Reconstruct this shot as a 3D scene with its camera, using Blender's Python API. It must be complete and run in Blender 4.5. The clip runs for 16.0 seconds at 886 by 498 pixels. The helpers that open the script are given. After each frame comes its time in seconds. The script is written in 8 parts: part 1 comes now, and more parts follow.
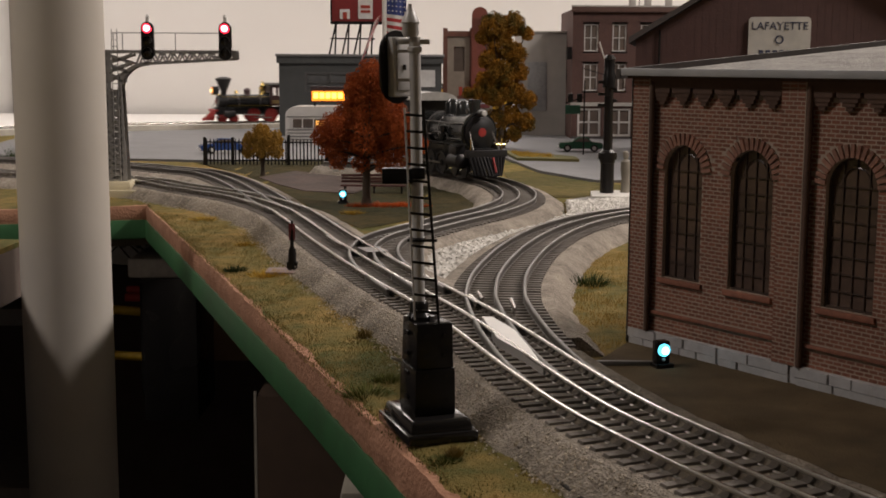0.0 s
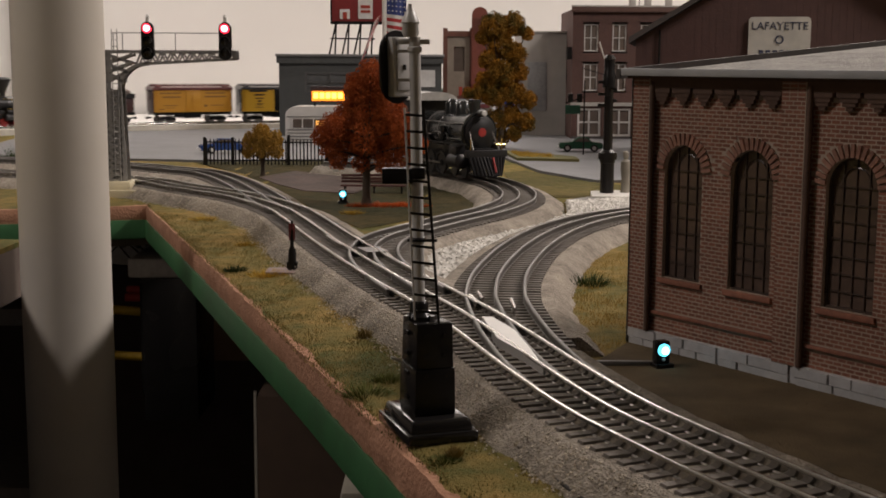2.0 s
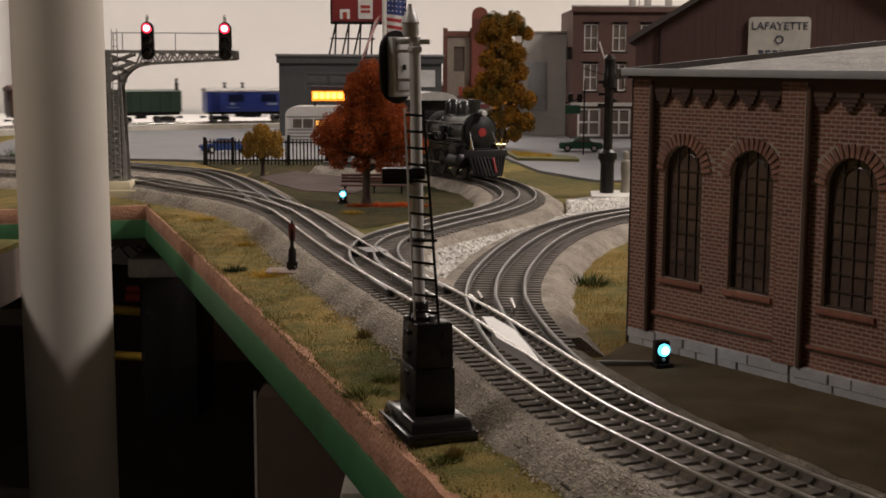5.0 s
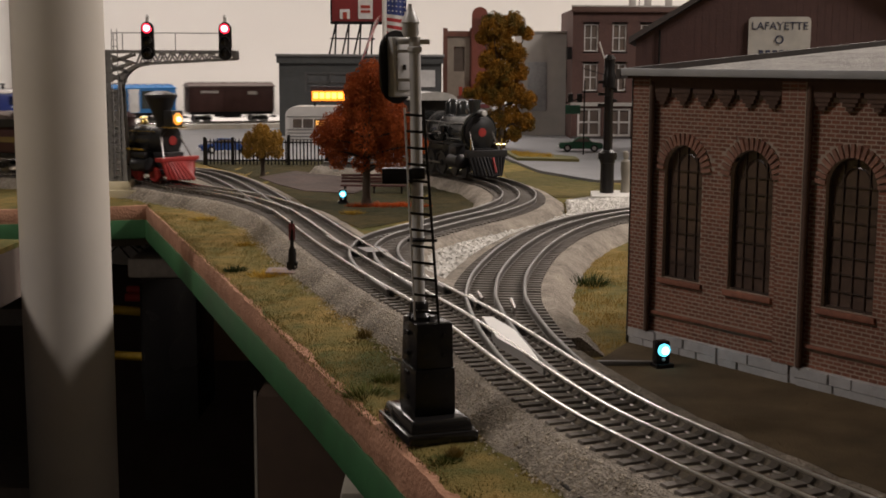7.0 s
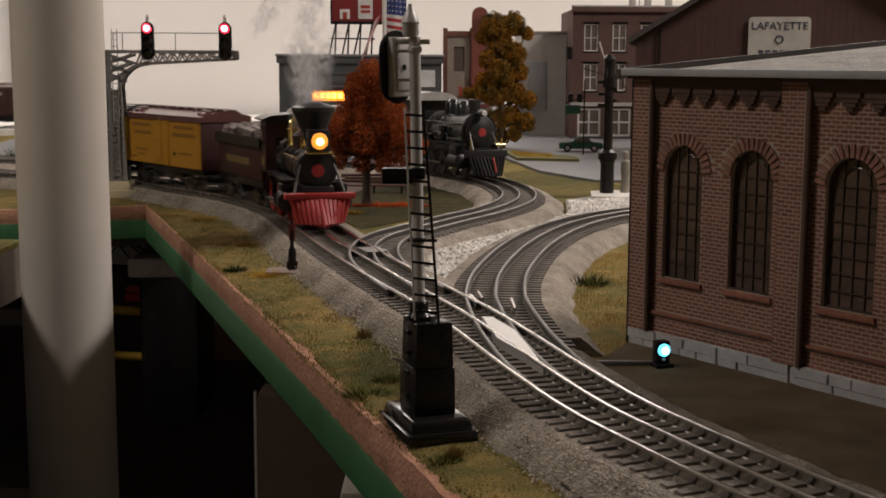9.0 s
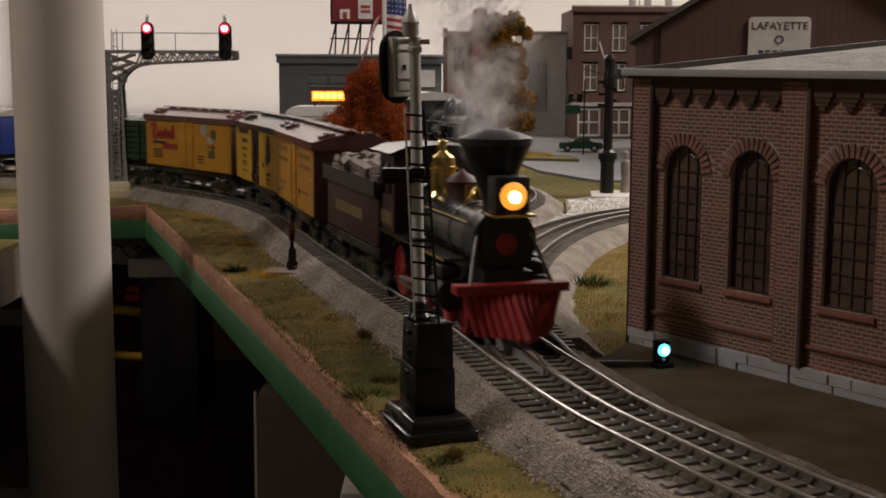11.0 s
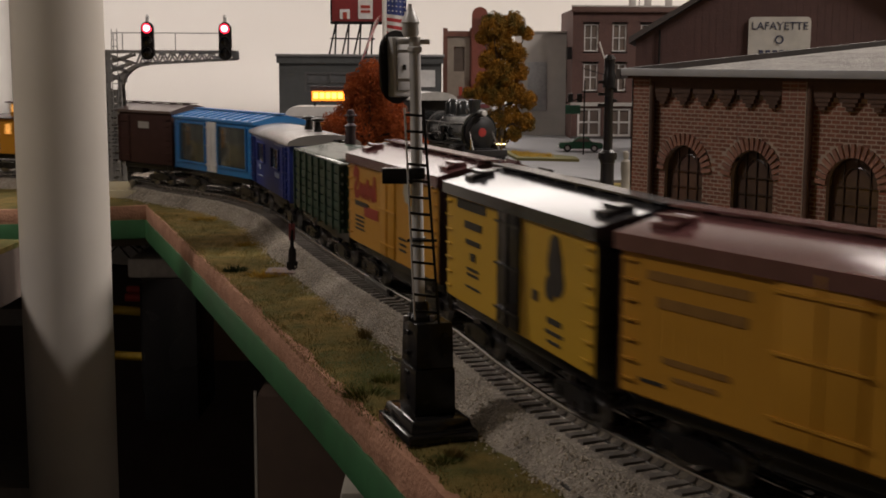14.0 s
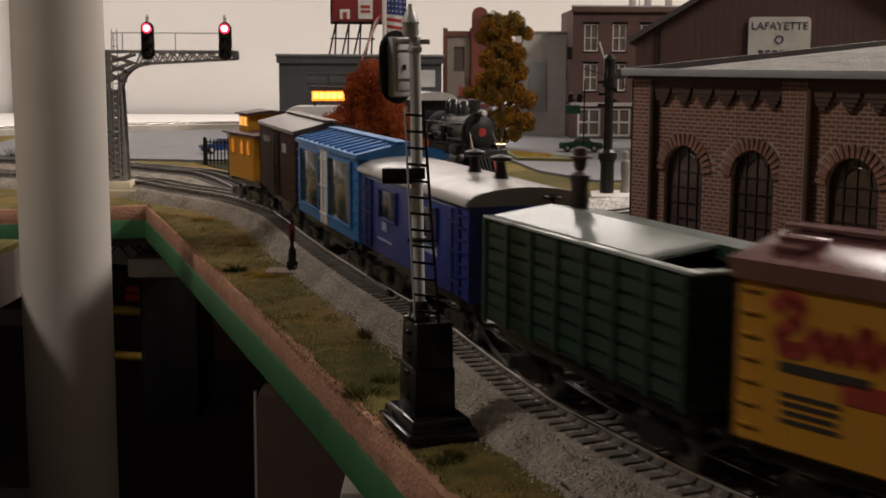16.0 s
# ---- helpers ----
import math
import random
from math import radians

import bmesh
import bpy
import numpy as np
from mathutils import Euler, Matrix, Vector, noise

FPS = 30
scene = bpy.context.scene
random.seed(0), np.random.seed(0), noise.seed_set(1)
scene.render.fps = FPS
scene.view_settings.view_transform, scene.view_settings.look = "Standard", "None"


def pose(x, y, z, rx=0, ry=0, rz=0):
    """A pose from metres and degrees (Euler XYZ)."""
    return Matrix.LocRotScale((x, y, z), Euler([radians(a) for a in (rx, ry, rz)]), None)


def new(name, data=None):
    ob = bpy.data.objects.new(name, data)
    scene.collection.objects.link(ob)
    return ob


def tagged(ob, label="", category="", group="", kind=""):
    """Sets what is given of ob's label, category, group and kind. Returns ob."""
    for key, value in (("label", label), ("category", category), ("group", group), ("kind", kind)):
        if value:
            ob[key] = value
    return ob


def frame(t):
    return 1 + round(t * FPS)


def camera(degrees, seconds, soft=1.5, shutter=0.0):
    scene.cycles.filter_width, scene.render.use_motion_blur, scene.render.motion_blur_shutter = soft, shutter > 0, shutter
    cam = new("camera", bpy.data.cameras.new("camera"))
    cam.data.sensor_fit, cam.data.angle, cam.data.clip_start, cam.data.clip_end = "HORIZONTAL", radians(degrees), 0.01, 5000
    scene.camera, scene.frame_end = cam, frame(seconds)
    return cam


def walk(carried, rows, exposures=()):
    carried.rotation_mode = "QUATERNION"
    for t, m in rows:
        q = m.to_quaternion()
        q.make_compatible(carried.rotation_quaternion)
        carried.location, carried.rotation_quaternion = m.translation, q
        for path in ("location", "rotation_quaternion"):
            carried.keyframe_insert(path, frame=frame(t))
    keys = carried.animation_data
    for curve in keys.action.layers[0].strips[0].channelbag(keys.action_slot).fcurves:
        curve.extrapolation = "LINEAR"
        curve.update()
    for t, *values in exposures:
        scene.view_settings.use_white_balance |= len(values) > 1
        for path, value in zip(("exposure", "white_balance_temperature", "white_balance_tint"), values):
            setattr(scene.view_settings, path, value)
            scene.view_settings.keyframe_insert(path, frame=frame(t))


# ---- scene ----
cam = camera(37.9, 16.0, soft=1.75, shutter=0.7)
EYE = Matrix.Translation((0, 0, 0.13)) @ pose(0, 0, 0, 90 - 8.185, 0, 0) @ pose(0, 0, 0, 0, 0, 0.289)
walk(cam, [(0.0, EYE), (16.0, EYE)], [(0.0, 0.36), (16.0, 0.36)])

# ---- light ----
world = bpy.data.worlds.new("room_dark")
world.use_nodes = True
world.node_tree.nodes["Background"].inputs[0].default_value = (0.9, 0.85, 0.8, 1)
world.node_tree.nodes["Background"].inputs[1].default_value = 0.01
scene.world = world


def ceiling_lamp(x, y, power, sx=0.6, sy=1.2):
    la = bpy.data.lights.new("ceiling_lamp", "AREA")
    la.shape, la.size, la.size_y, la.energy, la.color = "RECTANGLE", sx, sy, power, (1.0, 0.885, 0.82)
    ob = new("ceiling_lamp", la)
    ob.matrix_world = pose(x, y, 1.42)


# unseen lamps at ceiling height; no fittings are built
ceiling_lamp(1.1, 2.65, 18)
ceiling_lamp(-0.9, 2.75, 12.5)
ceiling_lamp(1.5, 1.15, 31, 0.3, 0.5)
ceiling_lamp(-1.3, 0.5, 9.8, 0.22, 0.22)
# unseen long strip light before the far wall, for the glints, turned to the layout
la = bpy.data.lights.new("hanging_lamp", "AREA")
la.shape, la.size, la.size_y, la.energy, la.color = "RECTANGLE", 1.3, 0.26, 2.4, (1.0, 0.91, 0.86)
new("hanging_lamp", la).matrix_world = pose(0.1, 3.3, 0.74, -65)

# ---- materials ----


def mat(name, c1, c2=None, rough=0.6, metal=0.0, scale=150.0, bump=0.0, bscale=900.0, spec=0.5, rand=0.0, detail=6.0, vor=False, dist=0.001):
    m = bpy.data.materials.new(name)
    m.use_nodes = True
    nt = m.node_tree
    bsdf = nt.nodes["Principled BSDF"]
    c2 = c2 or tuple(v * 0.72 for v in c1)
    tc = nt.nodes.new("ShaderNodeTexCoord")
    n1 = nt.nodes.new("ShaderNodeTexNoise")
    n1.inputs["Scale"].default_value, n1.inputs["Detail"].default_value = scale, detail
    n2 = nt.nodes.new("ShaderNodeTexNoise")
    n2.inputs["Scale"].default_value, n2.inputs["Detail"].default_value = scale * 0.13, 3.0
    nt.links.new(tc.outputs["Object"], n1.inputs["Vector"])
    nt.links.new(tc.outputs["Object"], n2.inputs["Vector"])
    add = nt.nodes.new("ShaderNodeMath")
    add.operation = "ADD"
    nt.links.new(n1.outputs["Fac"], add.inputs[0])
    nt.links.new(n2.outputs["Fac"], add.inputs[1])
    ramp = nt.nodes.new("ShaderNodeValToRGB")
    ramp.color_ramp.elements[0].position, ramp.color_ramp.elements[1].position = 0.36, 0.66
    ramp.color_ramp.elements[0].color, ramp.color_ramp.elements[1].color = (*c2, 1), (*c1, 1)
    half = nt.nodes.new("ShaderNodeMath")
    half.operation = "MULTIPLY"
    half.inputs[1].default_value = 0.5
    nt.links.new(add.outputs[0], half.inputs[0])
    nt.links.new(half.outputs[0], ramp.inputs[0])
    out = ramp.outputs[0]
    if rand:
        info = nt.nodes.new("ShaderNodeObjectInfo")
        geo = nt.nodes.new("ShaderNodeNewGeometry")
        mix = nt.nodes.new("ShaderNodeMath")
        mix.operation = "ADD"
        nt.links.new(info.outputs["Random"], mix.inputs[0])
        nt.links.new(geo.outputs["Random Per Island"], mix.inputs[1])
        mr = nt.nodes.new("ShaderNodeMapRange")
        mr.inputs["From Max"].default_value = 2.0
        mr.inputs["To Min"].default_value, mr.inputs["To Max"].default_value = 1 - rand, 1 + rand
        nt.links.new(mix.outputs[0], mr.inputs["Value"])
        hsv = nt.nodes.new("ShaderNodeHueSaturation")
        nt.links.new(out, hsv.inputs["Color"])
        nt.links.new(mr.outputs[0], hsv.inputs["Value"])
        out = hsv.outputs[0]
    nt.links.new(out, bsdf.inputs["Base Color"])
    bsdf.inputs["Roughness"].default_value = rough
    rr = nt.nodes.new("ShaderNodeMapRange")
    rr.inputs["To Min"].default_value, rr.inputs["To Max"].default_value = max(0.02, rough - 0.1), min(1.0, rough + 0.12)
    nt.links.new(n2.outputs["Fac"], rr.inputs["Value"])
    nt.links.new(rr.outputs[0], bsdf.inputs["Roughness"])
    bsdf.inputs["Metallic"].default_value = metal
    bsdf.inputs["Specular IOR Level"].default_value = spec
    if bump:
        b = nt.nodes.new("ShaderNodeBump")
        b.inputs["Strength"].default_value, b.inputs["Distance"].default_value = bump, dist
        if vor:
            nb = nt.nodes.new("ShaderNodeTexVoronoi")
            nb.inputs["Scale"].default_value = bscale
            nt.links.new(nb.outputs["Distance"], b.inputs["Height"])
        else:
            nb = nt.nodes.new("ShaderNodeTexNoise")
            nb.inputs["Scale"].default_value, nb.inputs["Detail"].default_value = bscale, 4.0
            nt.links.new(nb.outputs["Fac"], b.inputs["Height"])
        nt.links.new(tc.outputs["Object"], nb.inputs["Vector"])
        nt.links.new(b.outputs[0], bsdf.inputs["Normal"])
    return m


def glow(name, colour, strength):
    m = bpy.data.materials.new(name)
    m.use_nodes = True
    b = m.node_tree.nodes["Principled BSDF"]
    b.inputs["Base Color"].default_value = (*[min(1, c) * 0.5 for c in colour], 1)
    b.inputs["Emission Color"].default_value = (*colour, 1)
    b.inputs["Emission Strength"].default_value = strength
    return m


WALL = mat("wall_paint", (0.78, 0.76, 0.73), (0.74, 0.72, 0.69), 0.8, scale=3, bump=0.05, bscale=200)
DIMWALL = mat("bounce_dimming_wall", (0.26, 0.23, 0.2), (0.22, 0.195, 0.17), 0.85, scale=3)
CEIL = mat("ceiling_paint", (0.45, 0.44, 0.42), None, 0.9, scale=4)
CONCRETE = mat("floor_concrete", (0.13, 0.12, 0.115), None, 0.8, scale=8)
GRASS = mat("turf", (0.31, 0.205, 0.07), (0.085, 0.092, 0.028), 0.95, scale=70, bump=0.8, bscale=700, spec=0.1, dist=0.002)
SOIL = mat("soil_turf", (0.18, 0.13, 0.075), (0.085, 0.065, 0.04), 0.95, scale=45, bump=0.7, bscale=900, spec=0.1)
BROWNEDGE = mat("painted_foam_edge", (0.52, 0.285, 0.185), (0.33, 0.17, 0.105), 0.9, scale=110, bump=0.8, bscale=420, dist=0.0016, spec=0.2)
GREENPAINT = mat("green_fascia_paint", (0.035, 0.14, 0.05), (0.022, 0.085, 0.03), 0.5, scale=60, bump=0.1)
BALLAST = mat("ballast", (0.46, 0.405, 0.335), (0.20, 0.175, 0.145), 0.9, scale=330, bump=1.0, bscale=900, vor=True, spec=0.2)
GRAVEL = mat("white_gravel", (0.82, 0.8, 0.75), (0.5, 0.48, 0.44), 0.85, scale=250, rand=0.25)
RAIL = mat("steel_rail", (0.72, 0.70, 0.67), (0.5, 0.48, 0.45), 0.2, 1.0, scale=90)
# darker copy of RAIL, coloured for rails that reflect less light
DIMRAIL = mat("low_glint_rail", (0.25, 0.24, 0.225), (0.17, 0.16, 0.15), 0.45, 0.8, scale=90)
TIE = mat("dark_tie", (0.19, 0.17, 0.148), (0.12, 0.102, 0.085), 0.75, scale=300, rand=0.3, bump=0.4)
ROAD = mat("grey_street", (0.18, 0.18, 0.185), (0.13, 0.13, 0.135), 0.6, scale=18, bump=0.15, bscale=1500)
CURBWHITE = mat("pale_plaster", (0.75, 0.73, 0.68), None, 0.6, scale=80)
BRICK = mat("red_brown_brick", (0.34, 0.14, 0.09), (0.2, 0.085, 0.058), 0.85, scale=350, bump=0.4, bscale=2500, rand=0.35, dist=0.0003)
MORTAR = mat("mortar", (0.50, 0.40, 0.32), None, 0.9, scale=300)
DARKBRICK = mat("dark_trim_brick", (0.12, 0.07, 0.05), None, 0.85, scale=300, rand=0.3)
STONE = mat("grey_foundation_stone", (0.6, 0.6, 0.61), (0.45, 0.45, 0.46), 0.85, scale=200, bump=0.4, bscale=700, rand=0.15)
ROOFGRIT = mat("grey_roof_grit", (0.46, 0.44, 0.41), (0.22, 0.21, 0.195), 0.95, scale=420, bump=1.0, bscale=650, dist=0.0025)
GREYTRIM = mat("grey_trim", (0.46, 0.47, 0.48), None, 0.5, scale=60)
OLDGLASS = mat("brown_tinted_old_pane", (0.15, 0.098, 0.075), (0.06, 0.042, 0.036), 0.18, scale=70, bump=0.2, bscale=160, rand=0.4)
WINFRAME = mat("dark_window_bar", (0.085, 0.06, 0.05), None, 0.22, scale=100)
WINGLASS = mat("dim_window_pane", (0.17, 0.135, 0.11), (0.10, 0.08, 0.07), 0.15, scale=40)
COLUMNPAINT = mat("cream_column_paint", (0.66, 0.62, 0.56), (0.6, 0.56, 0.5), 0.55, scale=25, bump=0.08, bscale=60)
BLACK = mat("black_plastic", (0.016, 0.015, 0.015), (0.011, 0.010, 0.010), 0.26, scale=60, spec=0.3)
BLACKIRON = mat("black_loco_paint", (0.022, 0.022, 0.024), (0.014, 0.014, 0.015), 0.38, scale=90)
BOILER = mat("grey_blue_boiler", (0.16, 0.16, 0.16), (0.08, 0.08, 0.082), 0.24, 0.8, scale=70)
SILVER = mat("silver_paint", (0.66, 0.65, 0.63), (0.58, 0.57, 0.555), 0.4, 0.08, scale=70)
RED = mat("red_paint", (0.42, 0.035, 0.03), (0.30, 0.022, 0.02), 0.5, scale=140)
MAROON = mat("maroon_paint", (0.055, 0.018, 0.017), (0.038, 0.012, 0.012), 0.5, scale=90)
MAROONROOF = mat("maroon_roof", (0.15, 0.065, 0.065), (0.11, 0.046, 0.046), 0.15, scale=80)
BRASS = mat("polished_brass", (0.78, 0.60, 0.22), (0.65, 0.47, 0.15), 0.16, 1.0, scale=60)
GOLD = mat("dull_gold_lettering", (0.20, 0.14, 0.05), None, 0.5, scale=200)
COAL = mat("grey_wood_load", (0.24, 0.195, 0.175), (0.12, 0.095, 0.085), 0.7, scale=150, bump=0.5, bscale=500, rand=0.3)
STEEL = mat("dull_steel", (0.35, 0.34, 0.33), None, 0.35, 0.9, scale=120)
ORANGE = mat("orange_yellow_paint", (0.54, 0.265, 0.025), (0.47, 0.225, 0.02), 0.45, scale=40)
YELLOW = mat("lemon_yellow_paint", (0.60, 0.36, 0.03), (0.53, 0.31, 0.025), 0.45, scale=40)
CABYEL = mat("caboose_yellow_paint", (0.62, 0.28, 0.016), (0.54, 0.24, 0.015), 0.5, scale=40)
DKGREEN = mat("dark_green_paint", (0.019, 0.05, 0.03), (0.013, 0.036, 0.021), 0.4, scale=60)
# green-grey raised in tone to carry the roof's reflected glare
GLAREGREEN = mat("glare_pale_green", (0.42, 0.46, 0.42), None, 0.1, scale=60)
NAVY = mat("royal_blue_paint", (0.022, 0.045, 0.26), (0.018, 0.035, 0.2), 0.4, scale=50)
AQUA = mat("bright_blue_paint", (0.03, 0.20, 0.50), (0.025, 0.17, 0.43), 0.4, scale=50)
GREYROOF = mat("grey_roof_paint", (0.45, 0.43, 0.41), None, 0.22, scale=60)
BROWNCAR = mat("dark_brown_paint", (0.05, 0.021, 0.017), (0.034, 0.014, 0.011), 0.7, scale=80, spec=0.25)
WHITEP = mat("white_paint", (0.75, 0.74, 0.72), None, 0.5, scale=60)
INK = mat("black_print", (0.035, 0.03, 0.025), None, 0.6, scale=100)
REDINK = mat("red_print", (0.38, 0.045, 0.025), None, 0.6, scale=100)
LAMPYEL = glow("warm_headlight", (1.0, 0.34, 0.04), 0.95)
LAMPCORE = glow("headlight_core", (1.0, 0.72, 0.3), 4.0)
LAMPRED = glow("red_signal_light", (1.0, 0.02, 0.05), 2.2)
LAMPREDCORE = glow("red_signal_core", (1.0, 0.42, 0.45), 3.5)
LAMPBLUE = glow("blue_green_signal_light", (0.10, 0.62, 0.85), 2.2)
LAMPBLUECORE = glow("blue_white_signal_core", (0.6, 0.95, 1.0), 4.0)
LAMPWIN = glow("caboose_window_light", (1.0, 0.45, 0.10), 0.9)
NEON = glow("orange_neon", (1.0, 0.26, 0.02), 1.6)
NEONCORE = glow("yellow_neon", (1.0, 0.55, 0.10), 2.6)

# ---- building helpers ----


def mesh_of(bm, name):
    me = bpy.data.meshes.new(name)
    bm.to_mesh(me)
    bm.free()
    return me


def smooth(me, angle=40):
    for p in me.polygons:
        p.use_smooth = True
    me.set_sharp_from_angle(angle=radians(angle))
    return me


def part(name, bm, material, parent, label=""):
    me = mesh_of(bm, name)
    smooth(me)
    me.materials.append(material)
    ob = new(name, me)
    ob.parent = parent
    if label:
        ob["label"] = label
    return ob


def thing(name, m, label, category, group="", kind=""):
    ob = new(name)
    ob.empty_display_size = 0.01
    ob.matrix_world = m
    return tagged(ob, label, category, group, kind)


def solo(name, bm, material, label, category, group="", kind="", m=None):
    me = mesh_of(bm, name)
    smooth(me)
    me.materials.append(material)
    ob = new(name, me)
    if m is not None:
        ob.matrix_world = m
    return tagged(ob, label, category, group, kind)


def box(bm, x0, x1, y0, y1, z0, z1, bevel=0.0, m=None, taper=1.0):
    cx, cy = (x0 + x1) / 2, (y0 + y1) / 2
    vs = []
    for z, k in ((z0, 1.0), (z1, taper)):
        for x, y in ((x0, y0), (x1, y0), (x1, y1), (x0, y1)):
            v = Vector((cx + (x - cx) * k, cy + (y - cy) * k, z))
            vs.append(bm.verts.new(m @ v if m else v))
    fs = [bm.faces.new([vs[i] for i in f]) for f in ((3, 2, 1, 0), (4, 5, 6, 7), (0, 1, 5, 4), (1, 2, 6, 5), (2, 3, 7, 6), (3, 0, 4, 7))]
    if bevel:
        es = list({e for f in fs for e in f.edges})
        bmesh.ops.bevel(bm, geom=es, offset=bevel, segments=2, affect="EDGES", profile=0.5)
    return bm


def one(*a, **k):
    return box(bmesh.new(), *a, **k)


def cyl(bm, a, b, r0, r1=None, n=16):
    """A tapered rod from a to b with closed ends."""
    a, b = Vector(a), Vector(b)
    r1 = r0 if r1 is None else r1
    q = (b - a).to_track_quat("Z", "Y")
    rings = []
    for p, r in ((a, r0), (b, r1)):
        rings.append([bm.verts.new(p + q @ Vector((r * math.cos(2 * math.pi * i / n), r * math.sin(2 * math.pi * i / n), 0))) for i in range(n)])
    for i in range(n):
        j = (i + 1) % n
        bm.faces.new((rings[0][i], rings[0][j], rings[1][j], rings[1][i]))
    bm.faces.new(rings[0][::-1])
    bm.faces.new(rings[1])
    return bm


def lathe(bm, profile, n=24, m=None):
    """Turns a profile of (radius, height) about z."""
    rings = []
    for r, z in profile:
        ring = []
        for i in range(n):
            v = Vector((max(r, 1e-6) * math.cos(2 * math.pi * i / n), max(r, 1e-6) * math.sin(2 * math.pi * i / n), z))
            ring.append(bm.verts.new(m @ v if m else v))
        rings.append(ring)
    for a, b in zip(rings[:-1], rings[1:]):
        for i in range(n):
            j = (i + 1) % n
            bm.faces.new((a[i], a[j], b[j], b[i]))
    bm.faces.new(rings[0][::-1])
    bm.faces.new(rings[-1])
    return bm


def prism(bm, outline, y0, y1, m=None):
    """An outline of (x, z), drawn out from y0 to y1."""
    a = [bm.verts.new((m or Matrix()) @ Vector((x, y0, z))) for x, z in outline]
    b = [bm.verts.new((m or Matrix()) @ Vector((x, y1, z))) for x, z in outline]
    n = len(outline)
    bm.faces.new(a)
    bm.faces.new(b[::-1])
    for i in range(n):
        j = (i + 1) % n
        bm.faces.new((a[j], a[i], b[i], b[j]))
    bmesh.ops.recalc_face_normals(bm, faces=bm.faces[:])
    return bm


def spline(pts, step=0.006):
    """An even run of points on a smooth line through pts."""
    p = [np.array(q, float) for q in pts]
    p = [2 * p[0] - p[1], *p, 2 * p[-1] - p[-2]]
    out = []
    for i in range(1, len(p) - 2):
        a, b, c, d = p[i - 1 : i + 3]
        for k in range(24):
            t = k / 24
            out.append(0.5 * (2 * b + (c - a) * t + (2 * a - 5 * b + 4 * c - d) * t * t + (3 * b - a - 3 * c + d) * t**3))
    out.append(p[-2])
    out = np.array(out)
    s = np.r_[0, np.cumsum(np.linalg.norm(np.diff(out, axis=0), axis=1))]
    u = np.linspace(0, s[-1], max(2, int(s[-1] / step)))
    return np.stack([np.interp(u, s, out[:, i]) for i in range(out.shape[1])], 1)


def normals(p):
    t = np.gradient(p[:, :2], axis=0)
    t /= np.linalg.norm(t, axis=1)[:, None]
    return t, np.stack([-t[:, 1], t[:, 0]], 1)


def sweep(bm, p, profile, jitter=0.0, closed=False):
    """Carries a profile of (offset to the left, height) along p."""
    t, n = normals(p)
    rows = []
    for q, v in zip(p, n):
        rows.append([bm.verts.new((q[0] + v[0] * o + random.uniform(-jitter, jitter), q[1] + v[1] * o + random.uniform(-jitter, jitter), z + random.uniform(-jitter, jitter) * 0.4)) for o, z in profile])
    k = len(profile)
    for a, b in zip(rows[:-1], rows[1:]):
        for i in range(k if closed else k - 1):
            j = (i + 1) % k
            bm.faces.new((a[i], b[i], b[j], a[j]))
    if closed:
        bm.faces.new(rows[0])
        bm.faces.new(rows[-1][::-1])
    return bm


# ---- plan ----
GZ = -0.016
CENTRE = [(-0.3337, 1.4465), (-0.2778, 1.3757), (-0.2009, 1.2835), (-0.1475, 1.1809), (-0.1217, 1.1049), (-0.0767, 0.9458), (-0.0308, 0.7982), (0.0123, 0.671), (0.0454, 0.5486), (0.0631, 0.4896), (0.0795, 0.4499), (0.1064, 0.3922)]
LOOP = [(-0.364, 2.93), (-0.548, 2.85), (-0.715, 2.75), (-0.89, 2.62), (-1.02, 2.43), (-1.05, 2.2), (-0.97, 1.95), (-0.80, 1.73), (-0.60, 1.58), (-0.46, 1.52)]
FARLEG = [(1.75, 3.42), (1.2, 3.38), (0.6, 3.28), (0.1, 3.13)]
NEARLEG = [(0.1334, 0.345), (0.168, 0.298), (0.215, 0.245), (0.31, 0.155), (0.45, 0.04), (0.65, -0.1), (0.9, -0.25)]
TRAINLINE = spline(FARLEG + LOOP + CENTRE + NEARLEG, 0.004)
TS = np.r_[0, np.cumsum(np.linalg.norm(np.diff(TRAINLINE, axis=0), axis=1))]
S_BACK = TS[np.argmin(np.linalg.norm(TRAINLINE - np.array((-0.548, 2.85)), axis=1))] - 0.028
S_FRONT = TS[np.argmin(np.linalg.norm(TRAINLINE - np.array((-0.3337, 1.4465)), axis=1))] + 0.054


def on_line(s):
    return np.array([np.interp(s, TS, TRAINLINE[:, i]) for i in (0, 1)])


def train_s(t):
    """How far along the line the pilot is at t seconds."""
    a, b, va, vb = 2.0, 6.4, 0.24, 0.2205
    sa, sb = S_BACK + va * a, S_FRONT - vb * 0.6
    if t <= a:
        return S_BACK + va * t
    if t >= b:
        return sb + vb * (t - b)
    u, h = (t - a) / (b - a), b - a
    return (2 * u**3 - 3 * u**2 + 1) * sa + (u**3 - 2 * u**2 + u) * h * va + (3 * u**2 - 2 * u**3) * sb + (u**3 - u**2) * h * vb


# ---- room ----


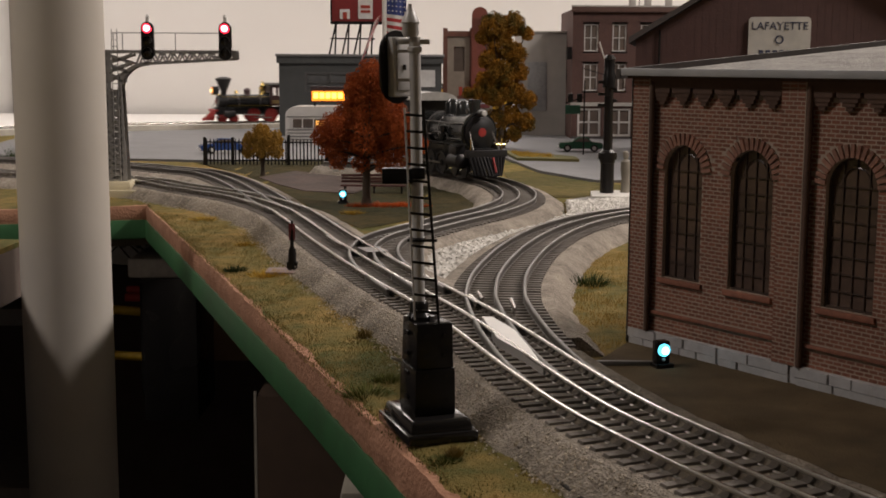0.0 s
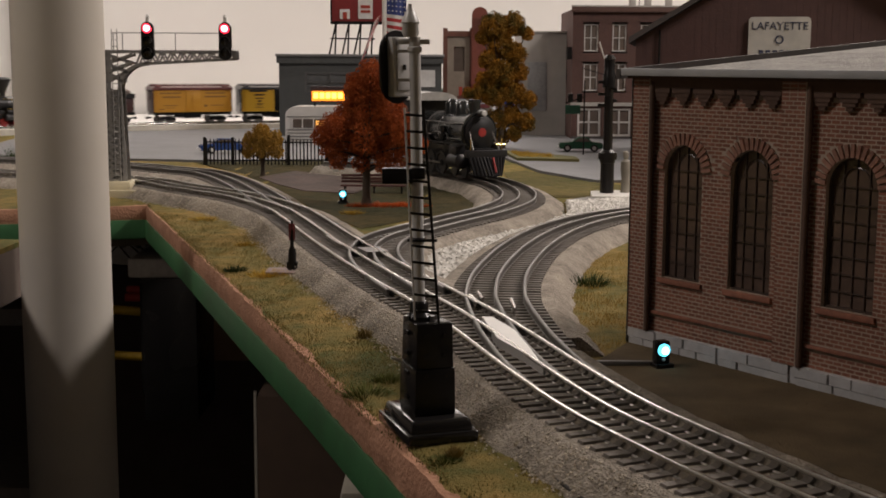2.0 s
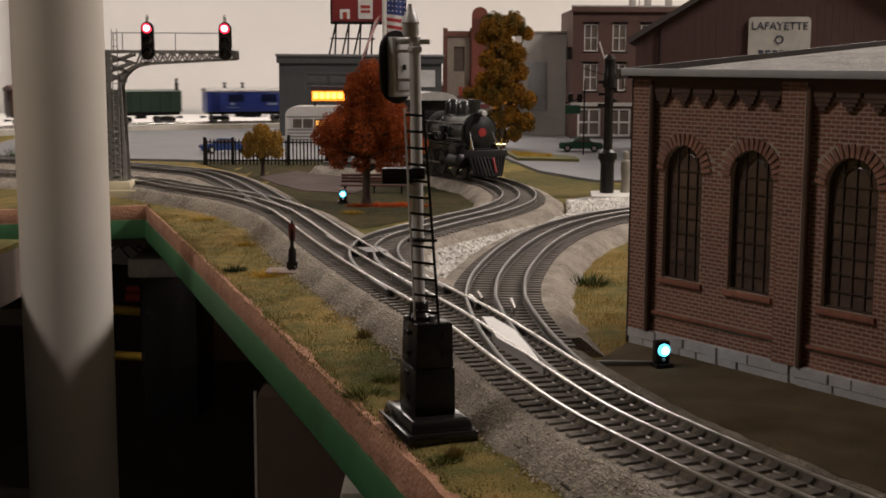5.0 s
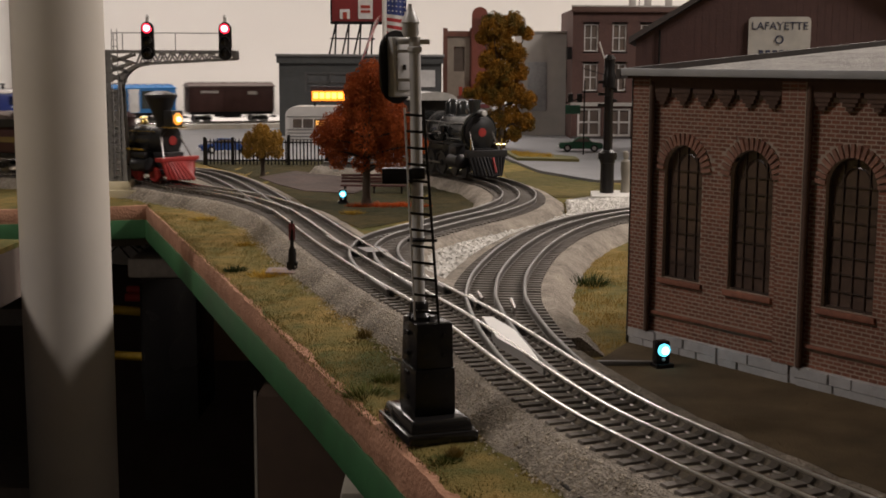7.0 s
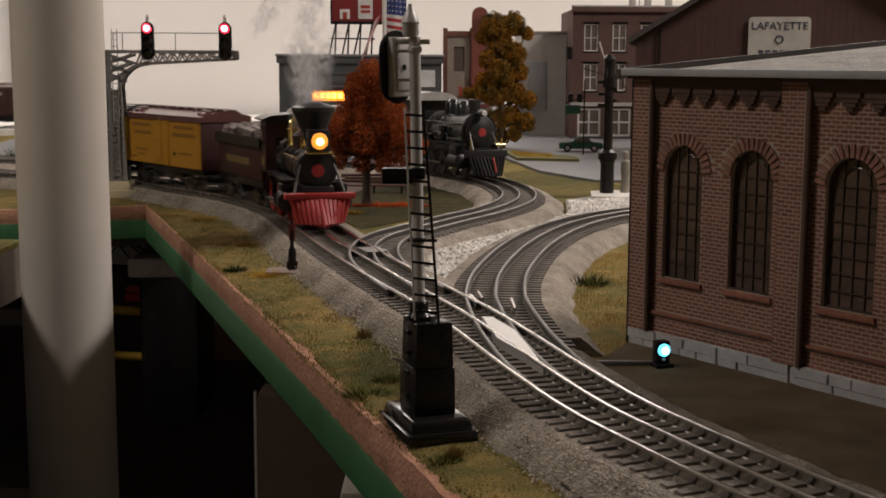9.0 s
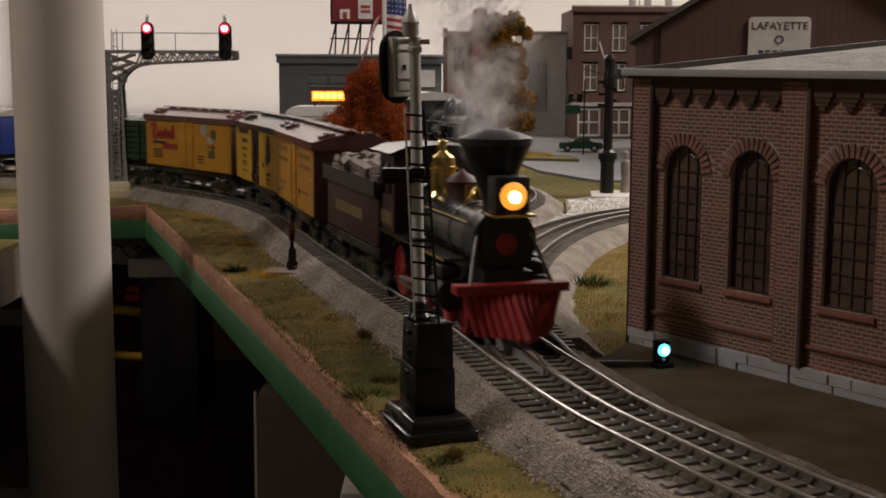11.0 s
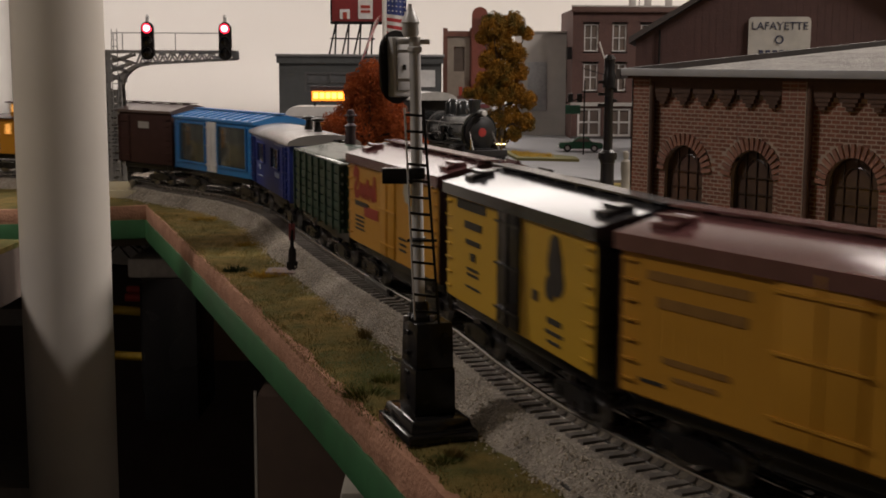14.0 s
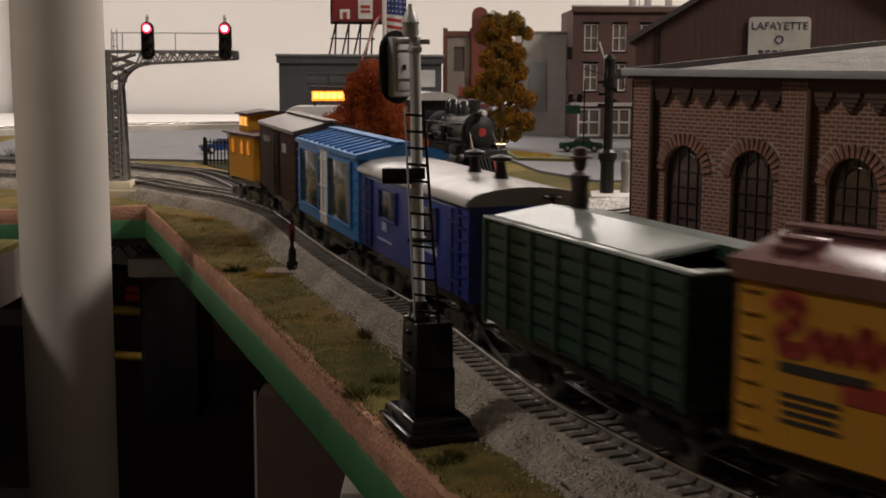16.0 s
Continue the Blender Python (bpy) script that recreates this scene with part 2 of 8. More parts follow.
def room():
    z0, z1 = -1.0, 1.5
    tagged(solo("floor", one(-3.1, 3.1, -2.1, 3.65, z0 - 0.1, z0), CONCRETE, "dark grey concrete basement floor", "floor", kind="structure"))
    solo("ceiling", one(-3.1, 3.1, -2.1, 3.65, z1, z1 + 0.1), CEIL, "plain off-white ceiling over the layout room", "ceiling", kind="structure")
    solo("wall_north", one(-3.0, 3.0, 3.55, 3.65, z0, z1), WALL, "plain cream-white wall behind the layout", "wall", kind="structure")
    # unseen walls, coloured dark to cut the light bounced off them
    solo("wall_south", one(-3.0, 3.0, -2.1, -2.0, z0, z1), DIMWALL, "unseen brown-grey room wall, dark to cut bounced light", "wall", kind="structure")
    solo("wall_west", one(-3.1, -3.0, -2.1, 3.65, z0, z1), DIMWALL, "unseen brown-grey side wall, dark to cut bounced light", "wall", kind="structure")
    solo("wall_east", one(3.0, 3.1, -2.1, 3.65, z0, z1), DIMWALL, "unseen brown-grey side wall, dark to cut bounced light", "wall", kind="structure")

    # dark strip stands for the dark edge of a wall corner
    solo("corner_trim", one(-1.172, -1.158, 3.53, 3.55, -0.02, z1), mat("dark_trim", (0.06, 0.055, 0.05), None, 0.6), "thin dark upright strip standing for a wall corner", "trim", kind="structure")


room()

EDGE = [(-1.6, 1.15), (-1.0, 1.2), (-0.6, 1.245), (-0.438, 1.287), (-0.342, 1.322), (-0.308, 1.332), (-0.298, 1.3), (-0.2575, 1.1854), (-0.1904, 0.991), (-0.1145, 0.7707), (-0.0657, 0.6291), (-0.0314, 0.5261), (-0.0066, 0.4513), (0.07, 0.228), (0.14, 0.02), (0.21, -0.19), (0.32, -0.5), (0.6, -0.62), (1.6, -0.66)]


def edge_line():
    corner = EDGE.index((-0.308, 1.332))
    a = spline(EDGE[: corner + 1], 0.02)
    b = spline(EDGE[corner + 1 :], 0.008)
    return np.vstack([a, b])


def layout_base():
    e = edge_line()
    # ground: a strip mesh from the edge to the far rim
    bm = bmesh.new()
    cols = []
    rim = []
    for x, y in e:
        far = (x if x < -0.3 else min(2.4, -0.3 + (x + 0.3) * 4.0), 3.52)
        rim.append(far)
    ks = [0.0, 0.004, 0.012, 0.025, 0.04, 0.06, 0.08, 0.1, 0.13, 0.17, 0.22, 0.3, 0.4, 0.55, 0.75, 1.0]
    for (x, y), (fx, fy) in zip(e, rim):
        col = []
        for k in ks:
            px, py = x + (fx - x) * k, y + (fy - y) * k
            dz = 0.0012 * (noise.noise((px * 40, py * 40, 0)) + 0.5 * noise.noise((px * 120, py * 120, 3))) if 0 < k < 0.25 else 0
            col.append(bm.verts.new((px, py, GZ - (0.0025 if k == 0 else 0) + dz)))
        cols.append(col)
    for a, b in zip(cols[:-1], cols[1:]):
        for i in range(len(ks) - 1):
            bm.faces.new((a[i], b[i], b[i + 1], a[i + 1]))
    bmesh.ops.recalc_face_normals(bm, faces=bm.faces[:])
    if sum(f.normal.z for f in bm.faces) < 0:
        bmesh.ops.reverse_faces(bm, faces=bm.faces[:])
    solo("ground", bm, GRASS, "dry yellow-green model turf over the layout", "ground", kind="structure")
    # brown foam edge, green fascia and the deck below
    bm = bmesh.new()
    sweep(bm, e, [(0.004, GZ - 0.0012), (0.0, GZ - 0.0018), (-0.0014, GZ - 0.006), (-0.0012, GZ - 0.012), (-0.0005, GZ - 0.018)], 0.0008)
    solo("ground_edge", bm, BROWNEDGE, "rough pinkish-brown painted foam edge of the layout", "edge", kind="structure")
    bm = bmesh.new()
    sweep(bm, e, [(0.02, GZ - 0.0165), (-0.0016, GZ - 0.0162), (-0.0024, GZ - 0.0172), (-0.0024, GZ - 0.035), (-0.0012, GZ - 0.036), (0.012, GZ - 0.036)])
    solo("trim", bm, GREENPAINT, "green painted wooden fascia strip under the layout edge", "trim", kind="structure")
    bm = bmesh.new()
    vs = [bm.verts.new((x + 0.004, y + 0.006, GZ - 0.024)) for x, y in e] + [bm.verts.new((rim[-1][0], 3.52, GZ - 0.024)), bm.verts.new((rim[0][0], 3.52, GZ - 0.024))]
    f = bm.faces.new(vs)
    r = bmesh.ops.extrude_face_region(bm, geom=[f])
    for v in r["geom"]:
        if isinstance(v, bmesh.types.BMVert):
            v.co.z -= 0.02
    bmesh.ops.recalc_face_normals(bm, faces=bm.faces[:])
    solo("layout_deck", bm, mat("raw_deck", (0.10, 0.075, 0.05), None, 0.8, scale=30), "plain wooden deck under the layout", "deck", kind="structure")
    # added wing across the aisle, with closed front; blocks light to shade the column
    solo("wing_frame", one(-1.6, -0.346, -1.2, 1.06, GZ - 0.045, GZ - 0.004), mat("brown_grey_frame", (0.16, 0.125, 0.105), None, 0.8, scale=30), "brown-grey frame of a wing added to shade the lower column", "frame", kind="structure")
    solo("layout_wing", one(-1.6, -0.347, -1.2, 1.058, GZ - 0.004, GZ), GRASS, "turf-covered top of a wing added to shade the lower column", "ground", kind="structure")
    solo("skirt_wing", one(-0.40, -0.38, -1.2, 1.04, -1.0, GZ - 0.045), mat("dark_skirt", (0.035, 0.032, 0.032), None, 0.95, scale=30), "dark front below the wing added to shade the lower column", "curtain", kind="structure")


layout_base()


# ---- track ----
TIE_MESH = None


def tie_mesh():
    global TIE_MESH
    if TIE_MESH is None:
        TIE_MESH = mesh_of(one(-0.0021, 0.0021, -0.0285, 0.0285, -0.0098, -0.0045, taper=0.93), "tie")
        TIE_MESH.materials.append(TIE)
    return TIE_MESH


def rail_bm(p, o, drop=0.0, w=0.00115):
    """A rail with a rounded tubular head, a thin web and a foot."""
    bm = bmesh.new()
    z = -drop
    head = [(o - w * math.cos(math.pi * i / 8), z - 0.0013 + 0.0013 * math.sin(math.pi * i / 8)) for i in range(9)]
    sweep(bm, p, [(o - w * 1.05, z - 0.0052), (o - w * 0.5, z - 0.0046), (o - w * 0.45, z - 0.0022), *head, (o + w * 0.45, z - 0.0022), (o + w * 0.5, z - 0.0046), (o + w * 1.05, z - 0.0052)], closed=True)
    return bm


def track(name, pts, label, drop=0.0, ties=True, bed=0.05, joined=False, lead=0, outer=None):
    p = spline(pts, 0.007)
    th = thing(name, Matrix(), label, "railway track", "tracks", "structure")
    for o in (-0.017, 0.0, 0.017):
        part("rail", rail_bm(p, o, drop), DIMRAIL if name in ("siding_track", "passing_track", "branch_track") else RAIL, th, "shiny steel rail" if o else "shiny steel centre rail")
    bm = bmesh.new()
    k = outer or bed
    sweep(bm, p[lead:], [(-k, GZ - 0.002), (-k + 0.004, GZ + 0.0015), (-min(0.034, k - 0.0145), -0.0057), (-0.02, -0.0054), (0, -0.0056), (0.02, -0.0054), (0.034, -0.0057), (bed - 0.004, GZ + 0.0015), (bed, GZ - 0.002)], 0.0006)
    if lead:
        bm.verts.ensure_lookup_table()
        bm.faces.new([bm.verts[k] for k in range(9)])
    for k, v in enumerate(bm.verts):
        v.co.z -= drop * 2
        if k % 9 in (0, 1, 7, 8):
            w = 0.003 * noise.noise((v.co.x * 35, v.co.y * 35, 1)) + 0.002 * noise.noise((v.co.x * 110, v.co.y * 110, 2))
            v.co.x, v.co.y = v.co.x + w, v.co.y + w
    b = part("ballast", bm, BALLAST, th, "grey crushed stone ballast")
    b["kind"] = "stuff"
    if not ties:
        return th
    s = np.r_[0, np.cumsum(np.linalg.norm(np.diff(p, axis=0), axis=1))]
    t, n = normals(p)
    bm = bmesh.new() if joined else None
    for u in np.arange(0.004 + lead * 0.0055, s[-1], 0.0086):
        x, y = (float(np.interp(u, s, p[:, i])) for i in (0, 1))
        tx, ty = (float(np.interp(u, s, t[:, i])) for i in (0, 1))
        m = pose(x, y, -drop * 1.3, 0, 0, math.degrees(math.atan2(ty, tx)) + random.uniform(-1.5, 1.5))
        if joined:
            box(bm, -0.0021, 0.0021, -0.0285, 0.0285, -0.0098, -0.0045, m=m)
        else:
            ob = new("tie", tie_mesh())
            ob.parent = th
            ob.matrix_basis = m
    if joined:
        part("ties", bm, TIE, th)["kind"] = "stuff"
    return th


LEFT_IN = [(-0.80, 1.73), (-0.60, 1.58), (-0.46, 1.52)]
track("main_track", LEFT_IN + CENTRE + NEARLEG[:4], "shiny three-rail model railway track curving on grey ballast", outer=0.0455)
track("branch_track", [(0.0555, 0.515), (0.0445, 0.565), (0.036, 0.63), (0.031, 0.70), (0.031, 0.745), (0.038, 0.82), (0.058, 0.925), (0.085, 1.018), (0.115, 1.087), (0.148, 1.138), (0.2, 1.19), (0.3, 1.26)], "three-rail branch track curving away behind the brick building", 0.0003, lead=17)
track("siding_track", [(-0.0155, 0.745), (-0.034, 0.81), (-0.046, 0.87), (-0.049, 0.93), (-0.041, 0.985), (-0.02, 1.037), (0.007, 1.095), (0.04, 1.16), (0.062, 1.22), (0.075, 1.28), (0.077, 1.36), (0.061, 1.455), (0.02, 1.56), (-0.05, 1.66), (-0.15, 1.74)], "three-rail siding curving to the parked locomotive", 0.00025, lead=20)
track("passing_track", [(-0.138, 1.155), (-0.165, 1.23), (-0.195, 1.33), (-0.235, 1.45), (-0.285, 1.56), (-0.345, 1.617), (-0.41, 1.67), (-0.6, 1.76), (-0.9, 1.8)], "three-rail track joining the main line at a switch", 0.0002, lead=20)
track("back_track", FARLEG + LOOP, "three-rail track along the pale back embankment", joined=True)


# ---- streets and banks ----


def sheet(name, outline, z, thick, material, label, category, kind="structure"):
    bm = bmesh.new()
    top = [bm.verts.new((x, y, z)) for x, y in outline]
    bot = [bm.verts.new((x, y, z - thick)) for x, y in outline]
    bm.faces.new(top)
    n = len(outline)
    for i in range(n):
        j = (i + 1) % n
        bm.faces.new((top[i], bot[i], bot[j], top[j]))
    bmesh.ops.recalc_face_normals(bm, faces=bm.faces[:])
    return solo(name, bm, material, label, category, kind=kind)


sheet("road", [(-0.75, 1.98), (-0.36, 1.9), (-0.2, 1.93), (0.0, 2.0), (0.09, 2.02), (0.13, 1.74), (0.19, 1.6), (0.7, 1.6), (0.9, 2.95), (0.15, 2.96), (-0.3, 2.86), (-0.56, 2.75), (-0.82, 2.58)], GZ + 0.0035, 0.006, ROAD, "smooth grey model street surface", "road")
sheet("pavement", [(0.095, 2.1), (0.11, 1.92), (0.2, 1.9), (0.2, 1.96)], GZ + 0.0075, 0.006, mat("yellow_turf", (0.14, 0.115, 0.035), (0.08, 0.085, 0.028), 0.95, scale=80, bump=0.8), "small island of yellow-green turf in the street", "verge")
KERB = spline([(-0.9, 2.55), (-0.73, 2.69), (-0.56, 2.79), (-0.37, 2.87), (-0.2, 2.95)], 0.03)
bm = bmesh.new()
sweep(bm, KERB, [(-0.012, GZ - 0.001), (-0.012, -0.0035), (-0.002, -0.003), (0.012, -0.0035), (0.012, GZ - 0.001)], 0.0, closed=True)
bmesh.ops.recalc_face_normals(bm, faces=bm.faces[:])
solo("retaining_wall", bm, CURBWHITE, "low white plaster wall below the back track", "wall", kind="structure")
sheet("back_ledge", [(-1.6, 2.3), (-1.12, 2.3), (-1.06, 2.5), (-0.92, 2.68), (-0.74, 2.81), (-0.56, 2.91), (-0.36, 2.99), (0.1, 3.2), (0.6, 3.35), (1.2, 3.45), (2.2, 3.49), (2.2, 3.515), (-1.6, 3.515)], GZ + 0.006, 0.01, WALL, "plain pale ledge between back track and wall", "ledge")
bm = bmesh.new()
WIRE = [(0.0043, 0.5583, -0.0145), (0.0124, 0.5242, -0.0145), (0.0216, 0.4892, -0.0145), (0.0346, 0.4538, -0.0145), (0.0449, 0.4231, -0.0145), (0.054, 0.396, -0.0145)]
for a, b in zip(WIRE[:-1], WIRE[1:]):
    cyl(bm, a, b, 0.0009, n=8)
solo("ground_wire", bm, mat("dark_wire", (0.03, 0.025, 0.02), None, 0.6), "thin dark wire lying along the ballast edge", "wire")
sheet("soil_bank", [(0.075, 0.62), (0.09, 0.56), (0.115, 0.5), (0.15, 0.43), (0.2, 0.36), (0.33, 0.3), (0.33, 0.36), (0.21, 0.53), (0.115, 0.665), (0.1, 0.672)], GZ + 0.0008, 0.003, SOIL, "dark brown soil beside the brick building", "soil")
sheet("path", [(-0.235, 1.64), (-0.2, 1.55), (-0.16, 1.47), (-0.1, 1.44), (-0.09, 1.52), (-0.13, 1.66), (-0.2, 1.74)], GZ + 0.0014, 0.003, mat("pinkish_gravel", (0.11, 0.072, 0.06), (0.045, 0.032, 0.026), 0.95, scale=200, bump=0.8), "pinkish-brown gravel path by the bench", "path")
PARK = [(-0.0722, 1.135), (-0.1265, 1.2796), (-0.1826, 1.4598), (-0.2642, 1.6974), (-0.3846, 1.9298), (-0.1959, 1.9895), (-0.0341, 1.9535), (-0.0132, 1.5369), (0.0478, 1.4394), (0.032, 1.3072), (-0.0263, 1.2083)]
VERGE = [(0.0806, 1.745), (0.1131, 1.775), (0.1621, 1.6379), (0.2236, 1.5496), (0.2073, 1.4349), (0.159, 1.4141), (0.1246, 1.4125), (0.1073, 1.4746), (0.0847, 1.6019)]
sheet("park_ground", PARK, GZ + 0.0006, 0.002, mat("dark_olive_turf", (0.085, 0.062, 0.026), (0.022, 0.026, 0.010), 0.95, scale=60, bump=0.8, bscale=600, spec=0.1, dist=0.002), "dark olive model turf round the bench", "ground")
sheet("verge_ground", VERGE, GZ + 0.0007, 0.002, mat("mid_olive_turf", (0.17, 0.13, 0.05), (0.06, 0.062, 0.02), 0.95, scale=60, bump=0.8, bscale=600, spec=0.1, dist=0.002), "olive model turf beside the siding", "ground")
sheet("dirt_yard", [(-0.0, 0.83), (0.022, 0.9), (0.046, 0.985), (0.075, 1.075), (0.115, 1.15), (0.2, 1.245), (0.4, 1.35), (0.4, 1.47), (0.2, 1.44), (0.13, 1.36), (0.118, 1.22), (0.09, 1.14), (0.05, 1.075), (0.015, 1.01), (-0.012, 0.955), (-0.02, 0.89)], GZ + 0.004, 0.006, mat("pale_gravel_bed", (0.36, 0.34, 0.31), (0.2, 0.19, 0.17), 0.9, scale=280, bump=1.0, bscale=420, vor=True), "pale crushed stone bed between the tracks", "gravel")


def inside(pt, poly):
    x, y = pt
    c = False
    for (x0, y0), (x1, y1) in zip(poly, poly[1:] + poly[:1]):
        if (y0 > y) != (y1 > y) and x < (x1 - x0) * (y - y0) / (y1 - y0) + x0:
            c = not c
    return c


def stones(name, poly, count, size, z, material, label, seed):
    rnd = random.Random(seed)
    xs, ys = [p[0] for p in poly], [p[1] for p in poly]
    verts, faces = [], []
    shape = [(1, 0, 0), (-1, 0, 0), (0, 1, 0), (0, -1, 0), (0, 0, 1), (0, 0, -1)]
    tris = [(0, 2, 4), (2, 1, 4), (1, 3, 4), (3, 0, 4), (2, 0, 5), (1, 2, 5), (3, 1, 5), (0, 3, 5)]
    while count:
        p = (rnd.uniform(min(xs), max(xs)), rnd.uniform(min(ys), max(ys)))
        if not inside(p, poly):
            continue
        count -= 1
        r, k = size * rnd.uniform(0.5, 1.4), len(verts)
        rot = Euler((rnd.uniform(0, 3), rnd.uniform(0, 3), rnd.uniform(0, 3))).to_matrix()
        for s in shape:
            q = rot @ Vector(s) * r * rnd.uniform(0.65, 1.1)
            verts.append((p[0] + q.x, p[1] + q.y, z + q.z * 0.8))
        faces += [tuple(i + k for i in t) for t in tris]
    me = bpy.data.meshes.new(name)
    me.from_pydata(verts, [], faces)
    me.materials.append(material)
    tagged(new(name, me), label, "stones", kind="stuff")


stones("gravel_stones", [(-0.0, 0.83), (0.022, 0.9), (0.046, 0.985), (0.075, 1.075), (0.115, 1.15), (0.2, 1.245), (0.23, 1.4), (0.13, 1.33), (0.118, 1.22), (0.09, 1.14), (0.05, 1.075), (0.015, 1.01), (-0.012, 0.955), (-0.02, 0.89)], 3000, 0.0029, GZ + 0.0048, GRAVEL, "loose whitish crushed stones between the tracks", 3)


def shoulder_stones(count, seed):
    """Loose ballast on the outer shoulder of the main line."""
    rnd = random.Random(seed)
    p = spline(CENTRE + NEARLEG[:3], 0.01)
    t, n = normals(p)
    verts, faces = [], []
    for _ in range(count):
        i = rnd.randrange(len(p))
        o = -(0.029 + 0.018 * rnd.random() ** 1.2)
        z = float(np.interp(-o, [0.029, 0.031, 0.0415, 0.0455], [-0.0057, -0.0057, GZ + 0.0015, GZ]))
        x, y = p[i][0] + n[i][0] * o + rnd.uniform(-0.005, 0.005), p[i][1] + n[i][1] * o + rnd.uniform(-0.005, 0.005)
        r, k = rnd.uniform(0.0004, 0.0009), len(verts)
        rot = Euler((rnd.uniform(0, 3), rnd.uniform(0, 3), rnd.uniform(0, 3))).to_matrix()
        for q in ((1, 0, 0), (-1, 0, 0), (0, 1, 0), (0, -1, 0), (0, 0, 1), (0, 0, -1)):
            v = rot @ Vector(q) * r * rnd.uniform(0.7, 1.1)
            verts.append((x + v.x, y + v.y, z + v.z * 0.8))
        faces += [tuple(j + k for j in f) for f in ((0, 2, 4), (2, 1, 4), (1, 3, 4), (3, 0, 4), (2, 0, 5), (1, 2, 5), (3, 1, 5), (0, 3, 5))]
    me = bpy.data.meshes.new("ballast_stones")
    me.from_pydata(verts, [], faces)
    me.materials.append(mat("loose_ballast", (0.62, 0.55, 0.45), (0.34, 0.3, 0.24), 0.9, scale=200, rand=0.35, spec=0.2))
    tagged(new("ballast_stones", me), "loose grey-tan crushed stones on the ballast shoulder", "stones", kind="stuff")


shoulder_stones(11000, 17)


def grass_blades(name, poly, count, length, material, label, seed, z=GZ):
    rnd = random.Random(seed)
    xs, ys = [p[0] for p in poly], [p[1] for p in poly]
    verts, faces = [], []
    while count:
        p = (rnd.uniform(min(xs), max(xs)), rnd.uniform(min(ys), max(ys)))
        if not inside(p, poly) or noise.noise((p[0] * 38, p[1] * 38, seed * 3.1)) < rnd.uniform(-0.7, 0.3):
            continue
        count -= 1
        h = length * rnd.uniform(0.4, 1.3)
        a = rnd.uniform(0, 6.3)
        dx, dy = math.cos(a) * 0.0002, math.sin(a) * 0.0002
        lx, ly = rnd.uniform(-1, 1) * h * 0.6, rnd.uniform(-1, 1) * h * 0.6
        k = len(verts)
        verts += [(p[0] - dx, p[1] - dy, z - 0.0005), (p[0] + dx, p[1] + dy, z - 0.0005), (p[0] + lx, p[1] + ly, z + h)]
        faces.append((k, k + 1, k + 2))
    me = bpy.data.meshes.new(name)
    me.from_pydata(verts, [], faces)
    me.materials.append(material)
    tagged(new(name, me), label, "grass", kind="stuff")


STRAW = mat("straw_fibre", (0.46, 0.32, 0.12), (0.25, 0.19, 0.07), 0.9, scale=90, rand=0.45, spec=0.1)
GREENFIBRE = mat("green_fibre", (0.19, 0.2, 0.06), (0.10, 0.115, 0.035), 0.9, scale=90, rand=0.4, spec=0.1)
BANK = [(-0.287, 1.27), (-0.262, 1.2), (-0.193, 0.99), (-0.134, 0.827), (-0.076, 0.645), (-0.037, 0.529), (0.008, 0.418), (0.05, 0.33), (0.088, 0.37), (0.063, 0.42), (0.02, 0.53), (-0.018, 0.66), (-0.063, 0.79), (-0.11, 0.93), (-0.162, 1.09), (-0.215, 1.2)]
grass_blades("short_straw_grass", BANK, 19000, 0.0011, STRAW, "short straw-coloured static grass along the layout edge", 1)
grass_blades("short_green_grass", BANK, 11000, 0.0010, GREENFIBRE, "short green static grass along the layout edge", 2)
grass_blades("meadow_grass", [(0.075, 0.64), (0.08, 0.84), (0.12, 0.98), (0.2, 1.06), (0.2, 0.9), (0.11, 0.68)], 11000, 0.0017, mat("golden_fibre", (0.52, 0.36, 0.11), (0.33, 0.24, 0.07), 0.9, scale=60, rand=0.4, spec=0.1), "yellow static grass beside the brick building", 4)
grass_blades("dark_soil_grass", [(0.09, 0.6), (0.12, 0.5), (0.2, 0.36), (0.32, 0.31), (0.2, 0.53), (0.115, 0.66)], 2500, 0.0018, mat("brown_fibre", (0.12, 0.085, 0.04), None, 0.95, scale=90, rand=0.4), "short brown fibres on the dark soil", 6)


def tuft(x, y, r, h, n, material, label, seed, z=GZ):
    rnd = random.Random(seed)
    verts, faces = [], []
    for _ in range(n):
        a, d = rnd.uniform(0, 6.3), r * math.sqrt(rnd.random())
        px, py = x + d * math.cos(a), y + d * math.sin(a)
        hh = h * rnd.uniform(0.4, 1.2) * (1 - 0.5 * d / r)
        b = rnd.uniform(0, 6.3)
        k = len(verts)
        wx, wy = math.cos(b) * 0.0004, math.sin(b) * 0.0004
        ox, oy = math.cos(a) * d * 0.7 + rnd.uniform(-0.4, 0.4) * h, math.sin(a) * d * 0.7 + rnd.uniform(-0.4, 0.4) * h
        verts += [(px - wx, py - wy, z - 0.001), (px + wx, py + wy, z - 0.001), (px + ox + wx * 0.3, py + oy, z + hh)]
        faces.append((k, k + 1, k + 2))
    me = bpy.data.meshes.new("grass_tuft")
    me.from_pydata(verts, [], faces)
    me.materials.append(material)
    tagged(new("grass_tuft", me), label, "grass tuft", "grass tufts")


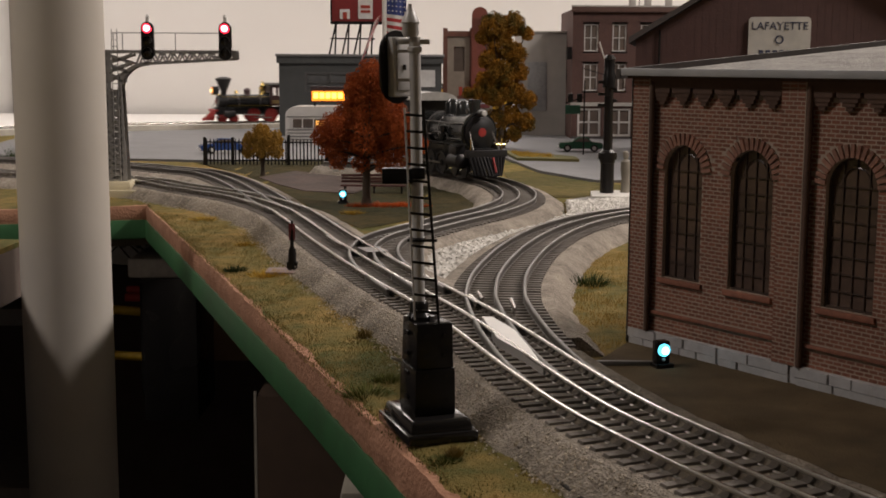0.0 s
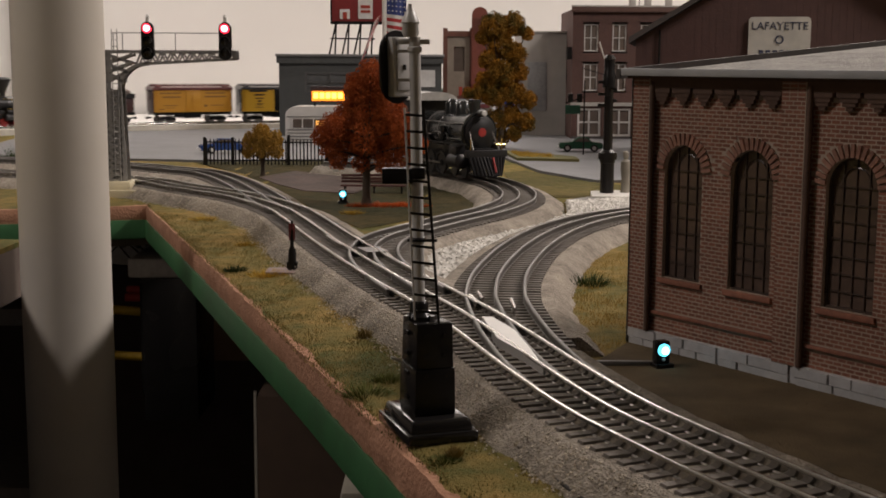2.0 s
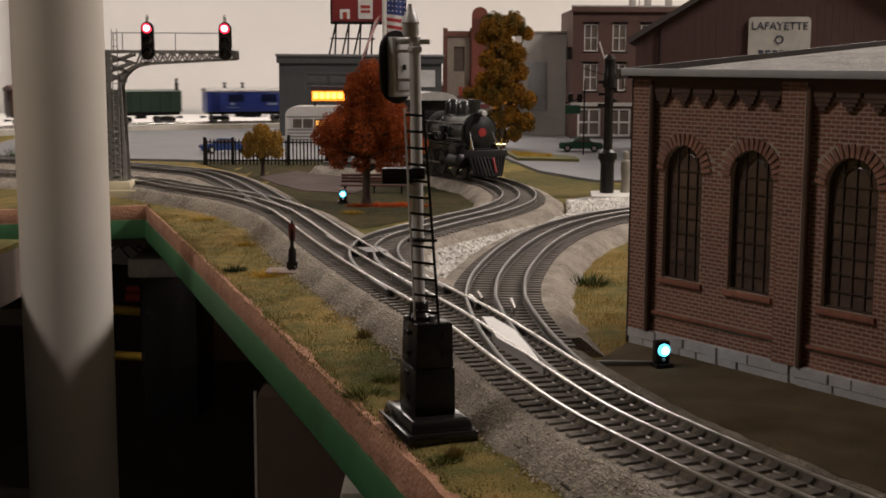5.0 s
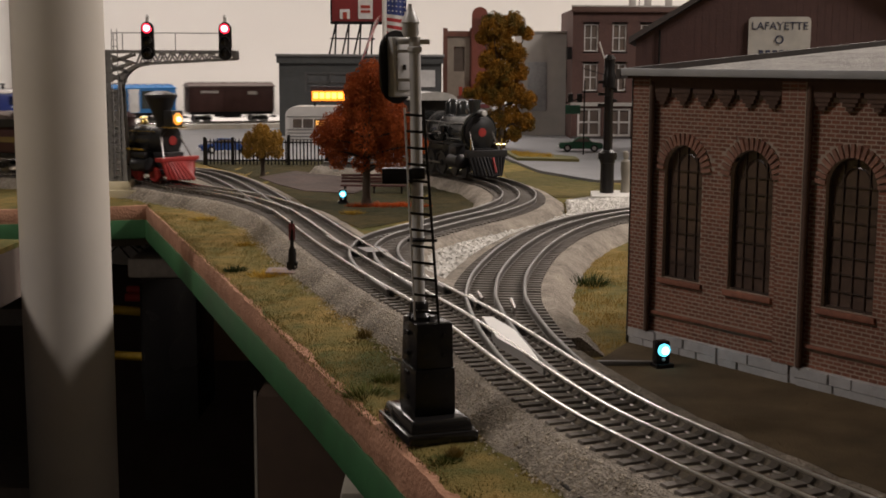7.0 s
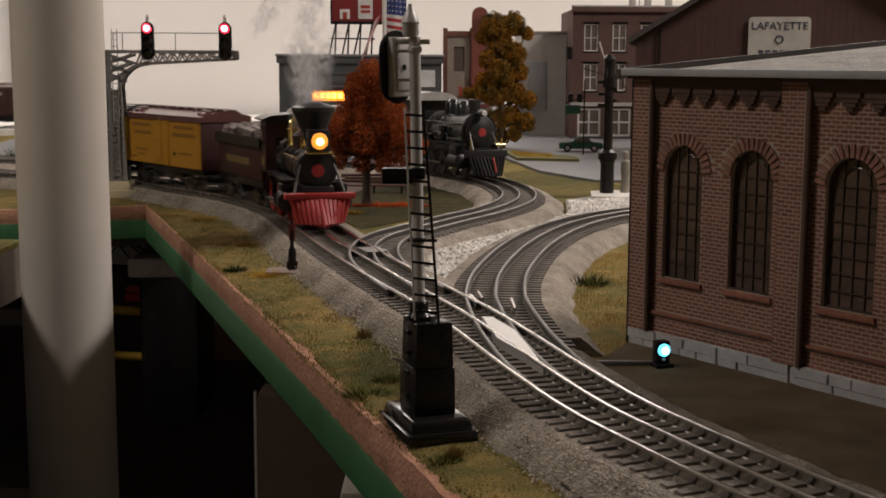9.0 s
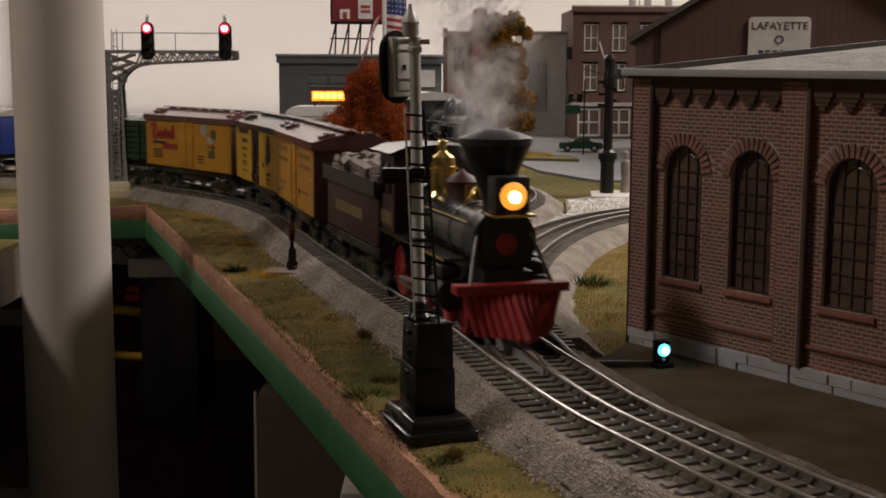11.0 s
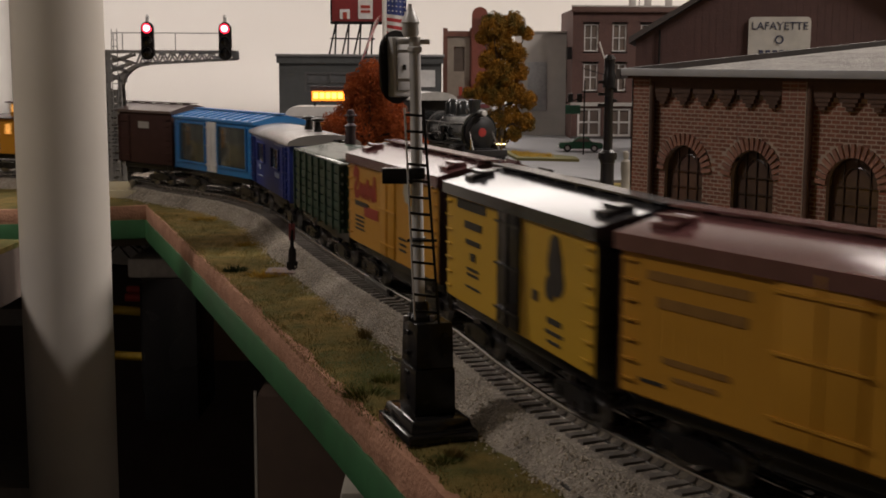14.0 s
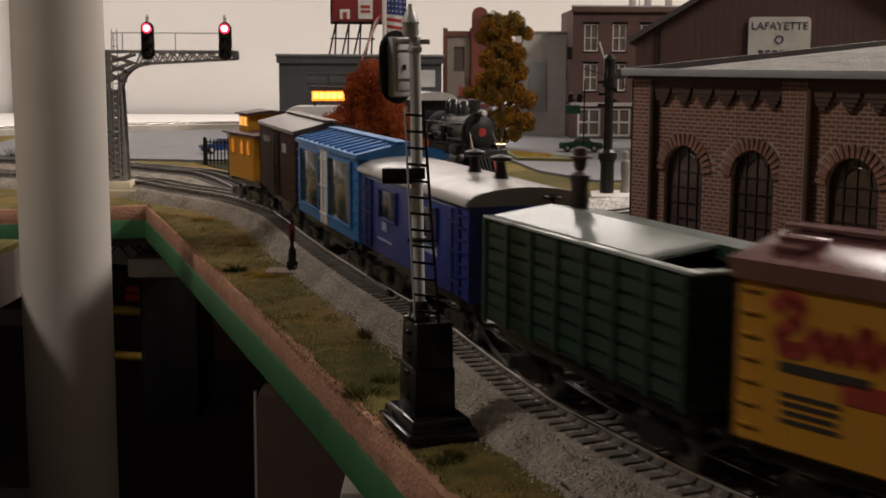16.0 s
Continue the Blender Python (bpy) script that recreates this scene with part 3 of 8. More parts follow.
grass_blades("verge_grass", VERGE, 2500, 0.002, GREENFIBRE, "short green static grass beside the siding", 12)
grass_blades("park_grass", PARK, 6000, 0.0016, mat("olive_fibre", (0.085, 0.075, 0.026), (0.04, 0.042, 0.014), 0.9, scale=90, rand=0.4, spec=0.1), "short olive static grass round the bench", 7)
YELFIBRE = mat("yellow_fibre", (0.55, 0.36, 0.06), (0.36, 0.22, 0.04), 0.9, scale=90, rand=0.3, spec=0.1)
grass_blades("yellow_grass", [(0.105, 2.06), (0.115, 1.94), (0.165, 1.925), (0.165, 1.99)], 1600, 0.005, YELFIBRE, "golden-yellow tufty grass on the street island", 9, GZ + 0.0075)
DKFIBRE = mat("dark_green_fibre", (0.05, 0.075, 0.025), None, 0.9, scale=90, rand=0.4, spec=0.1)
ORFIBRE = mat("orange_red_fibre", (0.55, 0.11, 0.02), (0.4, 0.07, 0.015), 0.9, scale=90, rand=0.4, spec=0.1)
for i, (x, y, r, h, m, lab) in enumerate([
    (-0.147, 0.90, 0.006, 0.006, DKFIBRE, "dark green grass tuft at the layout edge"),
    (-0.121, 0.88, 0.01, 0.006, YELFIBRE, "golden yellow grass tuft by the switch stand"),
    (-0.158, 1.03, 0.008, 0.004, YELFIBRE, "golden yellow grass tuft on the bank"),
    (-0.225, 1.2, 0.01, 0.004, YELFIBRE, "golden yellow grass tuft on the bank"),
    (-0.205, 1.23, 0.009, 0.005, DKFIBRE, "dark green grass tuft on the bank"),
    (-0.042, 0.68, 0.002, 0.007, STRAW, "tall straw grass tuft on the bank"),
    (-0.034, 0.56, 0.009, 0.005, GREENFIBRE, "straw grass tuft behind the signal base"),
    (-0.025, 0.585, 0.006, 0.004, GREENFIBRE, "dark grass tuft behind the signal base"),
    (0.0045, 0.468, 0.002, 0.006, STRAW, "tall straw tuft in front of the signal base"),
    (0.001, 0.463, 0.005, 0.0022, GREENFIBRE, "low dark tuft in front of the signal base"),
    (0.022, 0.50, 0.004, 0.004, STRAW, "straw tuft beside the signal base"),
    (0.098, 0.855, 0.012, 0.009, DKFIBRE, "dark olive bush in the yellow meadow"),
    (-0.088, 1.25, 0.009, 0.006, YELFIBRE, "yellow tuft near the red tree"),
    (0.11, 1.26, 0.008, 0.004, DKFIBRE, "dark tuft by the pale gravel"),
    (0.14, 1.36, 0.008, 0.004, YELFIBRE, "yellow tuft by the pale gravel"),
    (0.15, 1.95, 0.03, 0.006, YELFIBRE, "yellow-orange tuft on the street island"),
    (-0.64, 1.95, 0.02, 0.03, DKFIBRE, "dark olive bush beside the street"),
    (-0.60, 1.9, 0.015, 0.02, STRAW, "dry straw bush beside the street"),
    (-0.33, 1.5, 0.012, 0.01, ORFIBRE, "reddish-brown bush between the tracks"),
    (-0.315, 1.5, 0.008, 0.009, DKFIBRE, "dark bush between the tracks"),
]):
    tuft(x, y, r, h, 260, m, lab, 40 + i)
for i in range(5):
    tuft(-0.085 + i * 0.014, 1.315 + 0.01 * (i % 2), 0.011, 0.006, 320, ORFIBRE, "orange-red flowering ground cover under the red tree", 80 + i)


# ---- column ----
bm = bmesh.new()
lathe(bm, [(0.0345, -1.0), (0.0345, 1.5)], 48)
solo("support_column", bm, COLUMNPAINT, "round cream-painted steel support column beside the layout", "column", m=pose(-0.2955, 1.0, 0))


# ---- brick building ----


def arch_points(u0, u1, spring, top, n=14):
    c, r, h = (u0 + u1) / 2, (u1 - u0) / 2, top - spring
    return [(c - r * math.cos(math.pi * i / n), spring + h * math.sin(math.pi * i / n)) for i in range(n + 1)]


WINDOWS = [(0.0205, 0.0465), (0.0650, 0.0910), (0.1210, 0.1485), (0.1660, 0.1920), (0.2230, 0.2490), (0.2680, 0.2940)]
SILL, SPRING, TOP = 0.0223, 0.0772, 0.0903
BAY = [(0.0, 0.0118), (0.0968, 0.1106), (0.198, 0.2118), (0.299, 0.311)]


def blocked(u0, u1, z0, z1):
    for a, b in WINDOWS:
        c, r = (a + b) / 2, (b - a) / 2
        if u1 > a and u0 < b and z1 > SILL - 0.0005 and z0 < SPRING:
            return True
        for u in (u0, (u0 + u1) / 2, u1):
            for z in (z0, z1):
                if z0 >= SPRING and ((u - c) / (r + 0.0046)) ** 2 + ((z - SPRING) / (TOP - SPRING + 0.0046)) ** 2 < 1:
                    return True
    return False


def brick_building():
    th = thing("brick_engine_house", pose(0.1, 0.67, 0, 0, 0, math.degrees(math.atan2(-0.817, 0.576))), "red-brown brick building with arched windows and a grey roof", "building")
    L, D = 0.311, 0.3
    zt = 0.1243
    base = -0.0068
    bm = bmesh.new()
    edges = [0.0] + [v for w in WINDOWS for v in w] + [L]
    for a, b in zip(edges[0::2], edges[1::2]):
        box(bm, a, b, 0.0005, 0.006, base, zt)
    for a, b in WINDOWS:
        box(bm, a, b, 0.0005, 0.006, base, SILL)
        pts = arch_points(a, b, SPRING, TOP)
        for (u0, z0), (u1, z1) in zip(pts[:-1], pts[1:]):
            prism(bm, [(u0, z0), (u1, z1), (u1, zt), (u0, zt)], 0.0005, 0.006)
    bmesh.ops.remove_doubles(bm, verts=bm.verts[:], dist=1e-6)
    front = part("wall", bm, MORTAR, th, "mortared brick wall")
    plain = mat("plain_brick_wall", (0.26, 0.12, 0.08), (0.18, 0.08, 0.05), 0.85, scale=300)
    part("wall", one(0, 0.004, 0.006, D, base, zt), plain, th)
    part("wall", one(L - 0.004, L, 0.006, D, base, zt), plain, th)
    part("wall", one(0.004, L - 0.004, D - 0.004, D, base, zt), plain, th)
    # window frames and panes
    for a, b in WINDOWS:
        pts = arch_points(a, b, SPRING, TOP)
        bm = bmesh.new()
        prism(bm, [(a, SILL), (b, SILL)] + pts[::-1][0:], 0.0042, 0.0048)
        w = part("window", bm, OLDGLASS, th, "dim old window glass")
        bm = bmesh.new()
        wd = b - a
        for k in range(1, 4):
            u = a + wd * k / 4
            top = SPRING + (TOP - SPRING) * math.sqrt(max(0, 1 - ((u - (a + b) / 2) / (wd / 2)) ** 2))
            box(bm, u - 0.00022, u + 0.00022, 0.0034, 0.0042, SILL, top)
        for k in range(1, 8):
            z = SILL + (SPRING - SILL) * k / 7
            box(bm, a, b, 0.0033, 0.0042, z - 0.00024, z + 0.00024)
        inner = arch_points(a + wd * 0.22, b - wd * 0.22, SPRING, TOP - 0.0045, 10)
        for (u0, z0), (u1, z1) in zip(inner[:-1], inner[1:]):
            cyl(bm, (u0, 0.0037, z0), (u1, 0.0037, z1), 0.0003, n=6)
        for (u0, z0), (u1, z1) in zip(pts[:-1], pts[1:]):
            cyl(bm, (u0, 0.0034, z0), (u1, 0.0034, z1), 0.0008, n=6)
        box(bm, a, a + 0.0009, 0.0026, 0.0042, SILL, SPRING)
        box(bm, b - 0.0009, b, 0.0026, 0.0042, SILL, SPRING)
        box(bm, a, b, 0.0026, 0.0042, SILL, SILL + 0.001)
        part("window_frame", bm, WINFRAME, w, "dark muntin bars")
        part("window_sill", one(a - 0.002, b + 0.002, -0.0012, 0.003, SILL - 0.003, SILL - 0.0002, 0.0004), BRICK, w, "brick sill")
    # pilasters, ledge, cornice
    for a, b in BAY:
        part("pilaster", one(a, b, -0.0028, 0.0008, base, zt - 0.001), MORTAR, th)
    for (a0, a), (b, b0) in zip(BAY[:-1], BAY[1:]):
        part("ledge", one(a, b, -0.0012, 0.0008, 0.0025, 0.0042, 0.0003), BRICK, th)
        part("cornice", one(a, b, -0.0026, 0.0008, 0.1185, zt - 0.001), DARKBRICK, th)
        n = round((b - a) / 0.0136)
        for i in range(n):
            u = a + (i + 0.5) * (b - a) / n
            bm = bmesh.new()
            box(bm, u - 0.0062, u + 0.0062, -0.0024, 0.0008, 0.1160, 0.1185)
            box(bm, u - 0.0048, u + 0.0048, -0.0020, 0.0008, 0.1140, 0.1160)
            box(bm, u - 0.0034, u + 0.0034, -0.0016, 0.0008, 0.1121, 0.1140)
            box(bm, u - 0.0018, u + 0.0018, -0.0012, 0.0008, 0.1103, 0.1121)
            part("corbel", bm, DARKBRICK, th, "dark stepped brick corbel")
    # foundation blocks
    part("foundation", one(-0.001, L + 0.001, -0.0018, 0.006, GZ - 0.004, base), STONE, th, "grey cut stone foundation")
    u = -0.0015
    rnd = random.Random(8)
    while u < 0.2:
        w = rnd.uniform(0.009, 0.014)
        for z0, z1 in ((GZ - 0.002, GZ + 0.0042), (GZ + 0.0045, base - 0.0002)):
            s = rnd.uniform(-0.003, 0.003)
            part("stone", one(u + s, u + s + w - 0.0003, -0.0026 - rnd.uniform(0, 0.0004), -0.001, z0, z1), STONE, th)
        u += w
    # dark rods give the shade beside the pilasters by colour; black corner pipe
    for u in (0.0133, 0.1125, 0.2138):
        part("downpipe", cyl(bmesh.new(), (u, -0.0024, base), (u, -0.0024, 0.121), 0.0015, n=10), DARKBRICK, th, "dark brown rod put in for the shade beside the pilaster")
    bm = bmesh.new()
    cyl(bm, (-0.0012, -0.001, GZ), (-0.0012, -0.001, 0.1235), 0.0014, n=10)
    part("downpipe", bm, BLACK, th, "black corner pipe")
    # roof
    bm = bmesh.new()
    zr, k = 0.1255, 0.08
    prism(bm, [(-0.006, zr), (D * 0.75, zr + k * (D * 0.75 + 0.006)), (D * 0.75, zr + k * (D * 0.75 + 0.006) - 0.003), (-0.006, zr - 0.001)], 0.004, L + 0.004, Matrix(((0, 1, 0, 0), (1, 0, 0, 0), (0, 0, 1, 0), (0, 0, 0, 1))))
    part("roof", bm, ROOFGRIT, th, "grey gritty sloping roof")
    bm = one(-0.004, L + 0.006, -0.0085, -0.0055, 0.1243, 0.128, 0.0004)
    part("gutter", bm, GREYTRIM, th, "pale grey eaves board")
    # dark strip puts the shade under the eaves into colour
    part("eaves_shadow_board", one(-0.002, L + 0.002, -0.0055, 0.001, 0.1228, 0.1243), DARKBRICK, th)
    bm = bmesh.new()
    prism(bm, [(-0.0085, zr - 0.003), (D * 0.75, zr + k * (D * 0.75 + 0.0085) - 0.003), (D * 0.75, zr + k * (D * 0.75 + 0.0085) + 0.0022), (-0.0085, zr + 0.0022)], -0.0075, -0.0045, Matrix(((0, 1, 0, 0), (1, 0, 0, 0), (0, 0, 1, 0), (0, 0, 0, 1))))
    part("rake_board", bm, mat("dark_rake_board", (0.08, 0.07, 0.065), None, 0.6), th, "dark sloping edge board")
    return th, front


HOUSE, FRONT = brick_building()

# ---- foreground signal ----


def capsule(w, h, n=12):
    r = w / 2
    return [(r * math.cos(math.pi * i / n), h / 2 - r + r * math.sin(math.pi * i / n)) for i in range(n + 1)] + [(-r * math.cos(math.pi * i / n), -h / 2 + r - r * math.sin(math.pi * i / n)) for i in range(n + 1)]


def block_signal():
    th = thing("block_signal", pose(-0.006, 0.503, GZ), "silver signal mast with ladder on a glossy black base", "railway signal")
    turn = pose(0, 0, 0, 0, 0, -71)
    bm = one(-0.021, 0.021, -0.0145, 0.0145, 0, 0.0045, 0.001, m=turn)
    box(bm, -0.0195, 0.0195, -0.013, 0.013, 0.0045, 0.009, 0.001, m=turn, taper=0.9)
    part("base", bm, mat("gloss_black_enamel", (0.014, 0.013, 0.013), None, 0.12, scale=60), th, "glossy black stepped base")
    bm = one(-0.0105, 0.0105, -0.0085, 0.0085, 0.009, 0.0275, 0.0007, m=turn, taper=0.97)
    box(bm, -0.0098, 0.0098, -0.0078, 0.0078, 0.0275, 0.0455, 0.0007, m=turn, taper=0.95)
    part("relay_case", bm, BLACK, th, "black relay cabinet")
    bm = bmesh.new()
    for z in (0.014, 0.024, 0.032, 0.04):
        for y in (-1, 1):
            box(bm, -0.002, 0.002, y * 0.0084 - 0.0006, y * 0.0084 + 0.0006, z, z + 0.0015, m=turn)
            box(bm, 0.0098, 0.0108, y * 0.004 - 0.001, y * 0.004 + 0.001, z, z + 0.0015, m=turn)
    part("hinge", bm, BLACK, th)
    bm = bmesh.new()
    cyl(bm, (-0.011, 0.002, 0.028), (-0.0145, 0.0, 0.030), 0.0006, n=8)
    part("latch", bm, SILVER, th)
    bm = bmesh.new()
    lathe(bm, [(0.0052, 0.0455), (0.0052, 0.047), (0.0038, 0.0485), (0.0038, 0.052), (0.003, 0.053)], 20, Matrix.Translation((0.001, 0, 0)))
    part("collar", bm, BLACK, th)
    for dx, dy in ((0.0052, -0.003), (-0.005, -0.003), (0.006, 0.002)):
        bm = bmesh.new()
        cyl(bm, (0.001 + dx, dy, 0.0455), (0.001 + dx, dy, 0.0475), 0.0011, n=8)
        part("bolt", bm, STEEL, th)
    bm = bmesh.new()
    lathe(bm, [(0.0024, 0.052), (0.0022, 0.15), (0.0028, 0.1505), (0.0028, 0.152), (0.0023, 0.1525), (0.0023, 0.156)], 20, Matrix.Translation((0.001, 0, 0)))
    part("mast", bm, SILVER, th, "silver-grey round mast")
    bm = bmesh.new()
    lathe(bm, [(0.0025, 0.156), (0.0033, 0.1575), (0.003, 0.1605), (0.0036, 0.1615), (0.0033, 0.1625), (0.0018, 0.1655), (0.0008, 0.1672), (0.0008, 0.1685)], 20, Matrix.Translation((-0.0005, 0, 0)))
    part("finial", bm, SILVER, th, "turned silver finial cap")
    bm = one(-0.0058, 0.0068, -0.0012, 0.0012, 0.1532, 0.1552, 0.0003)
    part("bracket", bm, SILVER, th)
    # head: black background plate beyond, grey housing on the near side
    k = Matrix.Translation((-0.0068, 0.006, 0.1445)) @ pose(0, 0, 0, 0, 0, 46)
    bm = prism(bmesh.new(), capsule(0.0165, 0.0275), -0.0006, 0.0006, k)
    hood = part("background_plate", bm, BLACK, th, "black oval background plate")
    bm = prism(bmesh.new(), capsule(0.0175, 0.0285), -0.0009, -0.0005, k)
    part("plate_rim", bm, BLACK, hood)
    bm = one(-0.0052, 0.0052, -0.0042, -0.0006, -0.0115, 0.0115, 0.0008, m=k)
    case = part("lamp_housing", bm, SILVER, th, "pale grey lamp housing")
    bm = one(-0.0036, 0.0036, -0.0048, -0.004, -0.009, 0.009, 0.0003, m=k)
    part("housing_door", bm, SILVER, case)
    bm = one(-0.0006, 0.0006, -0.0054, -0.0046, -0.001, 0.001, m=k)
    part("latch", bm, BLACK, case)
    for z in (0.139, 0.15):
        bm = one(-0.006, 0.0005, -0.0008, 0.0008, z, z + 0.0012)
        part("arm", bm, SILVER, th)
    # junction box
    part("junction_box", one(-0.0125, -0.0005, -0.003, 0.003, 0.0995, 0.1055, 0.0004), BLACK, th, "small black box on the mast")
    part("box_clamp", one(-0.001, 0.0042, -0.0035, 0.0035, 0.1015, 0.1058, 0.0003), BLACK, th)
    # ladder
    lad = bmesh.new()
    cyl(lad, (-0.0005, -0.0095, 0.047), (-0.0032, -0.0042, 0.129), 0.00045, n=8)
    part("ladder_rail", lad, SILVER, th, "thin pale ladder rail")
    lad = bmesh.new()
    cyl(lad, (0.0088, -0.0075, 0.0455), (0.0040, -0.003, 0.1285), 0.00055, n=8)
    part("ladder_rail", lad, BLACK, th, "black ladder rail")
    n = 13
    for i in range(n):
        f = (i + 0.6) / n
        a = Vector((-0.0005, -0.0095, 0.047)).lerp(Vector((-0.0032, -0.0042, 0.129)), f)
        b = Vector((0.0088, -0.0075, 0.0455)).lerp(Vector((0.0040, -0.003, 0.1285)), f)
        part("rung", cyl(bmesh.new(), a, b, 0.00055, n=8), BLACK, th)
    bm = cyl(bmesh.new(), (-0.003, -0.004, 0.0775), (0.0085, -0.004, 0.0775), 0.0006, n=8)
    lathe(bm, [(0.0032, -0.0006), (0.0032, 0.0008)], 16, Matrix.Translation((0.001, 0, 0.0775)))
    part("ladder_brace", bm, BLACK, th)
    # the mast stands to one side of the case and leans a little
    for ob in th.children:
        if ob.name.split(".")[0] in ("mast", "finial", "bracket", "collar", "background_plate", "lamp_housing", "arm", "junction_box", "box_clamp", "ladder_rail", "rung", "ladder_brace", "bolt"):
            for me in [ob.data] + [c.data for c in ob.children]:
                for v in me.vertices:
                    v.co.x -= 0.0043 + 0.0185 * max(0.0, v.co.z - 0.046)
    return th


block_signal()

# ---- signal bridge ----


def strip(bm, a, b, w, t=0.0008):
    a, b = Vector(a), Vector(b)
    d = b - a
    q = Vector((-d.z, 0, d.x)).normalized() * w / 2
    e = Vector((0, t / 2, 0))
    vs = [bm.verts.new(v) for v in (a + q - e, b + q - e, b - q - e, a - q - e, a + q + e, b + q + e, b - q + e, a - q + e)]
    for f in ((0, 1, 2, 3), (7, 6, 5, 4), (0, 4, 5, 1), (1, 5, 6, 2), (2, 6, 7, 3), (3, 7, 4, 0)):
        bm.faces.new([vs[i] for i in f])
    bmesh.ops.recalc_face_normals(bm, faces=bm.faces[-6:])


GANTRYGREY = mat("bridge_grey_paint", (0.34, 0.335, 0.33), (0.28, 0.275, 0.27), 0.5, scale=90)


def signal_bridge():
    th = thing("signal_bridge", pose(-0.3605, 1.425, 0), "grey steel cantilever signal bridge on a cream base", "railway signal")
    part("base", one(-0.021, 0.046, -0.03, 0.03, GZ - 0.012, GZ + 0.0075, 0.001), mat("cream_plastic", (0.68, 0.6, 0.4), None, 0.5, scale=40), th, "cream plastic base")
    part("base_step", one(-0.016, 0.02, -0.022, 0.022, GZ + 0.007, GZ + 0.016, 0.001, taper=0.86), mat("cream_plastic_block", (0.68, 0.6, 0.4), None, 0.5, scale=40), th, "cream plastic block")
    for y in (-0.008, 0.008):
        for a, b in (((-0.0095, y, -0.005), (-0.0085, y, 0.141)), ((0.0105, y, -0.005), (0.0068, y, 0.1))):
            bm = bmesh.new()
            strip(bm, a, b, 0.0055)
            part("mast_leg", bm, GANTRYGREY, th)
        n = 13
        for i in range(n):
            z0, z1 = i * 0.1 / n, (i + 1) * 0.1 / n
            bm = bmesh.new()
            strip(bm, (-0.008, y, z0), (0.008, y, z1), 0.0036)
            strip(bm, (0.008, y, z0), (-0.008, y, z1), 0.0036)
            part("lattice", bm, GANTRYGREY, th)
        # curved knee
        pts = [(0.0068, 0.1)] + [(0.0068 + 0.03 * (1 - math.cos(a)), 0.1 + 0.028 * math.sin(a)) for a in [math.pi / 2 * i / 8 for i in range(1, 9)]]
        bm = bmesh.new()
        for (x0, z0), (x1, z1) in zip(pts[:-1], pts[1:]):
            strip(bm, (x0, y, z0), (x1, y, z1), 0.004)
        part("knee", bm, GANTRYGREY, th)
        bm = bmesh.new()
        strip(bm, (0.0368, y, 0.128), (0.134, y, 0.1335), 0.0028)
        strip(bm, (-0.0105, y, 0.1405), (0.134, y, 0.1405), 0.0028)
        strip(bm, (0.134, y, 0.1325), (0.134, y, 0.1415), 0.003)
        part("arm_chord", bm, GANTRYGREY, th)
        n = 10
        for i in range(n):
            x0, x1 = 0.026 + i * 0.108 / n, 0.026 + (i + 1) * 0.108 / n
            zb = 0.1275 + 0.006 * i / n
            bm = bmesh.new()
            strip(bm, (x0, y, zb), ((x0 + x1) / 2, y, 0.14), 0.002)
            strip(bm, ((x0 + x1) / 2, y, 0.14), (x1, y, zb), 0.002)
            part("brace", bm, GANTRYGREY, th)
        bm = bmesh.new()
        for z in (0.108, 0.118, 0.128):
            strip(bm, (-0.009, y, z), (0.012 + (z - 0.108) * 0.5, y, z + 0.01), 0.003)
            strip(bm, (-0.009, y, z + 0.01), (0.012 + (z - 0.108) * 0.5, y, z), 0.0025)
        part("gusset", bm, GANTRYGREY, th)
    part("deck", one(-0.0105, 0.135, -0.0075, 0.0075, 0.1415, 0.1428), GANTRYGREY, th)
    bm = bmesh.new()
    cyl(bm, (-0.002, 0.007, 0.1615), (0.122, 0.007, 0.1615), 0.0006, n=6)
    for x in (-0.002, 0.008, 0.066, 0.122):
        cyl(bm, (x, 0.007, 0.142), (x, 0.007, 0.1615), 0.0006, n=6)
    part("railing", bm, GANTRYGREY, th, "thin grey handrail")
    bm = bmesh.new()
    for x in (0.0, 0.006):
        cyl(bm, (x, -0.009, 0.0), (x, -0.009, 0.165), 0.0005, n=6)
    for i in range(24):
        cyl(bm, (0.0, -0.009, 0.006 + i * 0.0067), (0.006, -0.009, 0.006 + i * 0.0067), 0.0004, n=6)
    part("ladder", bm, GANTRYGREY, th)
    for x in (0.0395, 0.1235):
        k = Matrix.Translation((x, -0.011, 0.1525))
        bm = prism(bmesh.new(), capsule(0.0135, 0.041), -0.001, 0.004, k)
        head = part("signal_head", bm, BLACK, th, "black three-lamp signal head")
        bm = bmesh.new()
        lathe(bm, [(0.0052, 0), (0.0052, 0.0012), (0.0046, 0.002), (0.001, 0.0025)], 20, k @ Matrix.Translation((0, -0.001, 0.0135)) @ pose(0, 0, 0, 90))
        part("lit_lens", bm, LAMPRED, head, "glowing red lens")
        bm = bmesh.new()
        lathe(bm, [(0.0036, 0), (0.0036, 0.001), (0.001, 0.0013)], 20, k @ Matrix.Translation((0, -0.003, 0.0135)) @ pose(0, 0, 0, 90))
        part("bulb_glow", bm, LAMPREDCORE, head, "bright centre of the red lens")
        for z in (0.0, -0.0125):
            bm = bmesh.new()
            lathe(bm, [(0.0045, 0), (0.0045, 0.001), (0.001, 0.0016)], 20, k @ Matrix.Translation((0, -0.001, z)) @ pose(0, 0, 0, 90))
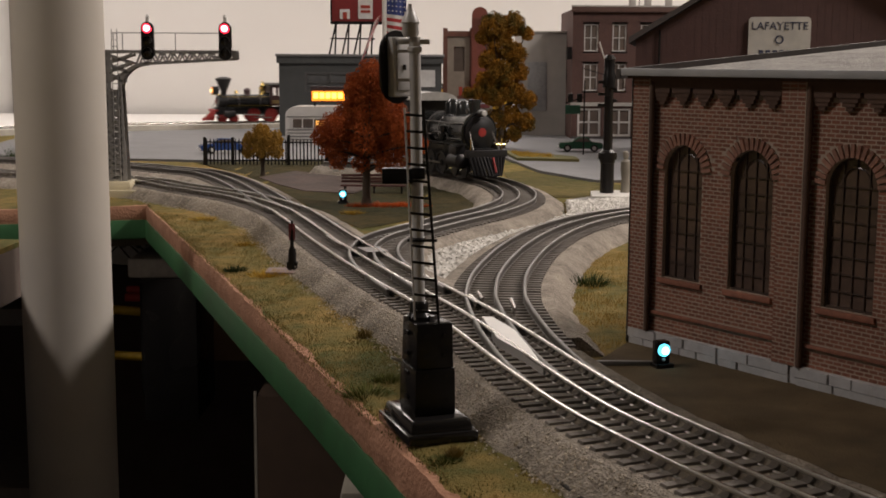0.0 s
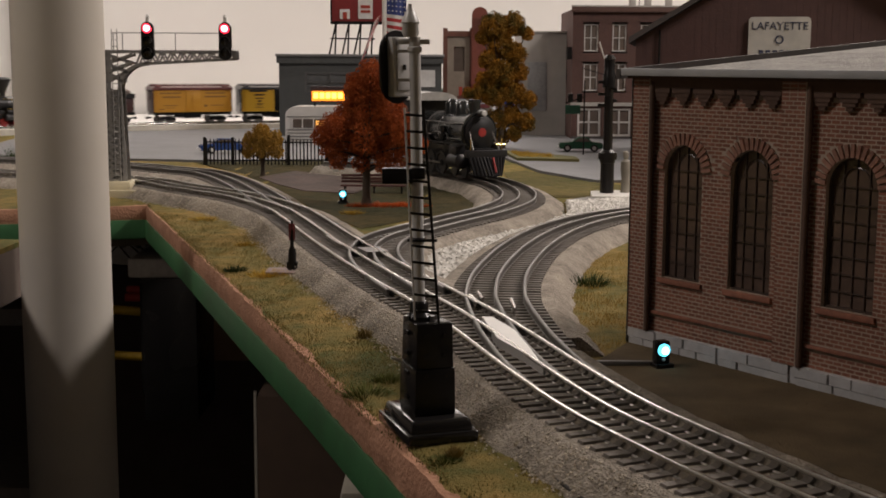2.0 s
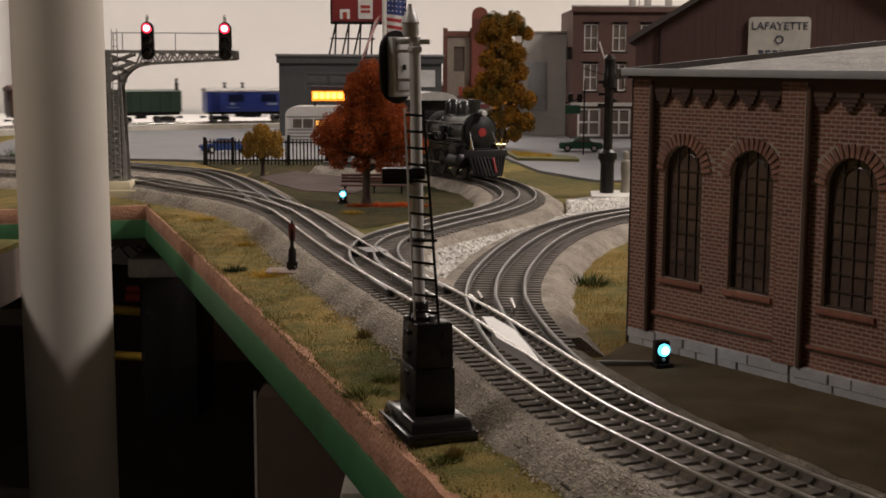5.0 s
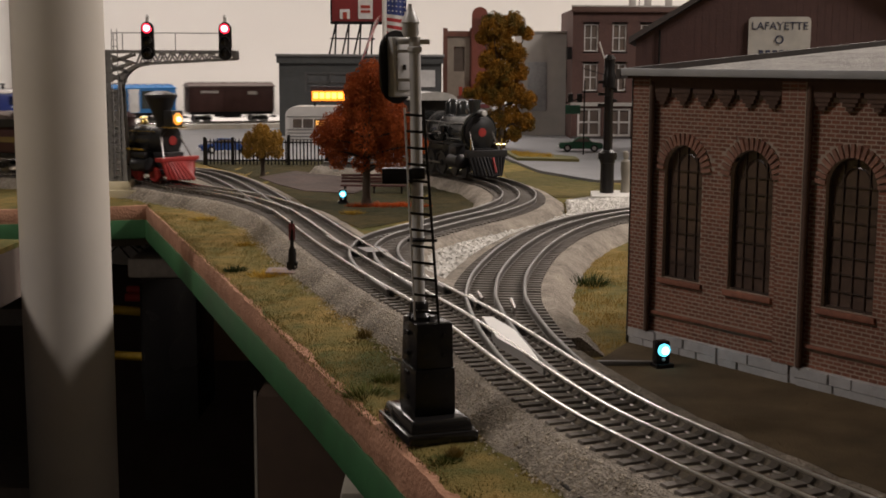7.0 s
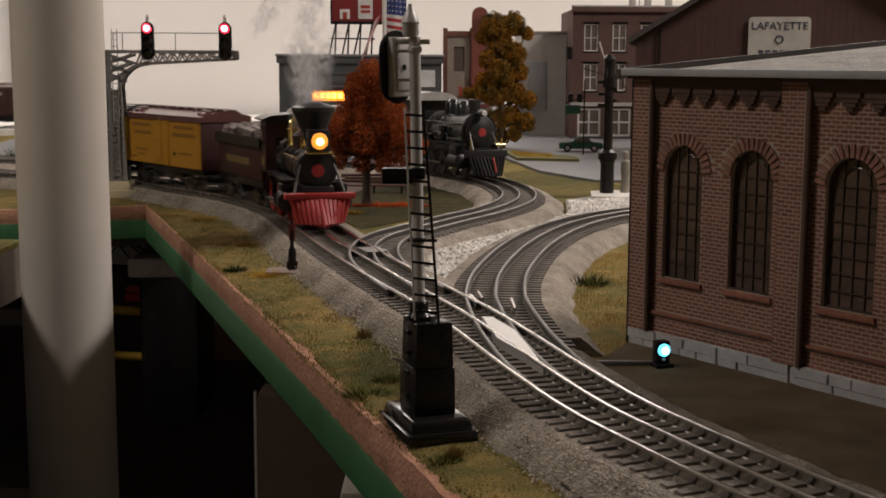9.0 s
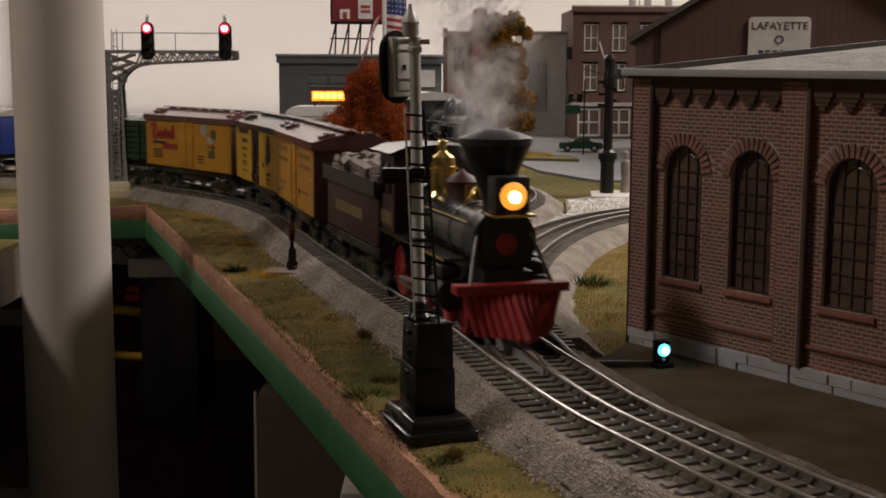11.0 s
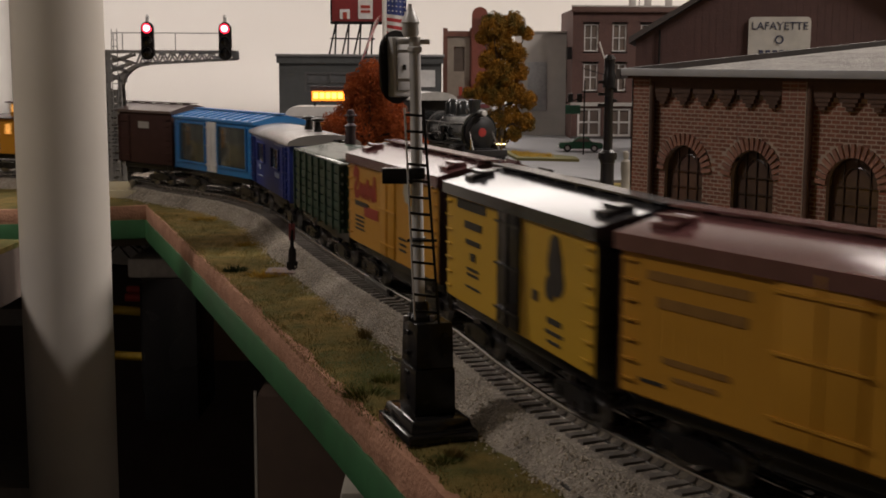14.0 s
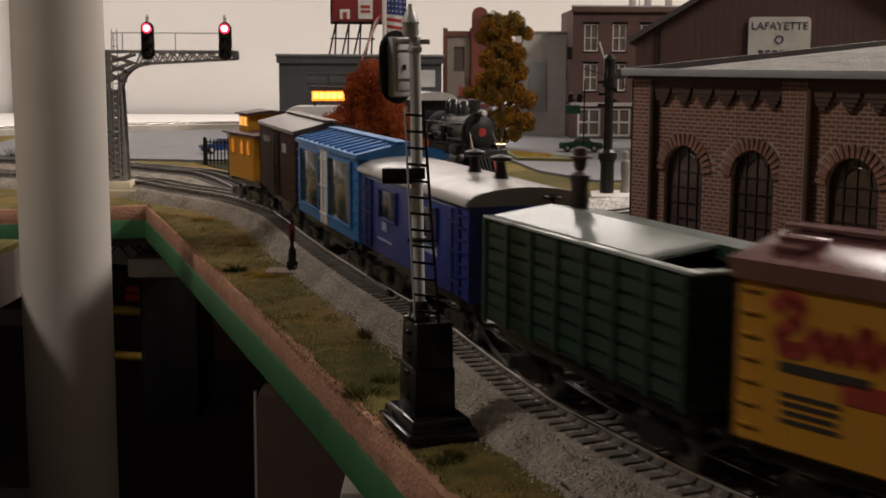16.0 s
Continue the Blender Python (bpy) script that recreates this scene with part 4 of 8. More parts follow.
            part("dark_lens", bm, mat("unlit_lens", (0.015, 0.012, 0.012), None, 0.15), head)
        for z in (0.0135, 0.0, -0.0125):
            bm = bmesh.new()
            for i in range(9):
                a0, a1 = math.pi * i / 9, math.pi * (i + 1) / 9
                prism(bm, [(0.0056 * math.cos(a0), 0.0056 * math.sin(a0)), (0.0056 * math.cos(a1), 0.0056 * math.sin(a1)), (0.0052 * math.cos(a1), 0.0052 * math.sin(a1)), (0.0052 * math.cos(a0), 0.0052 * math.sin(a0))], -0.006, -0.001, k @ Matrix.Translation((0, 0, z)))
            part("visor", bm, BLACK, head)
        bm = bmesh.new()
        lathe(bm, [(0.002, 0.173), (0.002, 0.177), (0.0026, 0.1775), (0.0012, 0.181)], 12, Matrix.Translation((x, -0.009, 0)))
        part("cap", bm, SILVER, head)
    return th


signal_bridge()


def dwarf_signal(x, y, size, rz, label):
    th = thing("dwarf_signal", pose(x, y, GZ, 0, 0, rz), label, "railway signal", "dwarf signals")
    s = size
    part("base", one(-0.6 * s, 0.6 * s, -0.5 * s, 0.6 * s, 0, 0.35 * s, 0.03 * s), BLACK, th)
    part("case", one(-0.45 * s, 0.45 * s, -0.2 * s, 0.5 * s, 0.35 * s, 1.75 * s, 0.08 * s), BLACK, th, "black lamp case")
    bm = bmesh.new()
    lathe(bm, [(0.40 * s, 0), (0.40 * s, 0.1 * s), (0.3 * s, 0.2 * s), (0.05 * s, 0.26 * s)], 20, Matrix.Translation((0, -0.2 * s, 1.2 * s)) @ pose(0, 0, 0, 90))
    part("lit_lens", bm, LAMPBLUE, th, "glowing blue-green lens")
    bm = bmesh.new()
    lathe(bm, [(0.24 * s, 0), (0.2 * s, 0.1 * s), (0.02 * s, 0.13 * s)], 16, Matrix.Translation((0, -0.42 * s, 1.2 * s)) @ pose(0, 0, 0, 90))
    part("bulb_glow", bm, LAMPBLUECORE, th, "bright centre of the lens")
    bm = bmesh.new()
    lathe(bm, [(0.12 * s, 0), (0.1 * s, 0.08 * s)], 12, Matrix.Translation((0, -0.2 * s, 0.6 * s)) @ pose(0, 0, 0, 90))
    part("unlit_lens", bm, SILVER, th)


dwarf_signal(0.1065, 0.612, 0.0078, 18, "small black dwarf signal glowing blue-green beside the track")
dwarf_signal(-0.105, 1.345, 0.0085, 0, "small black dwarf signal glowing pale blue on the verge")
part("switch_rod", one(0.072, 0.104, 0.6135, 0.6165, GZ + 0.0005, GZ + 0.003, 0.0004), mat("grey_plastic_rod", (0.22, 0.21, 0.2), None, 0.5), None)
tagged(bpy.data.objects["switch_rod"], "flat grey rod between dwarf signal and rails", "switch rod")


def switch_stand():
    th = thing("switch_stand", pose(-0.106, 0.897, GZ), "slim black switch stand with a dark red target", "switch stand")
    part("base", one(-0.018, 0.026, -0.012, 0.010, -0.001, 0.0018, 0.0006), mat("grey_tie_plate", (0.32, 0.24, 0.22), None, 0.8), th, "grey plate")
    bm = bmesh.new()
    lathe(bm, [(0.0034, 0.0015), (0.003, 0.008), (0.0026, 0.016), (0.0014, 0.018), (0.0011, 0.03)], 14)
    box(bm, -0.0038, 0.0038, -0.0025, 0.0025, 0.003, 0.0075, 0.0004)
    part("stand", bm, BLACK, th)
    part("target", one(-0.0022, 0.0022, -0.0007, 0.0007, 0.0225, 0.0345, 0.0004), mat("dark_red_target", (0.16, 0.02, 0.02), None, 0.5), th, "dark red target blade")
    bm = bmesh.new()
    cyl(bm, (0, 0, 0.03), (0, 0, 0.0365), 0.0008, n=8)
    part("tip", bm, BLACK, th)


switch_stand()


# ---- turnout fittings ----


def turnout_fittings():
    th = thing("switch_frog", Matrix(), "flat shiny frog plate and guard rails of the switch", "track switch")
    bm = bmesh.new()
    out = [(0.0205, 0.661), (0.0261, 0.6596), (0.0374, 0.6214), (0.0441, 0.5498), (0.0378, 0.574), (0.0263, 0.6079)]
    top = [bm.verts.new((x, y, -0.0004)) for x, y in out]
    bot = [bm.verts.new((x, y, -0.006)) for x, y in out]
    bm.faces.new(top)
    for i in range(len(out)):
        j = (i + 1) % len(out)
        bm.faces.new((top[i], bot[i], bot[j], top[j]))
    bmesh.ops.recalc_face_normals(bm, faces=bm.faces[:])
    part("frog_plate", bm, mat("bright_frog_metal", (0.88, 0.86, 0.83), (0.8, 0.78, 0.75), 0.36, 0.7, scale=80), th, "bright metal frog plate")
    for pts in ([(0.0385, 0.715), (0.0392, 0.69), (0.0385, 0.684)], [(0.0155, 0.727), (0.0185, 0.71), (0.0178, 0.702)], [(0.0205, 0.738), (0.0225, 0.715)], [(-0.045, 0.915), (-0.041, 0.9), (-0.034, 0.868)], [(-0.089, 0.98), (-0.078, 0.945), (-0.073, 0.932)]):
        p = spline(pts, 0.004)
        part("guard_rail", rail_bm(p, 0.0, 0.0002), RAIL, th, "short bright guard rail")
    part("frog_plate", one(-0.008, 0.008, -0.012, 0.012, -0.006, -0.0005, m=pose(-0.0495, 0.905, 0, 0, 0, 20)), STEEL, th, "grey frog plate")


turnout_fittings()


# ---- under the layout ----
CARD = mat("brown_cardboard", (0.34, 0.22, 0.14), (0.27, 0.17, 0.1), 0.9, scale=40)
UNDERDARK = mat("dark_backing", (0.11, 0.085, 0.08), None, 0.95, scale=30)


def under_things():
    # dark sheet added to stand for the darkness under the layout
    solo("skirt", one(-1.9, 1.6, 1.85, 1.87, -1.0, -0.06), UNDERDARK, "dark sheet added under the layout to give its darkness", "curtain", kind="structure")
    th = thing("power_unit", pose(-0.306, 1.35, -0.253), "black electrical power unit with yellow knobs", "power unit")
    part("case", one(-0.014, 0.044, 0.0, 0.1, 0.0, 0.155, 0.002), BLACK, th, "black metal case")
    part("top_cover", one(-0.03, 0.044, 0.006, 0.1, 0.155, 0.176, 0.003), mat("grey_cover", (0.7, 0.67, 0.64), None, 0.6), th, "grey sheet-metal cover")
    part("face_plate", one(-0.017, -0.014, 0.004, 0.1, 0.03, 0.15), BLACK, th)
    for z, r in ((0.118, 0.0), (0.068, 0.0)):
        bm = bmesh.new()
        lathe(bm, [(0.011, 0), (0.011, 0.006), (0.008, 0.008), (0.001, 0.008)], 18, Matrix.Translation((-0.052, 0.02, z)) @ pose(0, 0, 0, 0, -90))
        cyl(bm, (-0.052, 0.02, z), (-0.016, 0.02, z - 0.002), 0.005, n=12)
        part("knob", bm, mat("yellow_plastic", (0.62, 0.40, 0.03), None, 0.45), th, "yellow plastic knob")
    for y, z, c in ((0.02, 0.14, 0), (0.012, 0.133, 0), (0.03, 0.13, 1)):
        bm = bmesh.new()
        cyl(bm, (-0.016, y, z), (-0.034, y, z), 0.0045, n=12)
        part("terminal", bm, RED if not c else BLACK, th, "red terminal post" if not c else "black terminal post")
    part("label_plate", one(-0.0185, -0.017, 0.01, 0.05, 0.09, 0.105), WHITEP, th, "pale label plate")
    solo("cardboard_sheet", one(-0.292, -0.12, 1.5, 1.51, -0.221, -0.06), CARD, "brown cardboard panel under the layout", "cardboard")
    solo("wooden_batten", one(-0.2955, -0.292, 1.492, 1.51, -0.221, -0.06), mat("pale_green_batten", (0.5, 0.48, 0.38), None, 0.7, scale=40), "thin pale wooden batten beside the cardboard panel", "batten")
    # white block stands for the pale background seen through the wires
    solo("white_carton", one(-0.41, -0.335, 1.52, 1.6, -0.11, -0.061, 0.001), WHITEP, "white block standing for the pale background behind the wires", "carton")
    th = thing("cardboard_box", pose(-0.2, 1.35, -1.0), "large brown cardboard box standing under the layout", "cardboard box")
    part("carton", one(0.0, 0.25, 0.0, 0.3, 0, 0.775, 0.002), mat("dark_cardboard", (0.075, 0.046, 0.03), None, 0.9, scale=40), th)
    part("edge_strip", one(-0.003, 0.0, 0.0, 0.006, 0, 0.78), mat("pale_edge", (0.42, 0.38, 0.32), None, 0.8), th, "pale edge strip")
    solo("table_leg", one(-0.0455, 0.0, 0.555, 0.6, -1.0, -0.06, 0.002), mat("pale_wood_leg", (0.48, 0.44, 0.36), None, 0.7, scale=40), "pale painted wooden table leg under the edge", "table leg")
    # wire bundle
    rnd = random.Random(4)
    bm = bmesh.new()
    for i in range(7):
        p = Vector((-0.385 + rnd.uniform(-0.02, 0.02), 1.42, -0.064))
        for k in range(9):
            q = p + Vector((0.013, rnd.uniform(-0.01, 0.01), rnd.uniform(-0.016, 0.015)))
            q.z = min(-0.062, max(-0.1, q.z))
            cyl(bm, p, q, 0.0009, n=6)
            p = q
    solo("wire_tangle", bm, mat("dark_wire_bundle", (0.03, 0.03, 0.03), None, 0.5), "tangle of grey wires hanging under the layout", "wires")
    th = thing("storage_shelf", pose(-0.62, 1.5, -1.0), "grey storage shelf under the layout", "shelf")
    for z in (0.35, 0.6, 0.82):
        part("shelf_board", one(-0.25, 0.16, 0.0, 0.25, z, z + 0.02), mat("grey_shelf", (0.3, 0.29, 0.28), None, 0.6), th)
    for x in (-0.25, 0.14):
        part("post", one(x, x + 0.02, 0.0, 0.02, 0, 0.86), STEEL, th)


under_things()


# ---- trees ----


def leaf_cloud(name, clumps, count, size, material, parent, label, seed):
    """A crown of many small leaves round a set of clumps (x, y, z, radius)."""
    rnd = random.Random(seed)
    w = [c[3] ** 2 for c in clumps]
    verts, faces = [], []
    for _ in range(count):
        cx, cy, cz, r = rnd.choices(clumps, w)[0]
        d = Vector((rnd.gauss(0, 1), rnd.gauss(0, 1), rnd.gauss(0, 1))).normalized()
        rr = r * (0.3 + 0.7 * rnd.random() ** 0.5) * (1 + 0.3 * noise.noise((d * 2.3 + Vector((cx * 90, cy * 90, cz * 90)))))
        p = Vector((cx, cy, cz)) + d * rr
        rot = Euler((rnd.uniform(0, 6.3), rnd.uniform(0, 6.3), rnd.uniform(0, 6.3))).to_matrix()
        s = size * rnd.uniform(0.6, 1.5)
        k = len(verts)
        for q in ((-1, 0, 0), (0, -0.7, 0.2), (1, 0, 0), (0, 0.7, 0.2)):
            verts.append(tuple(p + rot @ Vector(q) * s))
        faces.append((k, k + 1, k + 2, k + 3))
    me = bpy.data.meshes.new(name)
    me.from_pydata(verts, [], faces)
    me.materials.append(material)
    ob = new(name, me)
    ob.parent = parent
    ob["label"], ob["kind"] = label, "stuff"


def tree(x, y, trunk_h, trunk_r, clumps, count, size, leaf, label, leaf_label, seed, bark):
    th = thing("tree", pose(x, y, GZ), label, "tree", "trees")
    rnd = random.Random(seed)
    bm = bmesh.new()
    lathe(bm, [(trunk_r * 1.7, 0), (trunk_r * 1.15, trunk_h * 0.12), (trunk_r, trunk_h * 0.5), (trunk_r * 0.6, trunk_h)], 12)
    part("trunk", bm, bark, th)
    for cx, cy, cz, r in clumps:
        s = Vector((0, 0, min(cz - 0.01, trunk_h * rnd.uniform(0.55, 0.95))))
        e = Vector((cx, cy, cz))
        mid = s.lerp(e, 0.5) + Vector((rnd.uniform(-1, 1), rnd.uniform(-1, 1), 0.5)) * r * 0.2
        bm = bmesh.new()
        cyl(bm, s, mid, trunk_r * 0.45, trunk_r * 0.3, 8)
        cyl(bm, mid, e, trunk_r * 0.3, trunk_r * 0.12, 8)
        part("limb", bm, bark, th)
    leaf_cloud("crown", clumps, count, size, leaf, th, leaf_label, seed)


BARK = mat("dark_bark", (0.07, 0.05, 0.035), None, 0.9, scale=200, bump=0.6)
REDLEAF = mat("rust_red_foliage", (0.44, 0.115, 0.03), (0.22, 0.05, 0.018), 0.9, scale=60, rand=0.4, spec=0.1)
YELLEAF = mat("yellow_orange_foliage", (0.6, 0.26, 0.03), (0.065, 0.07, 0.02), 0.9, scale=45, rand=0.45, spec=0.1)
OLIVELEAF = mat("yellow_olive_foliage", (0.48, 0.28, 0.05), (0.26, 0.16, 0.04), 0.9, scale=60, rand=0.4, spec=0.1)
RED_CLUMPS = [(0.0047, 0.0024, 0.136, 0.0152), (-0.0059, 0.0058, 0.1197, 0.0184), (0.0165, 0.0067, 0.1197, 0.0173), (0.0, 0.0131, 0.0993, 0.0227), (0.0235, 0.0061, 0.0964, 0.0195), (-0.0177, 0.0107, 0.0894, 0.0195), (-0.0341, -0.0093, 0.0812, 0.0152), (-0.0459, -0.0005, 0.0713, 0.0108), (-0.0224, 0.01, 0.0643, 0.0173), (0.0, 0.0046, 0.0701, 0.0238), (0.0235, 0.0102, 0.0643, 0.0195), (0.04, -0.0087, 0.0789, 0.0173), (-0.0294, -0.0004, 0.0479, 0.0108), (0.0188, -0.0039, 0.0449, 0.0119), (0.0388, 0.0007, 0.0508, 0.0119), (-0.0047, 0.001, 0.0449, 0.0108), (0.05, -0.0083, 0.0643, 0.013), (-0.0382, -0.0036, 0.0584, 0.0097), (-0.0041, 0.0238, 0.1197, 0.0184), (0.0, 0.0311, 0.0993, 0.0227), (-0.0124, 0.0287, 0.0894, 0.0195), (-0.0321, 0.0185, 0.0713, 0.0108), (0.0, 0.0226, 0.0701, 0.0238), (0.028, 0.0267, 0.0789, 0.0173)]
YELLOW_CLUMPS = [(-0.0157, -0.0065, 0.2091, 0.0226), (0.0177, 0.0118, 0.211, 0.0217), (0.0412, 0.0044, 0.1974, 0.0126), (-0.0334, -0.0056, 0.1896, 0.0126), (-0.002, 0.0095, 0.178, 0.0244), (0.0216, -0.0094, 0.1624, 0.0199), (-0.0216, 0.0028, 0.1527, 0.0181), (-0.002, -0.0123, 0.1293, 0.0253), (-0.0314, -0.0088, 0.1196, 0.0136), (0.0295, 0.0079, 0.1313, 0.0163), (-0.0373, -0.0062, 0.0963, 0.0163), (-0.0118, -0.0091, 0.0972, 0.0244), (0.0206, 0.0136, 0.0972, 0.0217), (0.0452, 0.0079, 0.0846, 0.0163), (-0.057, -0.003, 0.0963, 0.0108), (0.0157, 0.012, 0.0583, 0.0199), (0.0412, 0.0009, 0.0486, 0.0172), (-0.0039, 0.0046, 0.0515, 0.0199), (0.0216, -0.0052, 0.0281, 0.0136), (0.0, 0.0083, 0.0222, 0.0145)]
OLIVE_CLUMPS = [(-0.0015, 0.0029, 0.057, 0.0117), (-0.0164, 0.0067, 0.0458, 0.011), (0.015, 0.006, 0.0473, 0.0117), (0.0, -0.0036, 0.0369, 0.0138), (-0.0187, -0.0015, 0.031, 0.0083), (0.0187, -0.0042, 0.0325, 0.0096), (0.0015, -0.0057, 0.0503, 0.0124)]
tree(-0.079, 1.323, 0.085, 0.0038, RED_CLUMPS, 75000, 0.0009, REDLEAF, "rust-red autumn tree beside the bench", "dense rust-red leaves", 21, BARK)
tree(0.098, 2.2, 0.13, 0.005, YELLOW_CLUMPS, 60000, 0.0014, YELLEAF, "tall yellow-orange autumn tree near the street", "clumped yellow and orange leaves", 22, BARK)
tree(-0.234, 1.67, 0.04, 0.0025, OLIVE_CLUMPS, 9000, 0.0011, OLIVELEAF, "small round yellow-brown tree by the fence", "yellow-brown leaves", 23, BARK)


# ---- fence, bench ----
def fence():
    th = thing("picket_fence", pose(-0.342, 1.85, GZ), "black iron picket fence along the street", "fence")
    L = 0.176
    for x in (0.0, 0.04, 0.12, L):
        h = 0.044 if x == 0.12 else 0.04
        part("post", one(x - 0.0022, x + 0.0022, -0.002, 0.002, 0, h, 0.0004), BLACK, th)
    for z in (0.006, 0.032):
        part("rail", one(0.0, L, -0.0008, 0.0008, z, z + 0.002), BLACK, th)
    n = 34
    for i in range(n):
        x = 0.003 + i * (L - 0.006) / (n - 1)
        part("picket", prism(bmesh.new(), [(x - 0.0009, 0.001), (x + 0.0009, 0.001), (x + 0.0009, 0.036), (x, 0.0385), (x - 0.0009, 0.036)], -0.0014, -0.0004), BLACK, th)


fence()


def bench():
    th = thing("park_bench", pose(-0.078, 1.455, GZ), "dark red slatted park bench", "bench")
    wood = mat("dark_red_wood", (0.09, 0.026, 0.022), None, 0.6, scale=120)
    for i in range(3):
        part("seat_slat", one(-0.038, 0.036, -0.008 + i * 0.005, -0.0045 + i * 0.005, 0.0085, 0.0098), wood, th)
    for i in range(3):
        part("back_slat", one(-0.038, 0.036, 0.0075, 0.009, 0.0115 + i * 0.0035, 0.0142 + i * 0.0035), wood, th)
    for x in (-0.033, 0.0, 0.031):
        part("leg", one(x - 0.001, x + 0.001, -0.007, 0.008, 0, 0.0085), BLACK, th)


bench()


# ---- vehicles ----
def model_car(x, y, rz, paint, label, s=0.072):
    th = thing("model_car", pose(x, y, GZ + 0.0035, 0, 0, rz), label, "car", "parked cars")
    w = 0.013
    bm = prism(bmesh.new(), [(-s / 2, 0.005), (s / 2, 0.005), (s / 2, 0.0125), (s * 0.46, 0.0145), (s * 0.22, 0.0155), (-s * 0.3, 0.0155), (-s * 0.48, 0.014), (-s / 2, 0.011)], -w, w)
    bmesh.ops.bevel(bm, geom=bm.edges[:], offset=0.0012, segments=2, affect="EDGES")
    part("body", bm, paint, th)
    bm = prism(bmesh.new(), [(-s * 0.26, 0.0152), (s * 0.2, 0.0152), (s * 0.08, 0.0232), (-s * 0.16, 0.0236)], -w * 0.82, w * 0.82)
    bmesh.ops.bevel(bm, geom=bm.edges[:], offset=0.001, segments=2, affect="EDGES")
    cab = part("cabin", bm, paint, th)
    for side in (-1, 1):
        bm = prism(bmesh.new(), [(-s * 0.21, 0.0165), (s * 0.15, 0.0165), (s * 0.07, 0.022), (-s * 0.14, 0.0222)], side * w * 0.83 - 0.0003, side * w * 0.83 + 0.0003)
        part("window", bm, WINGLASS, cab)
    part("bumper", one(s / 2 - 0.0008, s / 2 + 0.0012, -w, w, 0.006, 0.0085, 0.0004), SILVER, th)
    part("bumper", one(-s / 2 - 0.0012, -s / 2 + 0.0008, -w, w, 0.006, 0.0085, 0.0004), SILVER, th)
    for px in (-s * 0.3, s * 0.31):
        for side in (-1, 1):
            bm = bmesh.new()
            lathe(bm, [(0.0056, -0.0015), (0.006, -0.0008), (0.006, 0.0012), (0.005, 0.0016), (0.0035, 0.0012)], 16, Matrix.Translation((px, side * w * 0.93, 0.006)) @ pose(0, 0, 0, -90 * side))
            wh = part("wheel", bm, BLACK, th)
            bm = bmesh.new()
            lathe(bm, [(0.0034, 0.001), (0.003, 0.0019), (0.001, 0.0021)], 12, Matrix.Translation((px, side * w * 0.93, 0.006)) @ pose(0, 0, 0, -90 * side))
            part("hubcap", bm, SILVER, wh)


model_car(0.226, 2.13, 178, mat("green_car_paint", (0.03, 0.13, 0.07), None, 0.25, scale=20), "dark green parked model sedan on the street")
model_car(-0.345, 2.05, 20, mat("blue_car_paint", (0.03, 0.075, 0.25), None, 0.25, scale=20), "blue parked model car behind the fence", 0.085)


# ---- parked locomotive ----
PILOTBLACK = mat("flat_black_casting", (0.02, 0.019, 0.02), None, 0.7, spec=0.2)


